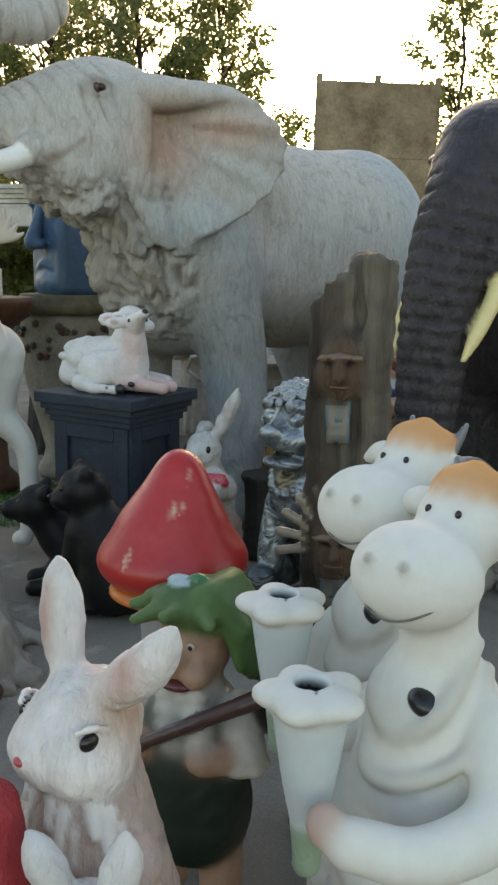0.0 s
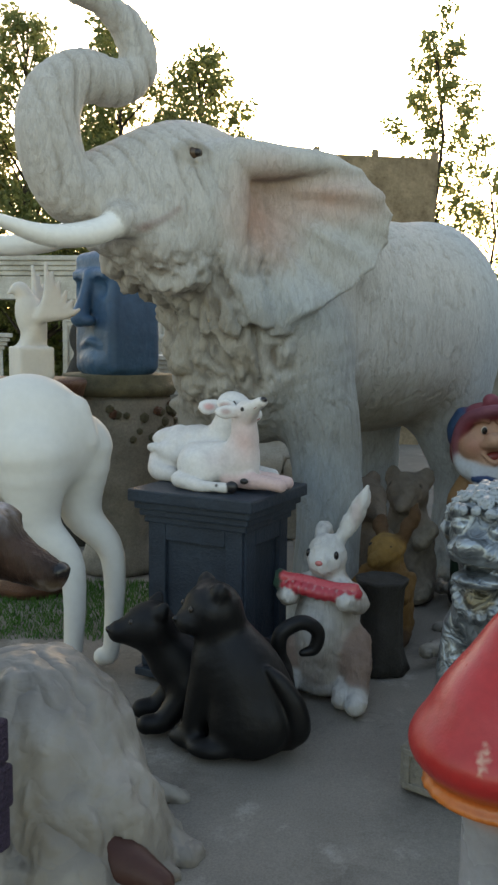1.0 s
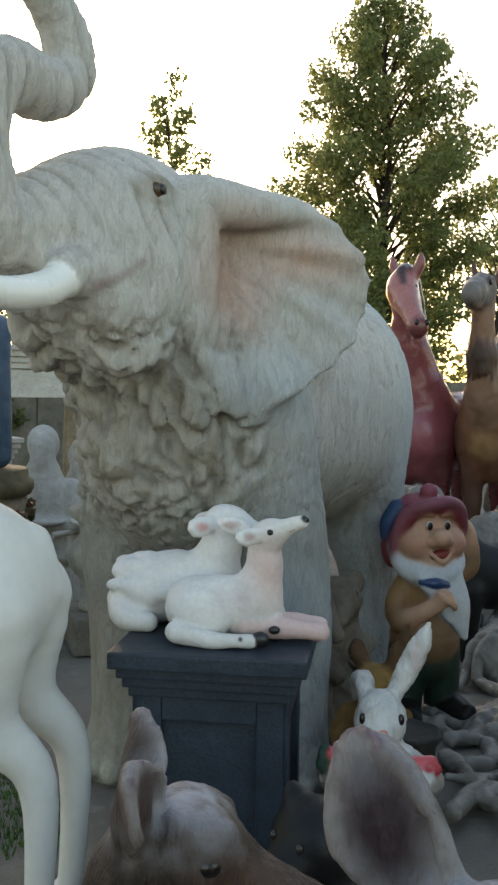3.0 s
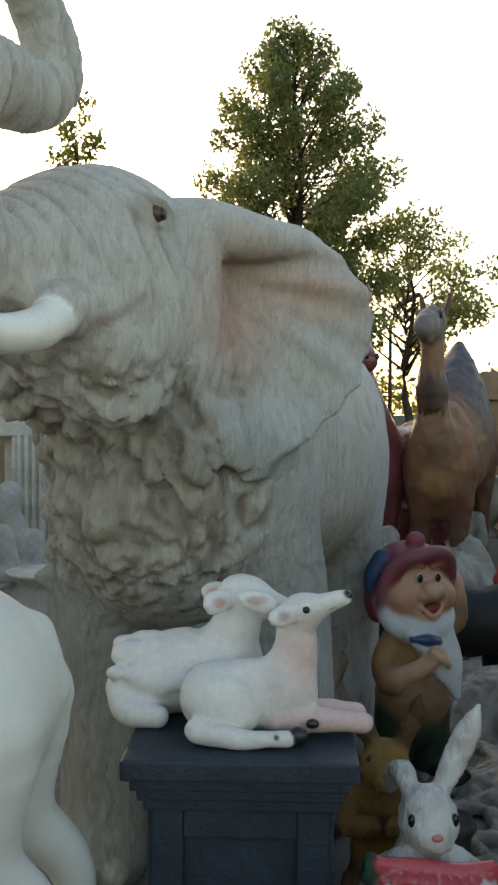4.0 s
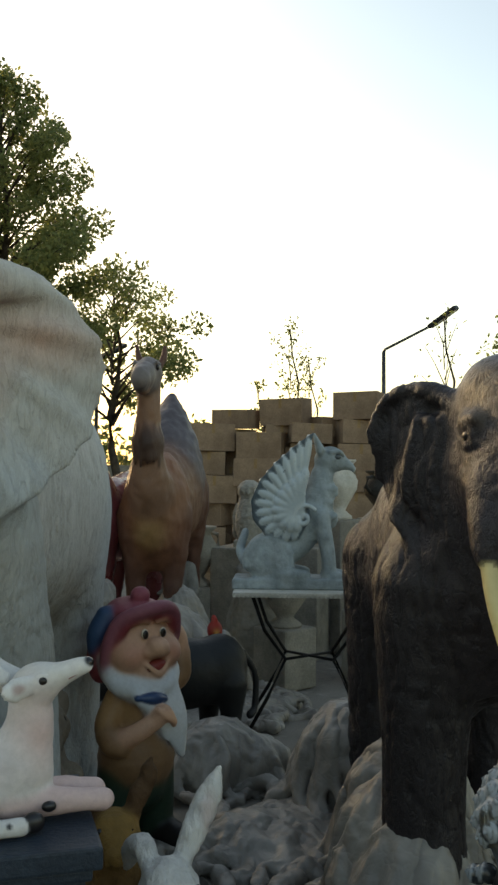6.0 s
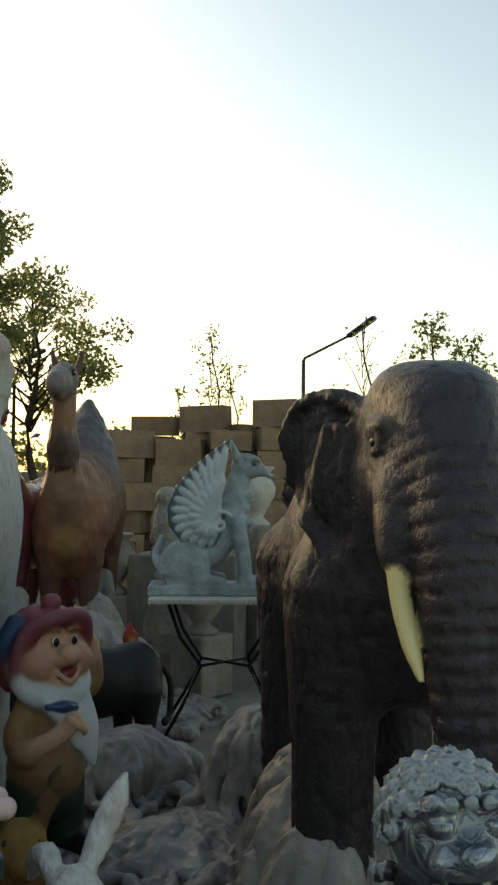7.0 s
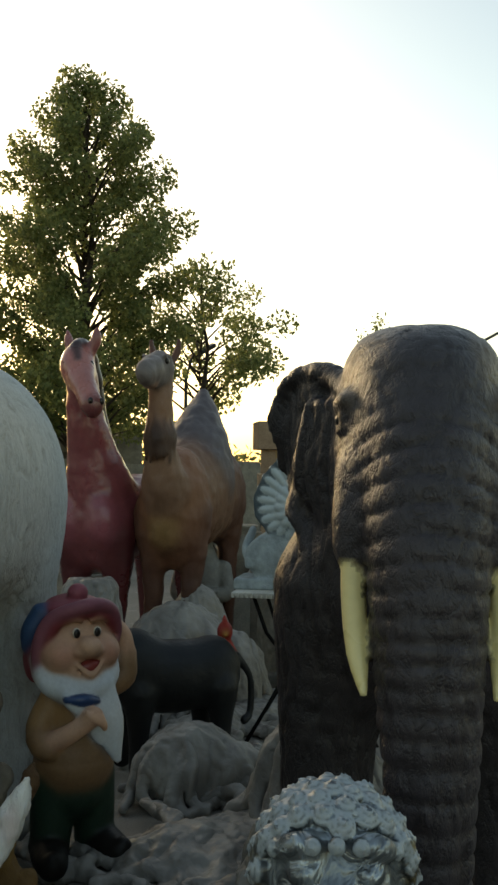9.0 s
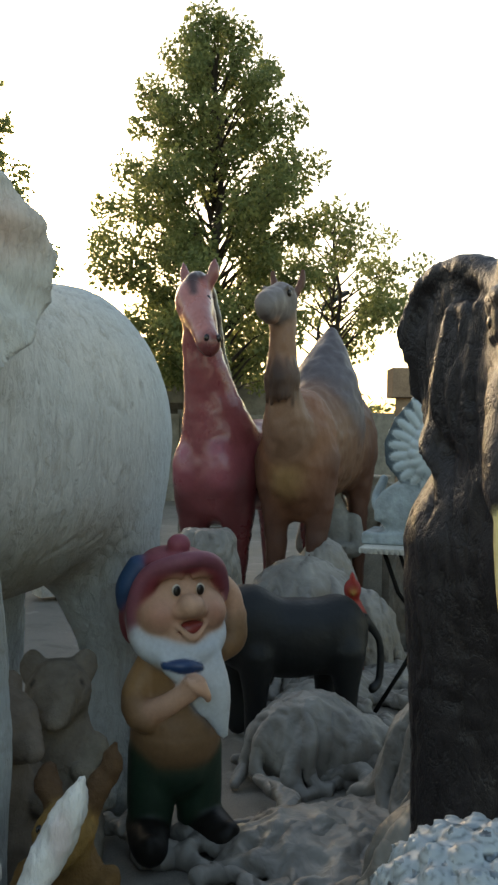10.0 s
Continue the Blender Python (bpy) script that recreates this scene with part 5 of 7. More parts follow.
def elf():
    s = Clay(0.0075, 0.025)
    skin, green, wt = "a88570", "47613a", "bdb8ae"
    s.ell((0, 0, 0.60), (0.075, 0.075, 0.085), skin)
    s.ell((0.075, 0, 0.60), (0.035, 0.026, 0.024), skin, k=0.012)
    s.ell((0.06, 0.035, 0.565), (0.035, 0.03, 0.025), skin, both=True)
    s.ell((0.078, 0, 0.545), (0.02, 0.035, 0.012), "5a2a26", k=0.004)
    s.ell((0.07, 0.03, 0.628), (0.006, 0.009, 0.008), "b8a898", k=0.003, both=True)
    s.ell((0.0745, 0.03, 0.627), (0.004, 0.006, 0.006), "140c08", k=0.001, both=True)
    s.ell((-0.03, 0, 0.685), (0.1, 0.115, 0.035), green, rot=(0, -18, 0))
    s.ell((-0.02, 0.01, 0.68), (0.09, 0.085, 0.06), green)
    for i in range(5):
        s.chain([(0.04 - 0.03 * i, 0.05, 0.72, 0.03), (0.02 - 0.03 * i, 0.10, 0.66 - 0.01 * i, 0.026), (0.02 - 0.025 * i, 0.115, 0.58 - 0.015 * i, 0.012)], "4d6a3c", k=0.02, steps=3)
    for i in range(9):
        a = i * 0.7
        s.chain([(0.07 * math.cos(a), 0.07 * math.sin(a), 0.69, 0.02), (0.125 * math.cos(a), 0.13 * math.sin(a), 0.685 - 0.012 * (i % 3) + 0.02 * math.cos(a), 0.012)], "5a7346", k=0.02, steps=2)
    s.ell((0.02, -0.02, 0.74), (0.02, 0.03, 0.015), "9db0b5", k=0.006)
    s.ell((0.02, 0.02, 0.75), (0.012, 0.02, 0.015), "2f6a44", k=0.006)
    s.chain([(0, 0, 0.52, 0.06), (0, 0, 0.42, 0.1)], wt, k=0.02)
    s.chain([(0, 0, 0.42, 0.11), (0, 0, 0.24, 0.125)], "1d2a20", k=0.015)
    for sd in (1, -1):
        s.chain([(0, 0.10 * sd, 0.48, 0.04), (0.03, 0.13 * sd, 0.40, 0.046)], wt, k=0.015)
        for t in range(6):
            s.ell((0.03 + 0.035 * math.cos(t), (0.13 + 0.035 * math.sin(t)) * sd, 0.385), (0.02, 0.02, 0.014), wt, k=0.01)
        s.chain([(0.03, 0.13 * sd, 0.40, 0.035), (0.10, 0.07 * sd, 0.41, 0.032)], skin, k=0.01)
        s.chain([(0, 0.06 * sd, 0.24, 0.05), (0, 0.065 * sd, 0.06, 0.045)], skin, k=0.015)
        s.ell((0.04, 0.07 * sd, 0.035), (0.09, 0.045, 0.035), "241a14", k=0.01)
        for t in range(4):
            s.ell((0.06 + 0.01 * t, 0.03 * sd + 0.01 * t, 0.52 - 0.03 * t), (0.025, 0.03, 0.02), wt, k=0.01)
    s.chain([(0.12, -0.16, 0.36, 0.012), (0.12, 0, 0.46, 0.014), (0.05, 0.17, 0.54, 0.02)], "4a3530", k=0.006)
    s.ell((0.0, 0.18, 0.50), (0.03, 0.05, 0.06), "1b1718", k=0.01)
    statue(s, "elf_statue", M_PAINT, pose(0.115, 1.60, 0.03, 0, 0, -110), "garden elf statue in a green leaf hat carrying a stick", "statue", rough=((25, 0.006),))


def cow(m):
    s = Clay(0.0072, 0.03)
    w, l = "d4d2ca", "bdbab0"
    s.ell((0.062, 0, 0.928), (0.085, 0.102, 0.078), w, rot=(0, 10, 0))
    s.ell((-0.07, 0, 0.98), (0.078, 0.078, 0.07), w, k=0.045)
    s.ell((-0.09, 0.0, 1.035), (0.055, 0.062, 0.028), "c0824a", k=0.012)
    for i in range(7):
        a = -1.5 + 0.5 * i
        s.chain([(-0.09, 0, 1.055, 0.016), (-0.085 + 0.035 * math.cos(a), 0.04 * math.sin(a), 1.05, 0.014), (-0.085 + 0.055 * math.cos(a), 0.06 * math.sin(a), 1.035, 0.008)], "c98f52", k=0.012, steps=3)
    s.ell((0.125, 0.03, 0.96), (0.018, 0.018, 0.016), w, both=True, k=0.01)
    s.spot((0.142, 0.03, 0.965), (0.012, 0.009, 0.008), "a7a49a", 0.4, both=True)
    s.ell((-0.002, 0.026, 1.012), (0.006, 0.005, 0.007), "1d1a18", k=0.001, both=True)
    s.line([(0.115, -0.06, 0.90), (0.141, 0.01, 0.882), (0.113, 0.075, 0.912)], 0.0022, "6c675e", 70)
    s.chain([(-0.09, 0.06, 0.99, 0.02), (-0.105, 0.105, 0.99, 0.026), (-0.11, 0.145, 0.975, 0.012)], w, both=True, k=0.012)
    s.spot((-0.10, 0.115, 0.98), (0.05, 0.045, 0.045), "2a2829", 0.3)
    s.chain([(-0.12, 0.045, 1.02, 0.013), (-0.135, 0.062, 1.065, 0.007)], "6f7377", both=True, k=0.006)
    s.chain([(0.0, 0, 0.9, 0.06), (-0.01, 0, 0.78, 0.062), (-0.01, 0, 0.70, 0.09)], w, k=0.04)
    s.chain([(-0.01, 0, 0.68, 0.105), (0.0, 0, 0.52, 0.135), (0.0, 0, 0.36, 0.15), (0.0, 0, 0.2, 0.14), (0.0, 0, 0.03, 0.13)], w, k=0.03)
    s.chain([(-0.03, -0.055, 0.80, 0.012), (0.07, -0.06, 0.73, 0.014), (0.09, 0.0, 0.685, 0.014), (0.07, 0.06, 0.735, 0.014), (-0.03, 0.055, 0.81, 0.012)], l, k=0.012)
    s.chain([(-0.04, -0.07, 0.75, 0.012), (0.10, -0.05, 0.64, 0.014), (0.115, 0.02, 0.625, 0.014), (0.06, 0.1, 0.68, 0.013), (-0.04, 0.07, 0.77, 0.012)], l, k=0.012)
    s.ell((0.062, 0.03, 0.738), (0.03, 0.03, 0.02), "1c1b1c", rot=(-25, 0, 0), k=0.003)
    for z in (0.46, 0.34, 0.22):
        s.chain([(0.05, -0.15, z, 0.008), (0.155, 0, z - 0.02, 0.009), (0.05, 0.15, z, 0.008)], l, k=0.02)
    s.chain([(0.0, 0.11, 0.70, 0.045), (0.08, 0.165, 0.62, 0.045), (0.19, 0.12, 0.59, 0.040), (0.255, 0.045, 0.605, 0.036)], w, k=0.015)
    s.chain([(0.0, -0.11, 0.66, 0.04), (0.05, -0.15, 0.57, 0.038), (0.13, -0.12, 0.52, 0.034)], w, k=0.02)
    s.ell((0.268, 0.012, 0.622), (0.026, 0.03, 0.034), "b59c90", k=0.01)
    # the flower vase with a scalloped mouth
    vx, vy = 0.214, -0.066
    s.chain([(vx, vy, 0.56, 0.024), (vx, vy, 0.64, 0.04), (vx, vy, 0.74, 0.055)], "bfc7c8", k=0.01)
    s.ell((vx, vy, 0.765), (0.066, 0.066, 0.022), w, k=0.012)
    for i in range(5):
        a = i * 1.257 + 0.4
        s.ell((vx + 0.056 * math.cos(a), vy + 0.056 * math.sin(a), 0.768), (0.03, 0.03, 0.017), w, k=0.014)
    s.ell((vx, vy, 0.785), (0.024, 0.026, 0.03), "0c0c0c", k=0.004, cut=True)
    # shade down the hole, put on as near-black colour
    s.spot((vx, vy, 0.765), (0.028, 0.034, 0.02), "141414", 0.2)
    s.chain([(vx, vy, 0.50, 0.022), (vx, vy, 0.56, 0.025)], "8fa48c", k=0.008)
    return s


mushroom()
bunny()
coated_rabbit()
elf()
COW = cow(None)
first = statue(COW, "cow_statue", M_MATTE, pose(0.555, 1.27, -0.055, 0, 0, -130), "white cartoon cow statue holding a scalloped flower vase", "statue", "cow statues", size=1.06)
copy_thing(first, pose(0.50, 1.56, -0.01, 0, 0, -132) @ Matrix.Scale(0.98, 4))


def totem():
    s = Clay(0.009, 0.03)
    wd, dk, sk = "6f685d", "463f37", "6b5848"
    for i in range(7):
        y = -0.062 + 0.02 * i
        h = (1.33, 1.36, 1.38, 1.41, 1.42, 1.42, 1.41)[i]
        s.box((-0.02 + 0.014 * ((i * 3) % 4 - 1), y, h / 2), (0.05, 0.019, h / 2), (wd, "5a5248", "7b7366")[i % 3], rot=(0.6 * ((i * 5) % 3 - 1), 0, 0), edge=0.004, k=0.012)
    s.chain([(0.0, -0.08, 1.3, 0.025), (0.02, -0.085, 0.9, 0.02), (0.01, -0.09, 0.4, 0.03), (0.0, -0.09, 0.02, 0.04)], dk, k=0.03)
    for z, war in ((1.17, False), (0.76, True)):
        s.ell((0.04, -0.025, z), (0.055, 0.05, 0.075), sk)
        s.chain([(0.09, -0.025, z + 0.03, 0.009), (0.108, -0.025, z - 0.01, 0.014)], sk, k=0.01)
        s.ell((0.085, -0.025, z - 0.035), (0.012, 0.022, 0.006), "5a3c30", k=0.004)
        s.chain([(0.085, -0.07, z + 0.028, 0.008), (0.093, -0.025, z + 0.033, 0.007), (0.085, 0.02, z + 0.028, 0.008)], sk, k=0.008)
        s.spot((0.09, -0.045, z + 0.017), (0.02, 0.012, 0.006), "1d1512", 0.4)
        s.spot((0.09, -0.005, z + 0.017), (0.02, 0.012, 0.006), "1d1512", 0.4)
        for i in range(11 if war else 5):
            if war:
                a = radians(-100 + 20 * i)
                s.chain([(0.03, -0.025 + 0.05 * math.sin(a), z + 0.05 * math.cos(a), 0.012), (0.03, -0.025 + 0.14 * math.sin(a), z + 0.14 * math.cos(a), 0.012)], "857c6c", k=0.006, steps=2)
            else:
                s.chain([(0.03, -0.06 + 0.02 * i, z + 0.07, 0.02), (0.02, -0.08 + 0.028 * i, z - 0.05, 0.016)], "30292a", k=0.01, steps=2)
        for i in range(5):
            s.chain([(0.06, -0.05 + 0.012 * i, z - 0.075, 0.006), (0.07, -0.05 + 0.012 * i, z - 0.16, 0.006)], "6a5a4a" if i % 2 else "4f6266", k=0.004, steps=2)
    statue(s, "totem_post", M_WOOD_PAINT, pose(0.435, 1.93, 0, 0, 0, -97), "weathered carved wooden totem post with two faces", "statue", rough=((14, 0.02),))


M_WOOD_PAINT = painted("carved_wood", 0.8, 0.2, 18, 0.6, "3a332b", (2.2, 2.2, 0.16), 0.9)
totem()


# ---- kittens ----
def seated_kitten():
    """A plump black seated animal, facing +x, its head turned to its right, tail laid along its side."""
    s = Clay(0.0075, 0.04)
    c = "0f0f10"
    s.chain([(-0.09, 0, 0.13, 0.155), (-0.03, 0, 0.25, 0.15), (0.03, 0, 0.36, 0.115), (0.05, 0, 0.43, 0.085)], c)
    s.ell((-0.07, 0.10, 0.11), (0.13, 0.06, 0.11), c, both=True)
    s.chain([(0.08, 0.06, 0.32, 0.055), (0.12, 0.065, 0.14, 0.045), (0.13, 0.065, 0.04, 0.045)], c, both=True)
    s.ell((0.165, 0.065, 0.032), (0.06, 0.04, 0.032), c, both=True)
    s.ell((0.05, 0.135, 0.03), (0.08, 0.042, 0.032), c, both=True)
    h = np.array((0.075, 0.02, 0.495))
    f, l = unit((0.8, 0.6, -0.05)), unit((-0.6, 0.8, 0))
    s.ell(h, (0.105, 0.112, 0.10), c, rot=(0, 0, 37))
    s.ell(h + f * 0.085 + np.array((0, 0, -0.03)), (0.055, 0.065, 0.045), c, rot=(0, 0, 37), k=0.025)
    s.ell(h + f * 0.138 + np.array((0, 0, -0.012)), (0.012, 0.016, 0.010), "0a0a0a", k=0.005)
    for sd in (1, -1):
        e = h + l * 0.07 * sd + np.array((0, 0, 0.075))
        s.chain([(*e, 0.036), (*(e + l * 0.012 * sd + np.array((0, 0, 0.018))), 0.022), (*(e + l * 0.016 * sd + np.array((0, 0, 0.034))), 0.008)], c, k=0.02)
        s.ell(h + f * 0.095 + l * 0.045 * sd + np.array((0, 0, 0.025)), (0.010, 0.010, 0.012), "2a241f", k=0.002)
    s.chain([(-0.20, 0.0, 0.05, 0.045), (-0.25, 0.05, 0.11, 0.042), (-0.24, 0.07, 0.20, 0.036), (-0.19, 0.08, 0.28, 0.028), (-0.15, 0.08, 0.32, 0.015)], c, k=0.015)
    return s


def crouching_kitten():
    """Its fellow, crouched behind, head raised, tail curled up at the rump."""
    s = Clay(0.0075, 0.04)
    c = "0f0f10"
    s.chain([(-0.16, 0, 0.17, 0.14), (0.0, 0, 0.17, 0.13), (0.12, 0, 0.22, 0.11), (0.19, 0, 0.30, 0.085)], c)
    s.ell((-0.17, 0.09, 0.13), (0.12, 0.06, 0.12), c, both=True)
    h = np.array((0.245, 0.0, 0.385))
    s.ell(h, (0.095, 0.095, 0.09), c)
    s.chain([(0.29, 0.0, 0.37, 0.06), (0.36, 0.0, 0.37, 0.042)], c, k=0.03)
    s.ell((0.40, 0, 0.382), (0.012, 0.016, 0.012), "0a0a0a", k=0.005)
    for sd in (1, -1):
        s.chain([(0.215, 0.065 * sd, 0.45, 0.03), (0.205, 0.07 * sd, 0.47, 0.02), (0.20, 0.075 * sd, 0.485, 0.008)], c, k=0.02)
        s.ell((0.32, 0.045 * sd, 0.415), (0.010, 0.010, 0.012), "2a241f", k=0.002)
        s.chain([(0.12, 0.07 * sd, 0.16, 0.05), (0.20, 0.075 * sd, 0.05, 0.042), (0.27, 0.075 * sd, 0.035, 0.036)], c)
    s.chain([(-0.27, 0.02, 0.16, 0.035), (-0.23, 0.07, 0.27, 0.031), (-0.24, 0.08, 0.35, 0.030), (-0.32, 0.08, 0.385, 0.029), (-0.38, 0.08, 0.345, 0.027), (-0.37, 0.08, 0.28, 0.024), (-0.32, 0.08, 0.265, 0.014)], c, k=0.012)
    return s


statue(seated_kitten(), "kitten_statue", M_BLACK, pose(-0.505, 3.40, 0, 0, 0, 165), "black painted seated kitten statue turning its head", "statue", "kitten statues", size=0.98)
statue(crouching_kitten(), "kitten_statue", M_BLACK, pose(-0.585, 3.60, 0, 0, 0, -165), "black painted crouching kitten statue with a curled tail", "statue", "kitten statues", size=0.98)


# ---- deer ----
def deer(coat, belly, ear_in, res=0.011, turn=0.0, big=1.0):
    """A standing doe facing +x, her back about 0.9 high, head at 1.2."""
    s = Clay(res, 0.05)
    s.ell((-0.05, 0, 0.72), (0.42, 0.15, 0.18), coat, k=0.06)
    s.ell((-0.34, 0, 0.74), (0.2, 0.16, 0.2), coat, k=0.06)
    s.ell((0.24, 0, 0.72), (0.18, 0.145, 0.2), coat, k=0.06)
    s.chain([(0.30, 0, 0.76, 0.14), (0.42, 0, 0.92, 0.09), (0.48, 0, 1.08, 0.07)], coat)
    tc, ts = math.cos(radians(turn)), math.sin(radians(turn))

    def hd(x, y, z, *more):
        x, y, z = 0.49 + (x - 0.49) * big, y * big, 1.08 + (z - 1.08) * big
        return (0.49 + (x - 0.49) * tc - y * ts, (x - 0.49) * ts + y * tc, z, *(r * big for r in more))

    def sz(*r):
        return tuple(v * big for v in r)
    pale = ear_in and "a39c9a"
    s.ell(hd(0.53, 0, 1.125), sz(0.088, 0.078, 0.075), coat, rot=(0, 0, turn))
    s.ell(hd(0.56, 0, 1.165), sz(0.06, 0.058, 0.035), coat, rot=(0, 18, turn), k=0.03)
    s.chain([hd(0.56, 0, 1.115, 0.068), hd(0.65, 0, 1.075, 0.05), hd(0.72, 0, 1.04, 0.042), hd(0.745, 0, 1.03, 0.036)], belly)
    s.chain([hd(0.55, 0, 1.06, 0.05), hd(0.66, 0, 1.03, 0.032), hd(0.73, 0, 1.01, 0.022)], belly, k=0.03)
    s.ell(hd(0.765, 0, 1.045), sz(0.022, 0.03, 0.022), "131112", rot=(0, 0, turn), k=0.008)
    if pale:
        s.spot(hd(0.56, 0, 1.20), sz(0.09, 0.07, 0.05), "a9a8ad", 0.8)
        s.spot(hd(0.735, 0, 1.005), sz(0.04, 0.05, 0.02), "b0aaa6", 0.5)
    for sd in (1, -1):
        s.ell(hd(0.584, 0.062 * sd, 1.138), sz(0.021, 0.017, 0.018), "0c0908", k=0.003)
        s.chain([hd(0.612, 0.058 * sd, 1.148, 0.006), hd(0.588, 0.071 * sd, 1.156, 0.006), hd(0.558, 0.068 * sd, 1.147, 0.005)], belly, k=0.012)
        s.chain([hd(0.612, 0.056 * sd, 1.132, 0.005), hd(0.588, 0.069 * sd, 1.120, 0.005), hd(0.560, 0.067 * sd, 1.128, 0.005)], belly, k=0.012)
        s.ell(hd(0.575, 0.045 * sd, 1.185), sz(0.05, 0.024, 0.018), belly, rot=(0, 15, turn), k=0.02)
    out = [(0.0, -0.022), (0.03, -0.042), (0.08, -0.056), (0.12, -0.05), (0.155, -0.028), (0.172, 0.0), (0.155, 0.028), (0.12, 0.048), (0.08, 0.054), (0.03, 0.040), (0.0, 0.022)]
    for sd in (1, -1):
        at, tip = np.array(hd(0.50, 0.05 * sd, 1.165)), np.array(hd(0.46, 0.05 * sd + 0.42 * sd, 1.165 + 0.85))
        u = unit(tip - at)
        fwd = np.array((tc, ts, 0)) + 0.35 * sd * np.array((-ts, tc, 0))
        v = unit(np.cross(fwd, u))
        w = np.cross(u, v)
        o = np.array(out) * (0.82 if ear_in else 1.0)
        s.sheet(at, u, v, o, 0.006 * big, ear_in or coat, bow=lambda a, b: 11.0 / big * b * b - 0.018, k=0.012)
        rim = [(*(at + u * a + v * b + w * (11.0 / big * b * b - 0.012)), 0.0065) for a, b in o]
        s.chain(rim, pale or coat, k=0.010, steps=3)
        s.chain([(*(at + u * a - w * (0.026 - 0.02 * a / 0.17)), r) for a, r in ((0.0, 0.026), (0.05, 0.028), (0.09, 0.02), (0.12, 0.010))], coat, k=0.02)
        if pale:
            s.spot(at + u * 0.075 + w * 0.02, (0.034, 0.034, 0.052), ear_in, 0.35)
            for i in range(5):
                b = (-0.022 + 0.011 * i) * big
                s.chain([(*(at + u * 0.03 + v * b * 0.5 + w * 0.0), 0.003), (*(at + u * 0.09 * big + v * b + w * (11 * b * b - 0.010)), 0.005), (*(at + u * 0.14 * big + v * b * 0.8 + w * (11 * b * b - 0.010)), 0.002)], "6d5a62", k=0.008, steps=3)
    for x, y in ((0.28, 0.085), (0.33, -0.085)):
        s.chain([(x, y, 0.68, 0.075), (x, y, 0.42, 0.042), (x - 0.01, y, 0.22, 0.026), (x, y, 0.06, 0.024), (x + 0.03, y, 0.025, 0.03)], coat, k=0.03)
    for x, y in ((-0.38, 0.09), (-0.46, -0.09)):
        s.chain([(x, y, 0.70, 0.12), (x - 0.02, y, 0.50, 0.065), (x - 0.12, y, 0.36, 0.040), (x - 0.115, y, 0.06, 0.028), (x - 0.085, y, 0.025, 0.03)], coat, k=0.03)
    s.chain([(-0.50, 0, 0.84, 0.03), (-0.535, 0, 0.74, 0.02)], belly, k=0.03)
    return s


def fur_relief(V):
    """Short combed fur, mottled where the paint has worn."""
    comb = soft_noise(V, (60, 60, 28))
    patch = soft_noise(V + 4, (9, 9, 7), 3)
    speck = soft_noise(V + 8, (70, 70, 50), 1)
    return 0.0022 * comb, np.clip(0.30 + 0.75 * patch + 0.5 * speck, 0, 0.85)


statue(deer("cfcdc6", "cfcdc6", ""), "deer_statue", M_MATTE, pose(-1.84, 4.08, 0.0, 0, 0, 176), "plain white standing deer statue", "statue", "deer statues", size=1.34)
statue(deer("87868e", "6a6064", "35282f", 0.0065, -132, 1.06), "deer_statue", M_FUR, pose(-1.508, 1.935, -0.055, 0, 0, 8), "grey brown painted standing doe statue", "statue", "deer statues", size=1.02, rough=(fur_relief,))
statue(deer("382a23", "4a362c", "4a3a36", 0.008, -18), "deer_statue", M_FUR, pose(-1.63, 2.59, -0.15, 0, 0, 3), "dark brown painted deer statue rising from plastic sheeting", "statue", "deer statues", size=0.95, rough=(fur_relief,))


# ---- sheeting, sign, small stone things ----
def cloth_folds(V):
    """Sharp creases of crumpled sheeting, darker in the hollows."""
    warp = V + 0.07 * np.stack([soft_noise(V + o, (5, 5, 5)) for o in (0, 3, 9)], 1)
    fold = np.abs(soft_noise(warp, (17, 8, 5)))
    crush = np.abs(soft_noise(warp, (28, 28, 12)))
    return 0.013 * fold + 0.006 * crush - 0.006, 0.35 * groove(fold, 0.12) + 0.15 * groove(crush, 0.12)


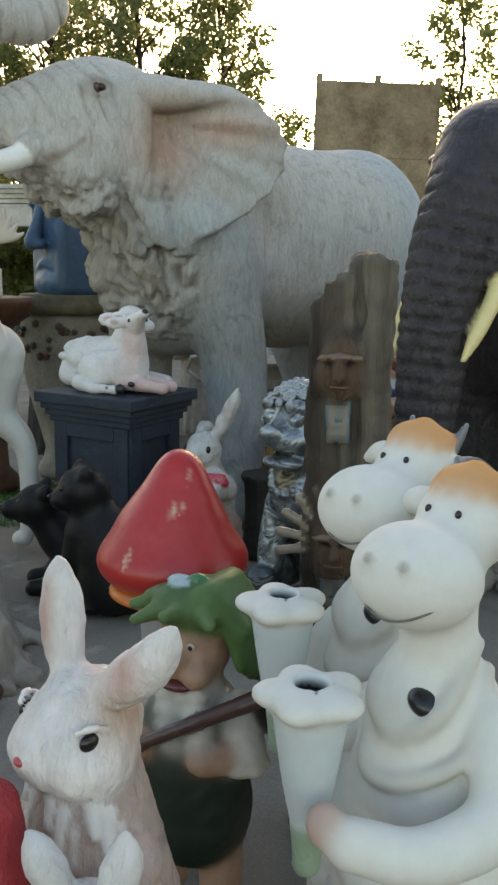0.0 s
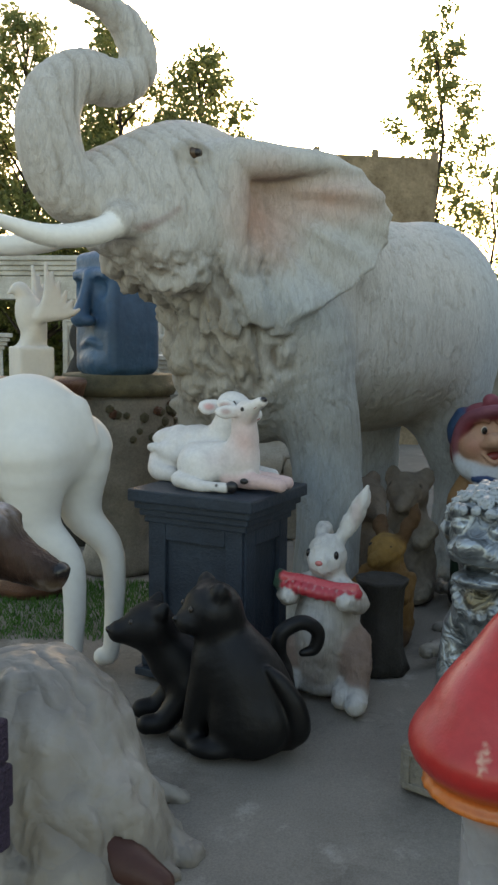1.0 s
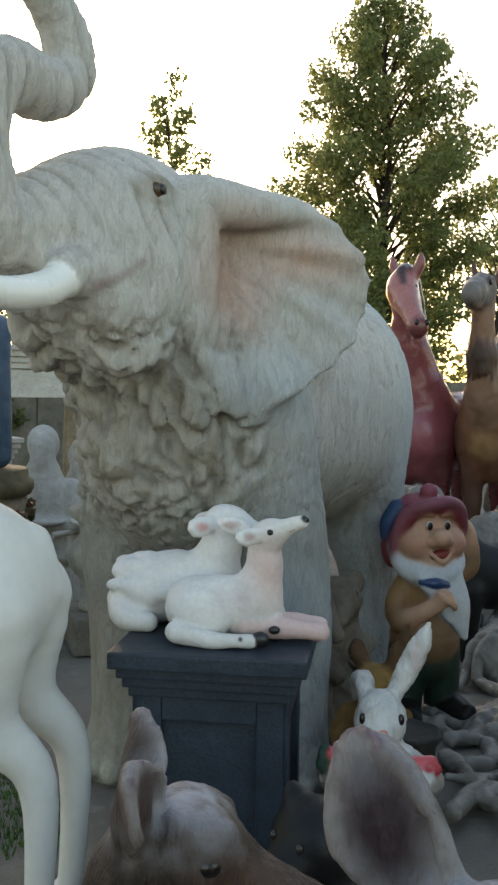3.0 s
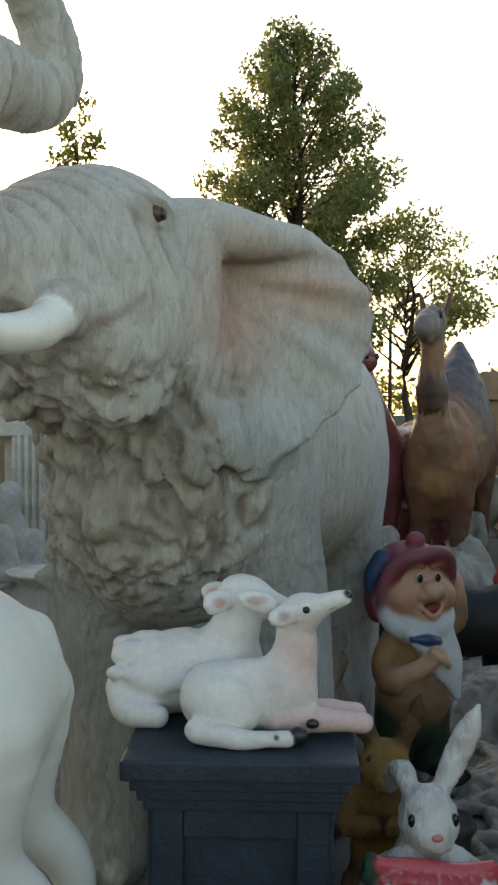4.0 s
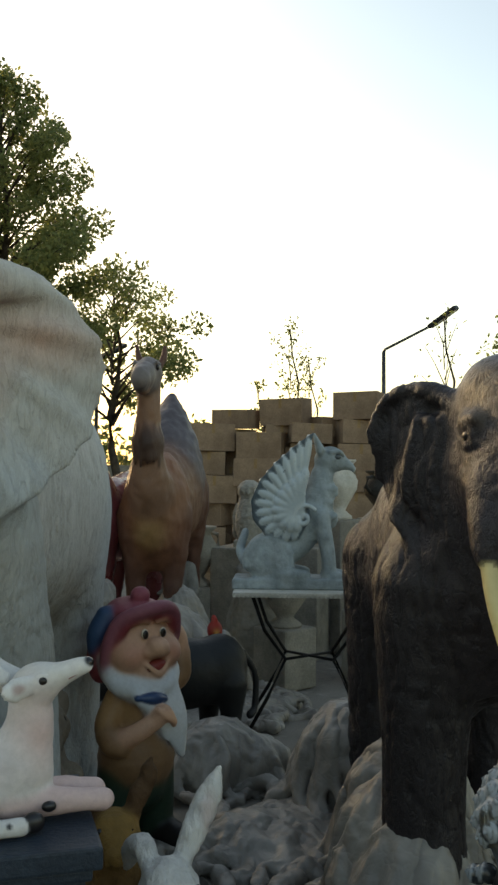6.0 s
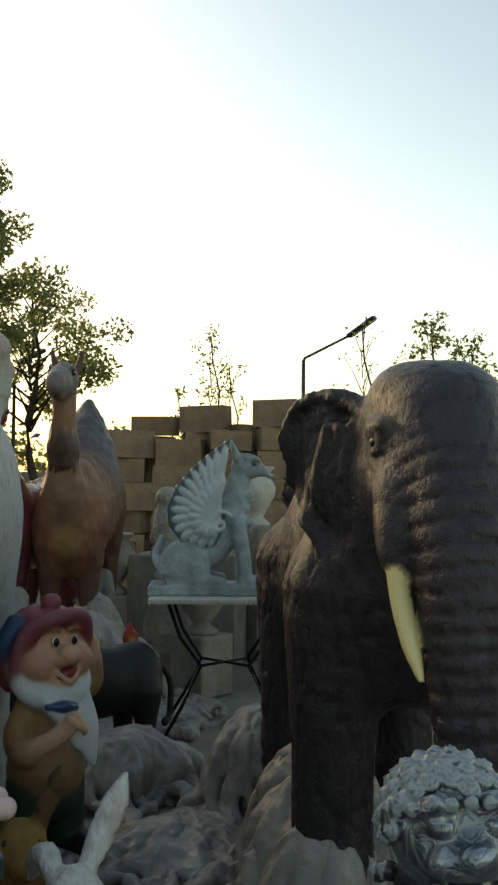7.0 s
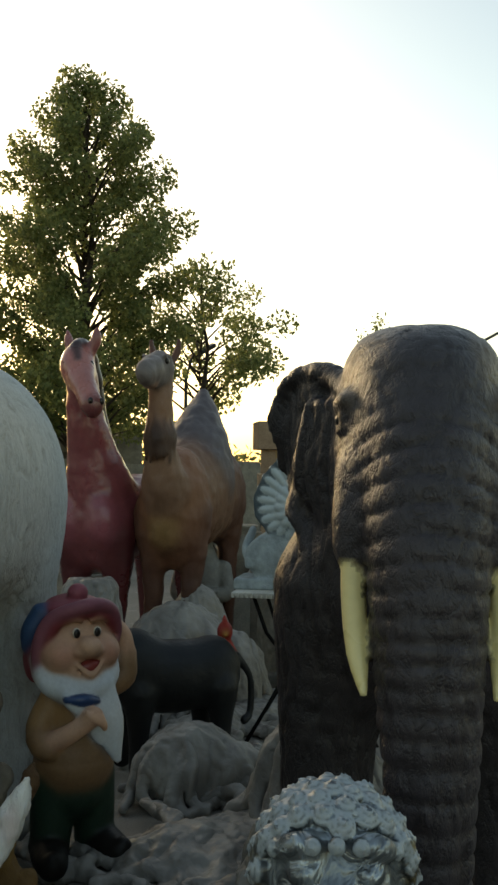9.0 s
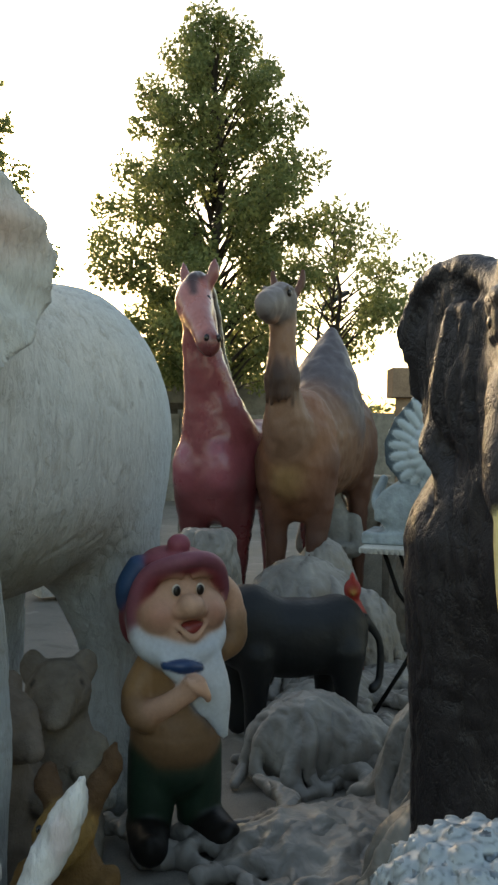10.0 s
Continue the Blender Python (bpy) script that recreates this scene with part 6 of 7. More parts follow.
def drape(name, m, label, lumps, seed, size=1.0, mat=None, res=0.014, category="sheeting", fold=22, amp=0.05, hem=0, spread=0.5):
    """Sheeting thrown over things: lumps with folds running down to a spread hem."""
    s = Clay(res, 0.06)
    rnd = random.Random(seed)
    for x, y, z, rx, ry, rz in lumps:
        s.ell((x, y, z * 0.9), (rx * 0.84, ry * 0.84, rz * 0.9), "98948a")
        for i in range(fold):
            a = 6.28 * (i + rnd.uniform(-0.4, 0.4)) / fold
            w1, w2, q = rnd.uniform(-0.35, 0.35), rnd.uniform(-0.5, 0.5), rnd.uniform(0.95, 1.45)
            b = rnd.uniform(-0.4, 0.4)
            s.chain([(x + rx * 0.35 * math.cos(a + b), y + ry * 0.35 * math.sin(a + b), z * 0.9 + rz * 0.80, 0.014),
                     (x + rx * 0.74 * math.cos(a + w1), y + ry * 0.74 * math.sin(a + w1), z * 0.9 + rz * 0.42, rnd.uniform(0.018, 0.04)),
                     (x + rx * 0.98 * math.cos(a + w1 * 0.5), y + ry * 0.98 * math.sin(a + w1 * 0.5), max(0.05, z * 0.5), rnd.uniform(0.018, 0.045)),
                     (x + rx * q * math.cos(a + w2), y + ry * q * math.sin(a + w2), 0.01, 0.025)], rnd.choice(("aaa69c", "938f85", "7d7970")), k=0.02, steps=3)
    for i in range(hem):
        x0, y0 = rnd.uniform(-1, 1) * spread, rnd.uniform(-1, 1) * spread * 0.6
        a = rnd.uniform(0, 6.28)
        pts = [(x0 + 0.13 * t * math.cos(a + 0.5 * math.sin(t * 1.7 + i)), y0 + 0.13 * t * math.sin(a + 0.5 * math.sin(t * 1.7 + i)), rnd.uniform(0.0, 0.07), rnd.uniform(0.02, 0.045)) for t in range(4)]
        s.chain(pts, rnd.choice(("aaa69c", "8a867c", "6f6b63")), k=0.02, steps=3)
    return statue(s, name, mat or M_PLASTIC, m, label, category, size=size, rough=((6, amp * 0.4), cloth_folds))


drape("plastic_sheet", pose(-1.05, 2.83, -0.02), "dusty translucent plastic sheeting over a lying animal", [(0, 0, 0.2, 0.32, 0.3, 0.42), (0.15, -0.12, 0.1, 0.22, 0.24, 0.26)], 3, fold=44, spread=0.4)
drape("cloth_wrap", pose(1.16, 4.12, 0.0), "pale crumpled cloth wrapped round the statue feet", [(0.0, 0.05, 0.2, 0.28, 0.28, 0.38), (-0.16, -0.12, 0.12, 0.26, 0.22, 0.36), (0.35, 0.3, 0.2, 0.3, 0.3, 0.4), (0.75, 0.95, 0.2, 0.3, 0.3, 0.35)], 4, fold=34, hem=16, spread=0.6)
drape("crumpled_cloth", on_ground(1.45, 5.0), "heap of crumpled grey cloth and plastic on the ground", [(0, 0, 0.02, 0.36, 0.22, 0.1), (-0.25, 0.1, 0.03, 0.25, 0.2, 0.13), (0.3, 0.15, 0.02, 0.3, 0.18, 0.09), (0.55, 0.35, 0.0, 0.3, 0.16, 0.08), (-0.1, -0.28, 0.0, 0.22, 0.15, 0.08)], 5, fold=18, amp=0.06, hem=46, spread=0.7)
drape("plastic_wrap", on_ground(1.70, 5.85), "bundle wrapped in grey plastic lying on the ground", [(0, 0, 0.14, 0.33, 0.24, 0.28), (0.2, -0.1, 0.1, 0.2, 0.2, 0.2)], 6, fold=16)
drape("wrapped_statue", on_ground(2.75, 7.55), "statue wrapped in pale plastic sheeting", [(-0.1, 0, 0.4, 0.5, 0.36, 0.5), (0.3, -0.1, 0.25, 0.3, 0.3, 0.4)], 7, fold=26)
drape("crumpled_cloth", on_ground(2.7, 6.9), "heap of grey cloth on the ground under a table", [(0, 0, 0.02, 0.5, 0.2, 0.14), (0.4, 0.2, 0.0, 0.4, 0.2, 0.12)], 8, fold=14, amp=0.06, hem=24, spread=0.6)
drape("wrapped_urn", on_ground(1.85, 7.35), "urn wrapped in clear plastic", [(0, 0, 0.45, 0.19, 0.19, 0.62), (0, 0, 1.0, 0.2, 0.2, 0.16)], 9, fold=16)
drape("plastic_wrap", on_ground(2.95, 7.75, 0, 0.0), "stone base wrapped in grey plastic", [(0, 0, 0.4, 0.28, 0.28, 0.62)], 10, fold=16)


def hoof():
    s = Clay(0.008, 0.02)
    s.chain([(-0.12, 0, 0.04, 0.045), (0, 0, 0.04, 0.045), (0.10, 0, 0.025, 0.022)], "4a2f28")
    statue(s, "horn", M_BLACK, pose(-0.80, 2.57, 0, 0, 0, -25), "dark brown resin horn lying on the ground", "ornament", size=1.6)


hoof()


def rooster():
    s = Clay(0.012, 0.03)
    s.ell((0, 0, 0.45), (0.1, 0.08, 0.14), "a03a30")
    s.ell((0.03, 0, 0.63), (0.07, 0.055, 0.07), "9a2f28")
    for i in range(4):
        s.ell((-0.04 + 0.035 * i, 0, 0.71 - 0.01 * abs(i - 1.5)), (0.02, 0.015, 0.035), "b23a30", k=0.015)
    s.chain([(0.08, 0, 0.63, 0.022), (0.13, 0, 0.61, 0.005)], "b9863c", k=0.01)
    s.ell((0.06, 0, 0.54), (0.025, 0.02, 0.05), "b23a30", k=0.01)
    s.chain([(0, 0, 0.42, 0.11), (0, 0, 0.15, 0.08), (0, 0, 0.02, 0.1)], "6a3a30", k=0.03)
    statue(s, "rooster_statue", M_PAINT, on_ground(2.78, 7.12, -120), "red painted rooster statue half wrapped in plastic", "statue")


rooster()


def buffalo():
    s = Clay(0.014, 0.06)
    c = "1b1c1d"
    s.ell((0, 0, 0.46), (0.34, 0.17, 0.19), c)
    s.ell((0.22, 0, 0.52), (0.18, 0.16, 0.2), c)
    s.ell((-0.22, 0, 0.47), (0.15, 0.15, 0.19), c)
    s.chain([(0.32, 0, 0.52, 0.12), (0.46, 0, 0.46, 0.085), (0.56, 0, 0.40, 0.065)], c)
    s.chain([(0.42, 0.06, 0.53, 0.03), (0.44, 0.16, 0.56, 0.024), (0.42, 0.2, 0.64, 0.008)], "5a544a", both=True, k=0.02)
    for x, y in ((0.2, 0.1), (0.24, -0.1), (-0.24, 0.1), (-0.2, -0.1)):
        s.chain([(x, y, 0.4, 0.09), (x, y, 0.2, 0.055), (x, y, 0.03, 0.05)], c, k=0.03)
    s.chain([(-0.36, 0, 0.54, 0.025), (-0.44, 0, 0.42, 0.018), (-0.44, 0, 0.24, 0.02), (-0.40, 0.02, 0.2, 0.025)], c, k=0.01)
    statue(s, "buffalo_statue", M_BLACK, on_ground(1.93, 6.42, 165), "black painted standing buffalo statue", "statue", size=1.12)


buffalo()


def sign_board():
    m = pose(-1.0, 1.84, 0, 0, 0, -24)
    p = empty("sign_board", m, "purple painted wooden sign board on a stake", "sign")
    bm = bmesh.new()
    for i in range(3):
        bm_box(bm, (0.008 * (i % 2), 0, 0.60 + 0.078 * i), (0.36, 0.028, 0.075), bevel=0.006)
    part("board", bm, M_PURPLE, p)
    bm = bmesh.new()
    for k, x in enumerate((-0.10, -0.03, 0.04, 0.11)):
        bm_box(bm, (x, -0.016, 0.68), (0.014, 0.006, 0.09))
        bm_box(bm, (x + 0.02, -0.016, 0.72), (0.03, 0.006, 0.012))
    part("writing_bars", bm, M_IRON, p, "dark unreadable lettering bars")
    bm = bmesh.new()
    bm_box(bm, (0, 0.028, 0.38), (0.05, 0.028, 0.76), bevel=0.004)
    part("stake", bm, M_WOOD, p)


M_PURPLE = stone("purple_painted_wood", "4a3c50", "2f2735", 0.7, 8, 0.8)
sign_board()


def stump():
    bm = bmesh.new()
    bm_lathe(bm, [(0.13, 0), (0.115, 0.04), (0.098, 0.1), (0.092, 0.25), (0.098, 0.36), (0.112, 0.385), (0.115, 0.40), (0.108, 0.405), (0.095, 0.398), (0.005, 0.396)], 36, 0.05, 7)
    ob = part("stump_stool", bm, M_DARK_STONE)
    ob.matrix_world = on_ground(0.105, 4.22)
    tagged(ob, "dark cast tree stump stool with a grey top", "garden stool")


stump()


def stone_bear(m, c1, c2, label):
    s = Clay(0.014, 0.05)
    s.chain([(0, 0, 0.1, 0.17), (0, 0, 0.35, 0.15), (0.02, 0, 0.5, 0.1)], c1)
    s.ell((0.05, 0, 0.62), (0.14, 0.12, 0.12), c1)
    s.chain([(0.13, 0, 0.6, 0.08), (0.24, 0, 0.56, 0.035)], c1)
    s.ell((-0.02, 0.1, 0.70), (0.03, 0.045, 0.06), c1, both=True, k=0.04)
    s.ell((0.12, 0.07, 0.66), (0.02, 0.02, 0.02), "2a2622", both=True, k=0.005)
    s.chain([(0.05, 0.14, 0.4, 0.05), (0.15, 0.1, 0.35, 0.045)], c2, both=True, k=0.02)
    s.ell((0.12, 0.1, 0.06), (0.12, 0.07, 0.06), c2, both=True)
    statue(s, "bear_statue", M_ROUGH, m, label, "statue", "bear statues", rough=((10, 0.03),))


M_ROUGH = painted("bare_cast_stone", 0.85, 0.2, 22, 0.5, "4a443c", (1, 1, 1), 0.6)
stone_bear(on_ground(0.42, 5.55, -110), "857b6e", "8f8676", "grey stone seated bear statue, rough and worn")
stone_bear(on_ground(0.10, 5.25, -70), "7c7064", "6c6257", "brown stone seated bear statue, rough and worn")


def squirrel():
    s = Clay(0.01, 0.03)
    c, d = "7a5c36", "5c4530"
    s.chain([(0, 0, 0.08, 0.12), (0, 0, 0.25, 0.115), (0.02, 0, 0.36, 0.08)], c)
    s.ell((0.04, 0, 0.45), (0.1, 0.085, 0.08), "8a6c3c")
    s.chain([(0.1, 0, 0.44, 0.05), (0.17, 0, 0.42, 0.035)], "8a6c3c")
    s.chain([(0.0, 0.05, 0.5, 0.03), (-0.02, 0.1, 0.6, 0.035), (-0.02, 0.12, 0.68, 0.01)], d, k=0.015)
    s.chain([(0.0, -0.05, 0.5, 0.03), (-0.06, -0.09, 0.56, 0.035), (-0.1, -0.1, 0.55, 0.01)], d, k=0.015)
    s.chain([(0.03, 0.11, 0.32, 0.04), (0.12, 0.12, 0.25, 0.036), (0.16, 0.04, 0.27, 0.035)], c, both=True, k=0.015)
    s.ell((0.1, 0.09, 0.04), (0.11, 0.055, 0.045), d, both=True)
    s.ell((0.1, 0.05, 0.48), (0.012, 0.012, 0.012), "120d08", both=True, k=0.003)
    statue(s, "donkey_statue", M_ROUGH, on_ground(0.20, 4.66, -125), "ochre brown seated donkey statue", "statue", rough=((18, 0.02),))


squirrel()


# ---- the blue stone head on its flower pot ----
def stone_head():
    s = Clay(0.012, 0.03)
    c = "40617f"
    s.chain([(0, 0, 0.04, 0.17), (-0.01, 0, 0.35, 0.165), (-0.03, 0, 0.62, 0.15)], c, k=0.03)
    s.box((0, 0, 0.34), (0.17, 0.2, 0.345), c, edge=0.05, k=0.05)
    s.box((0.15, 0, 0.55), (0.05, 0.17, 0.03), c, edge=0.02, k=0.02)
    s.ell((0.20, 0.105, 0.47), (0.055, 0.07, 0.065), c, both=True, cut=True)
    s.chain([(0.185, 0, 0.55, 0.026), (0.215, 0, 0.42, 0.038), (0.25, 0, 0.31, 0.05)], c, k=0.03)
    s.ell((0.22, 0.045, 0.295), (0.04, 0.035, 0.028), c, both=True, k=0.02)
    s.chain([(0.165, -0.10, 0.155, 0.014), (0.19, 0, 0.185, 0.018), (0.165, 0.10, 0.155, 0.014)], c, k=0.02)
    s.ell((0.15, 0, 0.07), (0.05, 0.14, 0.06), c, k=0.04)
    statue(s, "stone_head_statue", M_BLUE, on_ground(-1.36, 6.15, -137, 1.27), "blue painted long-nosed stone head on a flower pot", "statue", size=1.1, rough=((8, 0.008),))
    p = empty("flower_pot", on_ground(-1.36, 6.15), "large grey cast flower pot with modelled leaves and grapes", "pot")
    bm = bmesh.new()
    bm_lathe(bm, [(0.24, 0), (0.26, 0.05), (0.22, 0.12), (0.2, 0.2), (0.25, 0.4), (0.32, 0.65), (0.36, 0.9), (0.345, 1.08), (0.33, 1.14)], 48, 0.012, 12)
    part("body", bm, M_STONE, p)
    bm = bmesh.new()
    bm_lathe(bm, [(0.36, 1.14), (0.375, 1.17), (0.375, 1.2), (0.35, 1.22), (0.345, 1.265), (0.01, 1.268)], 48)
    part("rim", bm, M_OLIVE, p)
    rnd = random.Random(2)
    for i in range(90):
        a, z = rnd.uniform(0, 6.28), rnd.uniform(0.86, 1.1)
        bm = bmesh.new()
        bmesh.ops.create_icosphere(bm, subdivisions=1, radius=rnd.uniform(0.02, 0.035))
        ob = part("grape", bm, M_OLIVE if i % 3 else M_TERRA, p)
        ob.location = (0.36 * math.cos(a), 0.36 * math.sin(a), z)


M_BLUE = painted("blue_paint", 0.45, 0.35, 20, 0.4, "1c2a3c", (1, 1, 1), 0.3)
M_OLIVE = stone("olive_patina", "6f6a52", "4a4636", 0.7, 12, 0.5)
stone_head()


# ---- left background: eagle on its block, columns, monk ----
def eagle():
    t = empty("saucer_planter", on_ground(-1.76, 5.5), "brown round saucer planter on a turned foot", "planter")
    bm = bmesh.new()
    bm_lathe(bm, [(0.2, 0), (0.22, 0.06), (0.14, 0.15), (0.12, 0.5), (0.16, 0.95), (0.2, 1.05)], 36)
    part("foot", bm, M_TERRA, t)
    bm = bmesh.new()
    bm_lathe(bm, [(0.2, 1.05), (0.3, 1.12), (0.32, 1.19), (0.33, 1.21), (0.32, 1.235), (0.01, 1.23)], 40)
    part("saucer", bm, M_TERRA, t)
    s = Clay(0.011, 0.03)
    w = "cbc8bf"
    s.box((0, 0, 0.09), (0.1, 0.12, 0.09), w, edge=0.008)
    s.chain([(-0.03, 0, 0.22, 0.06), (0.0, 0, 0.35, 0.085), (0.03, 0, 0.45, 0.05)], w)
    s.ell((0.06, 0, 0.50), (0.05, 0.04, 0.04), w)
    s.chain([(0.09, 0, 0.50, 0.022), (0.13, 0, 0.47, 0.008)], w, k=0.01)
    for i in range(6):
        s.chain([(-0.02, 0.07, 0.34, 0.03), (-0.06 - 0.02 * i, 0.12 + 0.008 * i, 0.46 - 0.02 * i, 0.024), (-0.05 - 0.035 * i, 0.13 + 0.01 * i, 0.64 - 0.05 * i, 0.01)], w, k=0.012, steps=3, both=True)
    s.chain([(0.0, 0.04, 0.26, 0.035), (0.04, 0.04, 0.18, 0.03)], w, both=True)
    statue(s, "eagle_statue", M_MATTE, on_ground(-1.74, 5.5, -150, 1.235), "white eagle statue with raised wings on a block", "statue")


eagle()


def column(x, y, h, w, yaw=0.0, label="white cast stone pedestal column with carved face"):
    p = empty("stone_column", on_ground(x, y, yaw), label, "column", "stone columns")
    bm = bmesh.new()
    bm_box(bm, (0, 0, 0.05), (w, w, 0.1), bevel=0.01)
    bm_box(bm, (0, 0, 0.125), (w * 0.88, w * 0.88, 0.048), bevel=0.012)
    part("base", bm, M_PALE_STONE, p)
    bm = bmesh.new()
    bm_box(bm, (0, 0, h / 2), (w * 0.68, w * 0.68, h - 0.3), bevel=0.008)
    part("shaft", bm, M_PALE_STONE, p)
    for side in range(4):
        r = pose(0, 0, 0, 0, 0, 90 * side)
        bm = bmesh.new()
        for i in range(int((h - 0.45) / 0.09)):
            bm_box(bm, (0, -w * 0.34 - 0.004, 0.27 + 0.09 * i), (w * 0.3, 0.016, 0.05), r, 0.006)
        part("carving", bm, M_STONE, p)
    bm = bmesh.new()
    for i in range(4):
        bm_box(bm, (0, 0, h - 0.13 + 0.035 * i), (w * (0.74 + 0.085 * i), w * (0.74 + 0.085 * i), 0.0345), bevel=0.006)
    part("capital", bm, M_PALE_STONE, p)


column(-1.35, 8.75, 1.62, 0.46, 8)
column(-1.15, 7.75, 1.42, 0.40, 12)
column(-2.1, 9.3, 1.8, 0.5, -5)
column(-2.9, 8.3, 1.6, 0.5, 20)


def mantel(x, y, yaw, w=1.6, h=2.15):
    p = empty("stone_fireplace", on_ground(x, y, yaw), "white cast stone fireplace surround with fluted posts", "fireplace", "stone fireplaces")
    for sd in (-1, 1):
        bm = bmesh.new()
        bm_box(bm, (sd * (w / 2 - 0.15), 0, h / 2 - 0.1), (0.28, 0.26, h - 0.25), bevel=0.01)
        for i in range(4):
            bm_box(bm, (sd * (w / 2 - 0.15) - 0.09 + 0.06 * i, -0.14, h / 2 - 0.1), (0.035, 0.03, h - 0.5), bevel=0.012)
        part("post", bm, M_PALE_STONE, p)
    bm = bmesh.new()
    bm_box(bm, (0, 0, h - 0.32), (w - 0.02, 0.30, 0.24), bevel=0.01)
    part("lintel", bm, M_PALE_STONE, p)
    bm = bmesh.new()
    for i in range(4):
        bm_box(bm, (0, 0, h - 0.17 + 0.05 * i), (w + 0.05 + 0.06 * i, 0.34 + 0.05 * i, 0.0495), bevel=0.01)
    part("shelf", bm, M_PALE_STONE, p)


mantel(-0.75, 9.6, 4)
mantel(-3.2, 10.2, -8, 1.9, 2.4)
mantel(1.15, 11.2, 6, 1.9, 2.1)


def monk(m, size, label, c="b3b1aa"):
    s = Clay(0.014, 0.04)
    s.chain([(0, 0, 0.04, 0.2), (0, 0, 0.4, 0.16), (0, 0, 0.75, 0.17), (0, 0, 0.95, 0.11)], c)
    s.ell((0.02, 0, 1.1), (0.09, 0.08, 0.11), c)
    s.ell((-0.03, 0, 1.13), (0.1, 0.1, 0.12), c, k=0.02)
    s.ell((0.07, 0, 1.02), (0.05, 0.06, 0.08), c, k=0.02)
    s.chain([(0, 0.17, 0.85, 0.07), (0.08, 0.2, 0.65, 0.065), (0.2, 0.08, 0.66, 0.05)], c, both=True, k=0.02)
    for i in range(9):
        a = -1.4 + 0.35 * i
        s.chain([(0.13 * math.cos(a), 0.14 * math.sin(a), 0.7, 0.015), (0.19 * math.cos(a), 0.19 * math.sin(a), 0.05, 0.03)], c, k=0.02, steps=3)
    s.ell((0.22, 0, 0.68), (0.12, 0.15, 0.03), c, k=0.015)
    statue(s, "monk_statue", M_ROUGH_PALE, m, label, "statue", "robed statues", size=size)


M_ROUGH_PALE = painted("pale_stone_paint", 0.85, 0.2, 24, 0.35, "6a655c", (1, 1, 1), 0.4)
monk(on_ground(-0.72, 8.35, -100), 1.2, "white robed monk statue holding a bowl")
monk(on_ground(-1.75, 7.2, -70), 1.35, "dark bronze robed statue among columns", "3a3936")
monk(on_ground(-0.35, 9.0, -110), 1.1, "white robed statue beside a fireplace surround")


def lawn():
    bm = bmesh.new()
    rnd = random.Random(8)
    for i in range(9000):
        x, y = rnd.uniform(-2.6, -1.0), rnd.uniform(4.55, 5.8)
        z = ground_z(x, y) - 0.012
        a, h = rnd.uniform(0, 6.28), rnd.uniform(0.02, 0.045)
        dx, dy = 0.004 * math.cos(a), 0.004 * math.sin(a)
        lean = rnd.uniform(-0.015, 0.015)
        bm.faces.new([bm.verts.new(v) for v in ((x - dx, y - dy, z), (x + dx, y + dy, z), (x + lean, y + lean, z + h))])
    ob = part("lawn", bm, M_GRASS)
    tagged(ob, "small patch of short green artificial grass", "grass", kind="stuff")


def grass_material():
    m = Mat("grass", 0.7, 0, 0.2)
    return m.done(m.mix(m.noise(6, 4, lo=0.3, hi=0.7), (0.04, 0.12, 0.02), (0.08, 0.16, 0.03)))


M_GRASS = grass_material()
lawn()


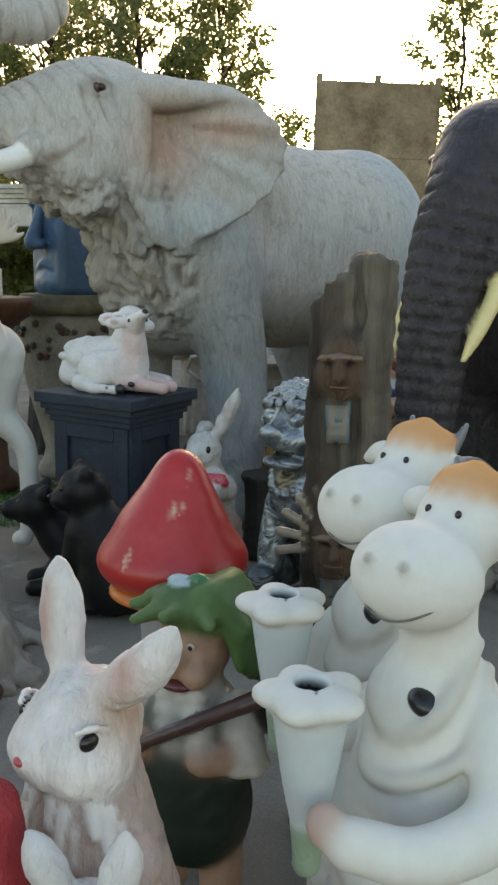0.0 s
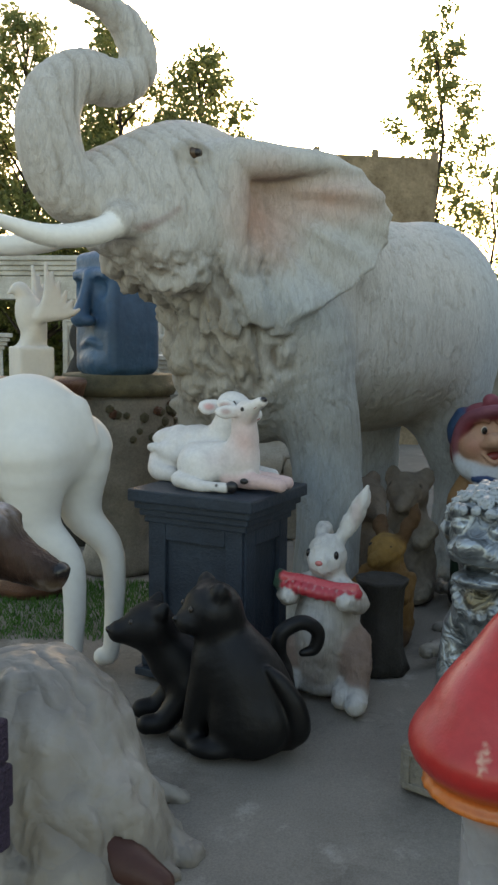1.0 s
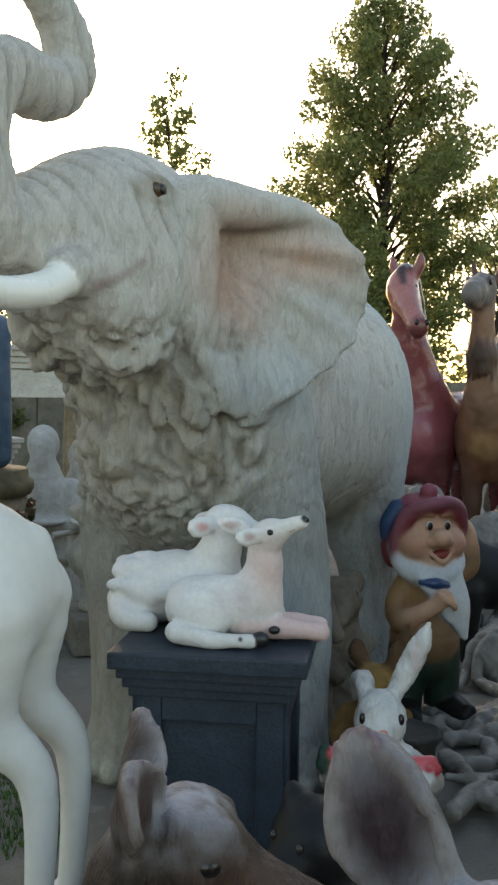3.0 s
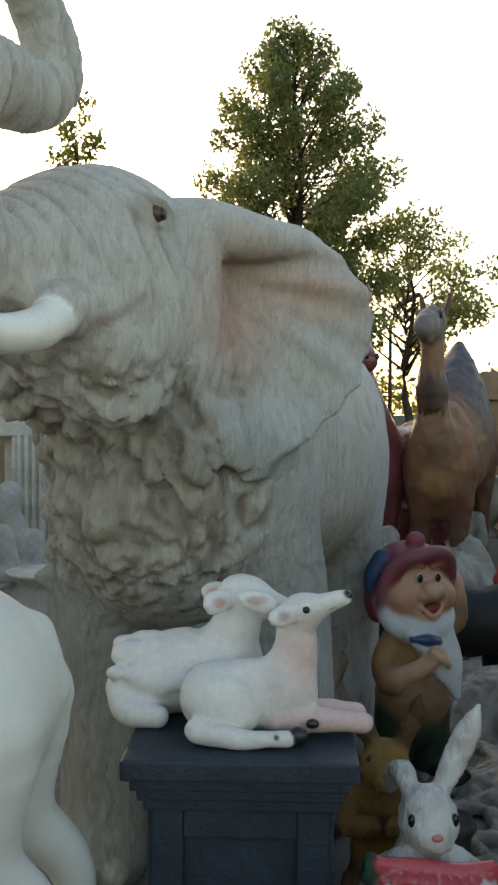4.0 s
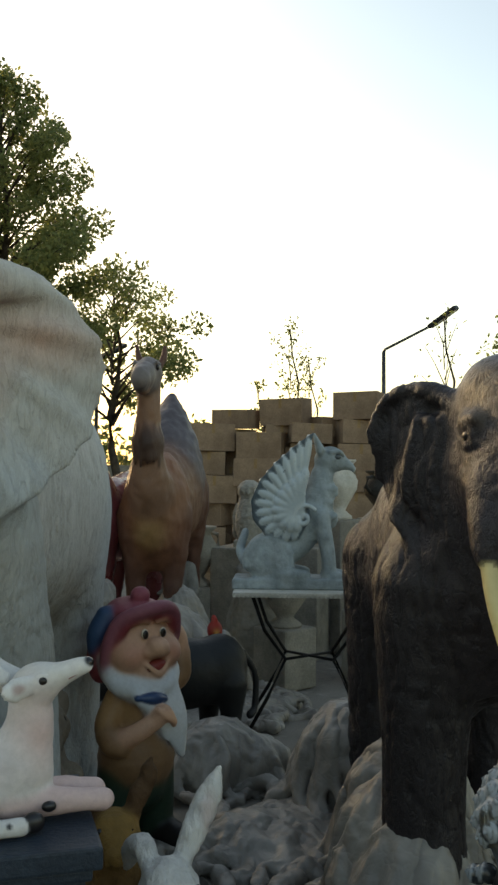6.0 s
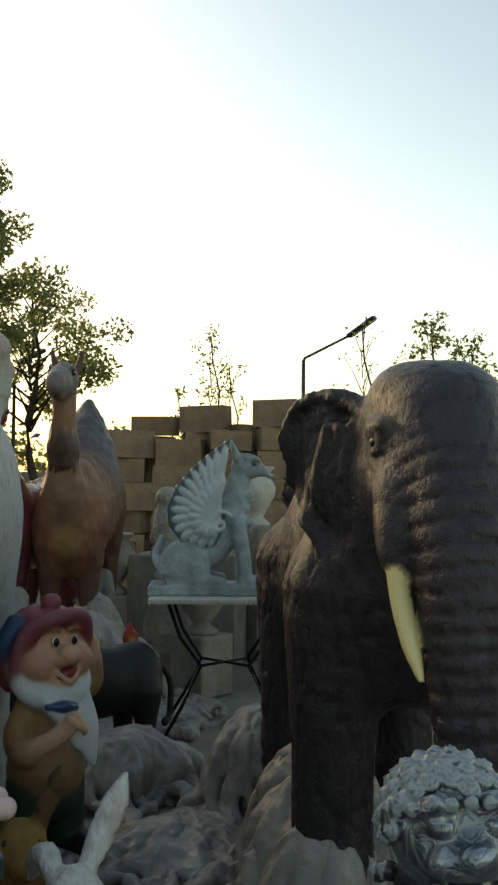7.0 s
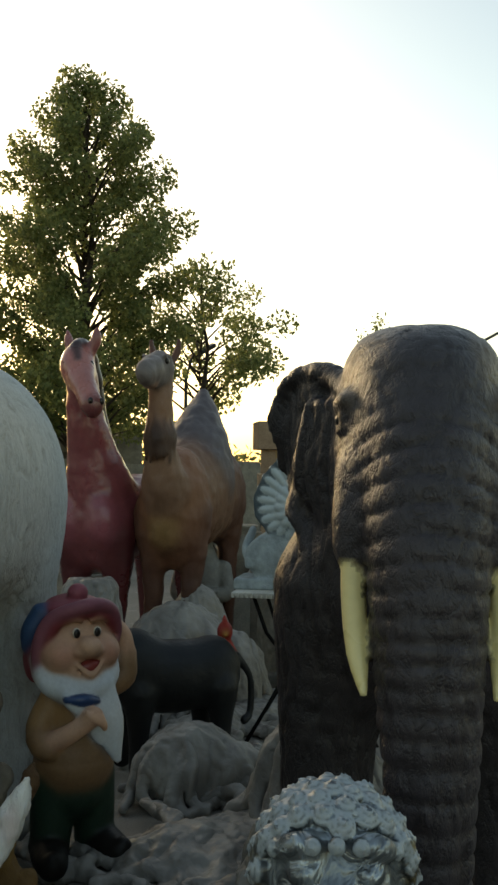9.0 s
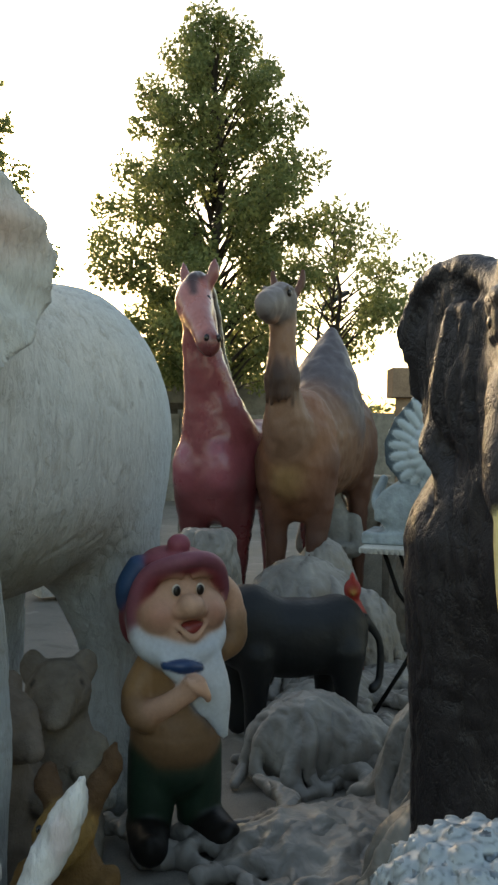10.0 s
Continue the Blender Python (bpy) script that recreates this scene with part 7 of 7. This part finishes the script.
# ---- the winged griffin on its garden table ----
def griffin():
    t = empty("garden_table", on_ground(3.01, 6.39, -46), "white slatted garden table on bent black iron legs", "table")
    z = top = 0.94
    bm = bmesh.new()
    bm_box(bm, (0, 0, z), (1.02, 0.66, 0.035), bevel=0.014)
    part("tabletop", bm, M_PALE_STONE, t)
    for i in range(34):
        bm = bmesh.new()
        bm_box(bm, (-0.495 + 0.03 * i, -0.336, z), (0.012, 0.012, 0.03))
        part("rim_slat", bm, M_PALE_STONE, t)
    for sx in (-1, 1):
        for sy in (-1, 1):
            bm = bmesh.new()
            bm_tube(bm, [(sx * 0.38, sy * 0.22, z - 0.02, 0.013), (sx * 0.30, sy * 0.2, z - 0.25, 0.013), (sx * 0.16, sy * 0.14, z - 0.45, 0.013), (sx * 0.28, sy * 0.2, z - 0.7, 0.013), (sx * 0.42, sy * 0.26, 0.0, 0.013)])
            part("leg", bm, M_IRON, t)
    bm = bmesh.new()
    bm_tube(bm, [(-0.16, -0.14, z - 0.45, 0.01), (0.16, 0.14, z - 0.45, 0.01)])
    bm_tube(bm, [(-0.16, 0.14, z - 0.45, 0.01), (0.16, -0.14, z - 0.45, 0.01)])
    part("brace", bm, M_IRON, t)
    s = Clay(0.009, 0.03)
    c = "a2acae"
    s.box((0, 0, 0.03), (0.40, 0.15, 0.03), c, edge=0.01)
    s.chain([(-0.20, 0, 0.18, 0.12), (0.0, 0, 0.28, 0.12), (0.13, 0, 0.45, 0.11), (0.17, 0, 0.62, 0.075)], c)
    for i in range(4):
        r = 0.15 - 0.03 * i
        s.chain([(-0.17 + r * math.cos(t2), -0.13, 0.16 + r * 0.8 * math.sin(t2), 0.018) for t2 in np.linspace(-0.4, 3.4, 7)], c, k=0.01, steps=2, both=True)
    s.ell((-0.17, 0.1, 0.16), (0.15, 0.05, 0.12), c, both=True)
    s.ell((-0.02, 0.12, 0.085), (0.12, 0.045, 0.03), c, both=True)
    s.ell((0.22, 0, 0.72), (0.10, 0.07, 0.075), c)
    s.chain([(0.28, 0, 0.71, 0.045), (0.36, 0, 0.68, 0.022), (0.375, 0, 0.655, 0.01)], c)
    s.ell((0.27, 0.058, 0.735), (0.022, 0.012, 0.016), "40484c", both=True, k=0.004)
    s.chain([(0.22, 0.065, 0.76, 0.01), (0.28, 0.06, 0.765, 0.012), (0.31, 0.05, 0.745, 0.008)], c, both=True, k=0.01)
    s.chain([(0.16, 0.05, 0.77, 0.03), (0.12, 0.06, 0.86, 0.01)], c, both=True, k=0.015)
    s.chain([(0.16, 0.08, 0.4, 0.06), (0.21, 0.08, 0.2, 0.045), (0.22, 0.08, 0.08, 0.045)], c, both=True)
    s.ell((0.25, 0.08, 0.075), (0.08, 0.05, 0.025), c, both=True, k=0.015)
    rim = [(0.11, 0.86), (0.0, 0.79), (-0.12, 0.70), (-0.22, 0.60), (-0.275, 0.49), (-0.265, 0.39), (-0.19, 0.31), (-0.08, 0.27), (0.02, 0.29), (0.09, 0.40), (0.055, 0.52), (0.035, 0.63), (0.06, 0.74)]
    s.sheet((0, 0.12, 0), (1, 0, 0), (0, 0, 1), rim, 0.012, "59646a", bow=lambda a, v: -0.25 * (a + 0.05) ** 2, k=0.015, both=True)
    edge = np.array(rim[:9])
    arc = np.concatenate([[0], np.cumsum(np.linalg.norm(np.diff(edge, axis=0), axis=1))])
    for tier, count, reach, lift in ((0, 15, 1.0, 0.132), (1, 11, 0.60, 0.150)):
        for i in range(count):
            q = arc[-1] * (i + 0.5) / count
            x, z = np.interp(q, arc, edge[:, 0]), np.interp(q, arc, edge[:, 1])
            cx, cz = 0.05, 0.40
            x, z = cx + (x - cx) * reach, cz + (z - cz) * reach
            wide = 0.40 * arc[-1] / count * (reach ** 0.5)
            s.chain([(cx, lift, cz, wide * 0.35), (cx + (x - cx) * 0.45 - 0.012, lift, cz + (z - cz) * 0.45 + 0.02, wide * 0.75), (cx + (x - cx) * 0.85, lift - 0.004, cz + (z - cz) * 0.85 + 0.008, wide), (x, lift - 0.010, z, wide * 0.55)], c, k=0.004, steps=4, both=True)
    s.chain([(0.06 + r2 * math.cos(t2), 0.155, 0.40 + r2 * math.sin(t2), 0.014) for t2, r2 in zip(np.linspace(0.6, 7.0, 12), np.linspace(0.075, 0.012, 12))], c, k=0.006, steps=3, both=True)
    for i in range(10):
        s.ell((0.19 + 0.02 * math.sin(i), 0.05 * math.cos(i * 2.2), 0.58 - 0.025 * i), (0.07, 0.05, 0.03), c, k=0.012)
    s.chain([(-0.3, 0, 0.12, 0.035), (-0.36, 0.05, 0.2, 0.03), (-0.33, 0.1, 0.3, 0.025)], c)
    statue(s, "griffin_statue", M_GRIFFIN, on_ground(2.94, 6.46, -46, top + 0.018) @ Matrix.Diagonal((0.87, 1, 1, 1)), "grey stone seated griffin statue with ribbed wings on a table", "statue", size=1.22)


M_GRIFFIN = painted("grey_green_cast_stone", 0.75, 0.25, 20, 0.6, "3c4446", (1, 1, 1), 0.5)
griffin()


# ---- right background: stacked cartons, urns, stone figures ----
def carton(w, d, h):
    p = empty("carton", Matrix.Identity(4), "brown cardboard carton, taped shut, on a stack", "box", "stacked cartons")
    bm = bmesh.new()
    bm_box(bm, (0, 0, h / 2), (w, d, h), bevel=0.006)
    part("box", bm, M_CARD, p)
    bm = bmesh.new()
    bm_box(bm, (0, 0, h + 0.001), (w * 0.99, 0.05, 0.003))
    bm_box(bm, (0, -d / 2 - 0.001, h * 0.82), (0.05, 0.003, h * 0.35))
    part("tape", bm, M_TAPE, p)
    return p


M_TAPE = stone("packing_tape", "9a7f55", "7c6242", 0.3, 5, 0.1)


def cartons():
    rnd = random.Random(11)
    kinds = [(carton(0.62, 0.5, 0.30), 0.30, 0.66), (carton(0.5, 0.45, 0.36), 0.36, 0.54), (carton(0.7, 0.5, 0.42), 0.42, 0.74)]
    used = [False] * 3
    for k in range(10):
        x0, y0 = 7.75 + 0.24 * k + 0.25 * (k % 2), 12.9 - 0.28 * k + 0.25 * (k % 2)
        top = (2.55, 2.6, 2.3, 2.6, 2.35, 2.65, 2.75, 2.8, 2.6, 2.7)[k]
        z = ground_z(x0, y0) - 0.012
        while z < top - 0.2:
            i = rnd.randrange(3)
            ob, h, w = kinds[i]
            m = pose(x0 + rnd.uniform(-0.06, 0.06), y0 + rnd.uniform(-0.06, 0.06), z, rnd.uniform(-3, 3), rnd.uniform(-3, 3), -47 + rnd.uniform(-24, 24))
            if used[i]:
                copy_thing(ob, m)
            else:
                ob.matrix_world = m
                used[i] = True
            z += h + 0.004


cartons()


def urn(x, y, h, r, base, label, mat):
    p = empty("stone_urn", on_ground(x, y, 0), label, "urn", "stone urns")
    bm = bmesh.new()
    bm_box(bm, (0, 0, base / 2), (r * 1.9, r * 1.9, base), bevel=0.02)
    part("block", bm, M_STONE, p)
    bm = bmesh.new()
    bm_lathe(bm, [(r * 0.7, base), (r * 0.7, base + 0.05 * h), (r * 0.35, base + 0.15 * h), (r * 0.5, base + 0.25 * h), (r * 0.95, base + 0.5 * h), (r, base + 0.65 * h), (r * 0.7, base + 0.82 * h), (r * 0.62, base + 0.88 * h), (r * 0.9, base + 0.97 * h), (r * 0.9, base + h)], 32)
    part("bowl", bm, mat, p)
    for sd in (-1, 1):
        bm = bmesh.new()
        bm_tube(bm, [(sd * r * 0.9, 0, base + 0.5 * h, 0.02), (sd * r * 1.35, 0, base + 0.65 * h, 0.02), (sd * r * 1.25, 0, base + 0.85 * h, 0.02), (sd * r * 0.7, 0, base + 0.88 * h, 0.02)])
        part("handle", bm, mat, p)


urn(5.6, 8.4, 0.62, 0.2, 1.35, "white stone urn on a block", M_PALE_STONE)
urn(6.1, 8.2, 0.5, 0.22, 1.35, "dark stone urn on a block", M_DARK_STONE)
urn(4.35, 9.2, 0.6, 0.22, 0.7, "grey stone urn on a block", M_STONE)
urn(3.9, 7.5, 0.5, 0.2, 0.5, "grey stone urn on a low block", M_STONE)
urn(4.6, 7.1, 0.55, 0.22, 0.6, "pale stone urn on a low block", M_PALE_STONE)
urn(-0.35, 7.6, 0.6, 0.3, 0.25, "wide white stone urn", M_PALE_STONE)
urn(0.05, 6.75, 0.75, 0.26, 0.05, "beige clay urn standing under the elephant", M_STONE)
urn(3.2, 10.2, 0.6, 0.25, 0.8, "grey stone urn on a block", M_STONE)
urn(3.85, 4.55, 1.0, 0.40, 0.80, "large pale cast stone urn on a block", M_PALE_STONE)


def owl(m, size, label, c="9b978d"):
    s = Clay(0.014, 0.04)
    s.chain([(0, 0, 0.1, 0.16), (0, 0, 0.35, 0.2), (0.0, 0, 0.6, 0.16)], c)
    s.ell((0.02, 0, 0.78), (0.15, 0.17, 0.15), c)
    s.ell((0.12, 0.07, 0.8), (0.05, 0.06, 0.06), c, both=True, k=0.015)
    s.chain([(0.16, 0, 0.78, 0.025), (0.19, 0, 0.73, 0.01)], c, k=0.01)
    for i in range(7):
        s.chain([(-0.02, 0.17, 0.58 - 0.04 * i, 0.03), (-0.03, 0.21, 0.42 - 0.04 * i, 0.03), (-0.06, 0.17, 0.28 - 0.035 * i, 0.015)], c, k=0.01, both=True, steps=3)
    s.box((0, 0, 0.04), (0.2, 0.2, 0.05), c)
    statue(s, "owl_statue", M_ROUGH_PALE, m, label, "statue", "stone birds", size=size, rough=((20, 0.02),))


owl(on_ground(4.0, 7.95, -140, 0.0), 1.15, "grey stone owl statue on the ground")
for x, y, z in ((4.75, 8.85, 0.0), (5.15, 8.55, 0.0)):
    bm = bmesh.new()
    bm_box(bm, (0, 0, 0.55), (0.6, 0.6, 1.1), bevel=0.02)
    ob = part("stone_block", bm, M_STONE)
    ob.matrix_world = on_ground(x, y, 25)
    tagged(ob, "grey cast stone block used as a stand", "block", "stone blocks")
owl(on_ground(4.75, 8.85, -140, 1.10), 0.72, "grey stone owl statue on a block", "9b978d")
owl(on_ground(5.15, 8.55, -130, 1.10), 0.62, "white stone owl statue on a block", "cbc8bf")
monk(on_ground(3.75, 8.9, -130), 1.1, "grey stone robed statue behind the griffin", "8a877f")
monk(on_ground(5.2, 7.4, -140), 1.25, "pale stone robed statue among urns", "a5a298")
owl(on_ground(5.6, 6.6, -160), 1.4, "white stone bird statue among urns", "b9b6ad")


# ---- distance: yard wall, boards, sheds, lamps, trees ----
def plank_screen():
    p = empty("plank_screen", on_ground(0, 0), "tall weathered plywood screen on posts", "screen")
    p.matrix_world = pose(0.1, 14.0, -0.22, 0, 1.5, 3) @ Matrix.Diagonal((1, 1, 1.055, 1))
    for i in range(5):
        for j in range(4):
            bm = bmesh.new()
            bm_box(bm, (0.2 + 0.35 * i, 0.004 * ((i * 3 + j) % 3), 0.5 + 1.0 * j), (0.3495, 0.04, 0.999), bevel=0.002)
            part("plank", bm, M_PLY, p)
    for x in (0.05, 0.9, 1.78):
        bm = bmesh.new()
        bm_box(bm, (x, 0.07, 2.05), (0.09, 0.09, 4.1), bevel=0.008)
        part("post", bm, M_PLY, p)


M_PLY = stone("stained_plywood", "a8967a", "5a4c38", 0.85, 1.6, 0.5)
plank_screen()


def yard_wall():
    bm = bmesh.new()
    for i in range(60):
        x = -16 + 0.81 * i
        bm_box(bm, (x, 25.0 - 0.1 * i, 0.75 + 0.1 * (i % 3 == 0)), (0.8, 0.25, 2.1), bevel=0.02)
    ob = part("wall_yard", bm, M_STONE)
    tagged(ob, "low grey block wall round the yard", "wall", kind="structure")


yard_wall()


def shed(x, y, w, d, h, yaw, label):
    p = empty("shed", pose(x, y, -0.25, 0, 0, yaw), label, "shed", "sheds")
    bm = bmesh.new()
    bm_box(bm, (0, 0, h / 2), (w, d, h), bevel=0.02)
    part("wall", bm, M_STONE, p)
    bm = bmesh.new()
    bm_box(bm, (0, 0, h + 0.06), (w + 0.4, d + 0.4, 0.12), bevel=0.02)
    part("roof", bm, M_STEEL, p)
    bm = bmesh.new()
    bm_box(bm, (-w * 0.2, -d / 2 - 0.02, h * 0.4), (0.9, 0.06, h * 0.8), bevel=0.01)
    part("door", bm, M_WOOD, p)


shed(9.2, 23.5, 3.2, 2.5, 2.9, -20, "low block shed with a flat metal roof")
shed(2.6, 22.0, 2.0, 2.0, 3.1, 5, "block shed with a flat metal roof")


def street_lamp(x, y, h, reach, yaw):
    p = empty("street_lamp", pose(x, y, -0.22, 0, 0, yaw), "grey steel street lamp with a flat head", "street lamp", "street lamps")
    bm = bmesh.new()
    bm_tube(bm, [(0, 0, 0, 0.07), (0, 0, h * 0.6, 0.055), (0, 0, h - 0.65, 0.045)], 10)
    bm_tube(bm, [(0, 0, h - 0.66, 0.04), (0.04, 0, h - 0.6, 0.035), (reach - 0.3, 0, h - 0.17, 0.03)], 8)
    part("pole", bm, M_STEEL, p)
    bm = bmesh.new()
    bm_box(bm, (0, 0, 0), (0.75, 0.26, 0.10), pose(reach, 0, h, 12, -30, 0), 0.03)
    part("lamp_head", bm, M_DARKSTEEL, p)
    bm = bmesh.new()
    bm_box(bm, (0.04, 0, -0.055), (0.6, 0.2, 0.012), pose(reach, 0, h, 12, -30, 0), 0.004)
    part("diffuser", bm, M_PALE_STONE, p)


M_DARKSTEEL = stone("dark_lamp_housing", "3c3d3f", "28292a", 0.5, 8, 0.2, 0.4)
street_lamp(15.0, 15.3, 5.3, 1.5, -82)
street_lamp(11.66, 22.0, 5.0, 0.45, -15)


def tree(x, y, height, spread, low, leaves, seed, label, bare=0.35, lobes=None, leaf=0.11, yaw=0.0):
    """Tapered trunk with limbs; every clump carries many small leaves."""
    rnd = random.Random(seed)
    p = empty("tree", pose(x, y, -0.25, 0, 0, yaw), label, "tree", "trees")
    bm = bmesh.new()
    trunk = [(0.1 * math.sin(i * 1.3), 0.1 * math.cos(i * 1.7) - 0.1, height * 0.94 * i / 8, 0.17 * height / 9 * min(1.0, 0.15 + spread * 0.45) * (1 - i / 8.6) + 0.012) for i in range(9)]
    bm_tube(bm, trunk, 8)
    clumps = []
    n = lobes or 46
    for i in range(n):
        f = low + (1 - low) * (i + rnd.random()) / n
        a = i * 2.4 + rnd.uniform(-0.5, 0.5)
        prof = math.sin(min(1, (1 - f) / (1 - low) * 1.15 + 0.10) * math.pi * 0.62)
        r = spread * prof * rnd.uniform(0.45, 1.05)
        z0 = height * (f - 0.08 - 0.05 * prof)
        end = Vector((r * math.cos(a), r * math.sin(a), height * f + rnd.uniform(-0.1, 0.2)))
        st = Vector((0, 0, max(z0, height * low * 0.7)))
        mid = st.lerp(end, 0.5) + Vector((0, 0, 0.12 * r))
        fine = min(1.0, 0.2 + spread * 0.4)
        bm_tube(bm, [(*st, (0.02 + 0.008 * height * (1 - f)) * fine), (*mid, 0.018 * fine), (*end, 0.006)], 5)
        size = 0.4 + 0.6 * prof
        clumps.append((end, rnd.uniform(0.3, 0.55) * spread * 0.40 * size + 0.13))
        clumps.append((mid.lerp(end, 0.4), rnd.uniform(0.22, 0.4) * spread * 0.36 * size + 0.1))
    part("trunk", bm, M_BARK, p)
    verts, faces = [], []
    weight = [c[1] ** 2 for c in clumps]
    for c, r in rnd.choices(clumps, weight, k=leaves):
        v = Vector((rnd.gauss(0, 1), rnd.gauss(0, 1), rnd.gauss(0, 0.8)))
        q = c + v * min(1.0, 1.5 / max(v.length, 0.01)) * r * 0.5
        ax = Vector((rnd.gauss(0, 1), rnd.gauss(0, 1), rnd.gauss(0, 1) - 0.4)).normalized()
        sd = ax.orthogonal().normalized()
        sd = Matrix.Rotation(rnd.uniform(0, 6.28), 3, ax) @ sd
        L = leaf * rnd.uniform(0.7, 1.35)
        k = len(verts)
        verts += [q, q + ax * L * 0.5 + sd * L * 0.27, q + ax * L, q + ax * L * 0.5 - sd * L * 0.27]
        faces.append((k, k + 1, k + 2, k + 3))
    me = bpy.data.meshes.new("crown")
    me.from_pydata([tuple(v) for v in verts], [], faces)
    me.materials.append(M_LEAF)
    ob = new("crown", me)
    ob.parent = p
    return p


M_BARK = stone("bark", "5a5044", "37302a", 0.9, 6, 0.8)
tree(7.85, 20.1, 10.4, 2.3, 0.28, 52000, 1, "tall leafy green tree behind the yard", lobes=120, leaf=0.115)
tree(11.2, 20.6, 6.9, 2.4, 0.55, 7500, 2, "spreading leafy tree beside a taller tree", lobes=34, leaf=0.125)
tree(3.1, 20.5, 8.2, 1.0, 0.40, 4600, 3, "slender leafy tree behind the yard", lobes=32, leaf=0.125)
tree(5.0, 23.5, 5.8, 1.3, 0.3, 2600, 4, "small leafy tree behind the yard", lobes=28, leaf=0.125)
tree(-1.9, 20.5, 7.4, 1.7, 0.25, 13000, 5, "leafy tree in a row behind the yard", lobes=60, leaf=0.125)
tree(-3.6, 20.0, 7.9, 1.9, 0.22, 15000, 6, "leafy tree in a row behind the yard", lobes=60, leaf=0.125)
tree(-5.6, 20.5, 8.3, 2.0, 0.22, 15000, 7, "leafy tree in a row behind the yard", lobes=60, leaf=0.125)
tree(-8.0, 21.0, 8.0, 1.9, 0.22, 8000, 8, "leafy tree in a row behind the yard", lobes=60, leaf=0.17)
tree(-0.3, 22.5, 5.0, 1.0, 0.2, 2400, 9, "small leafy tree behind a plank screen", lobes=24, leaf=0.125)
tree(13.8, 17.1, 5.6, 0.6, 0.5, 420, 10, "thin young tree with sparse leaves", lobes=18, leaf=0.09)
tree(13.8, 16.5, 4.7, 0.5, 0.55, 300, 11, "thin young tree with sparse leaves", lobes=12, leaf=0.09)
tree(13.8, 18.2, 4.2, 0.4, 0.6, 160, 12, "thin young tree with sparse leaves", lobes=8, leaf=0.13)
tree(13.8, 12.8, 5.3, 0.7, 0.45, 130, 13, "nearly bare young tree with thin twigs", lobes=22, leaf=0.09)
tree(13.8, 11.2, 5.2, 0.75, 0.5, 900, 14, "young leafy tree beside the yard", lobes=16, leaf=0.11)
tree(13.9, 10.4, 4.6, 0.9, 0.5, 900, 15, "young leafy tree beside the yard", lobes=16, leaf=0.11)
tree(12.6, 19.0, 3.2, 0.6, 0.5, 260, 16, "young shrub with a few leaves", lobes=10, leaf=0.14)


def hedge():
    rnd = random.Random(21)
    verts, faces = [], []
    for i in range(26000):
        a = rnd.uniform(0, 1)
        if rnd.random() < 0.6:
            c = Vector((-12 + 11.5 * a, 23.5 + rnd.gauss(0, 0.5), rnd.uniform(-0.2, 3.6 + 0.6 * math.sin(a * 23))))
        else:
            c = Vector((0.5 + 14 * a, 27 - 4 * a + rnd.gauss(0, 0.5), rnd.uniform(-0.2, 2.6 + 0.5 * math.sin(a * 31))))
        ax = Vector((rnd.gauss(0, 1), rnd.gauss(0, 1), rnd.gauss(0, 1))).normalized()
        sd = ax.orthogonal().normalized()
        L = rnd.uniform(0.14, 0.3)
        k = len(verts)
        verts += [c, c + ax * L * 0.5 + sd * L * 0.3, c + ax * L, c + ax * L * 0.5 - sd * L * 0.3]
        faces.append((k, k + 1, k + 2, k + 3))
    me = bpy.data.meshes.new("hedge")
    me.from_pydata([tuple(v) for v in verts], [], faces)
    me.materials.append(M_LEAF)
    tagged(new("hedge", me), "dark green shrubs along the yard wall", "hedge", kind="stuff")


hedge()
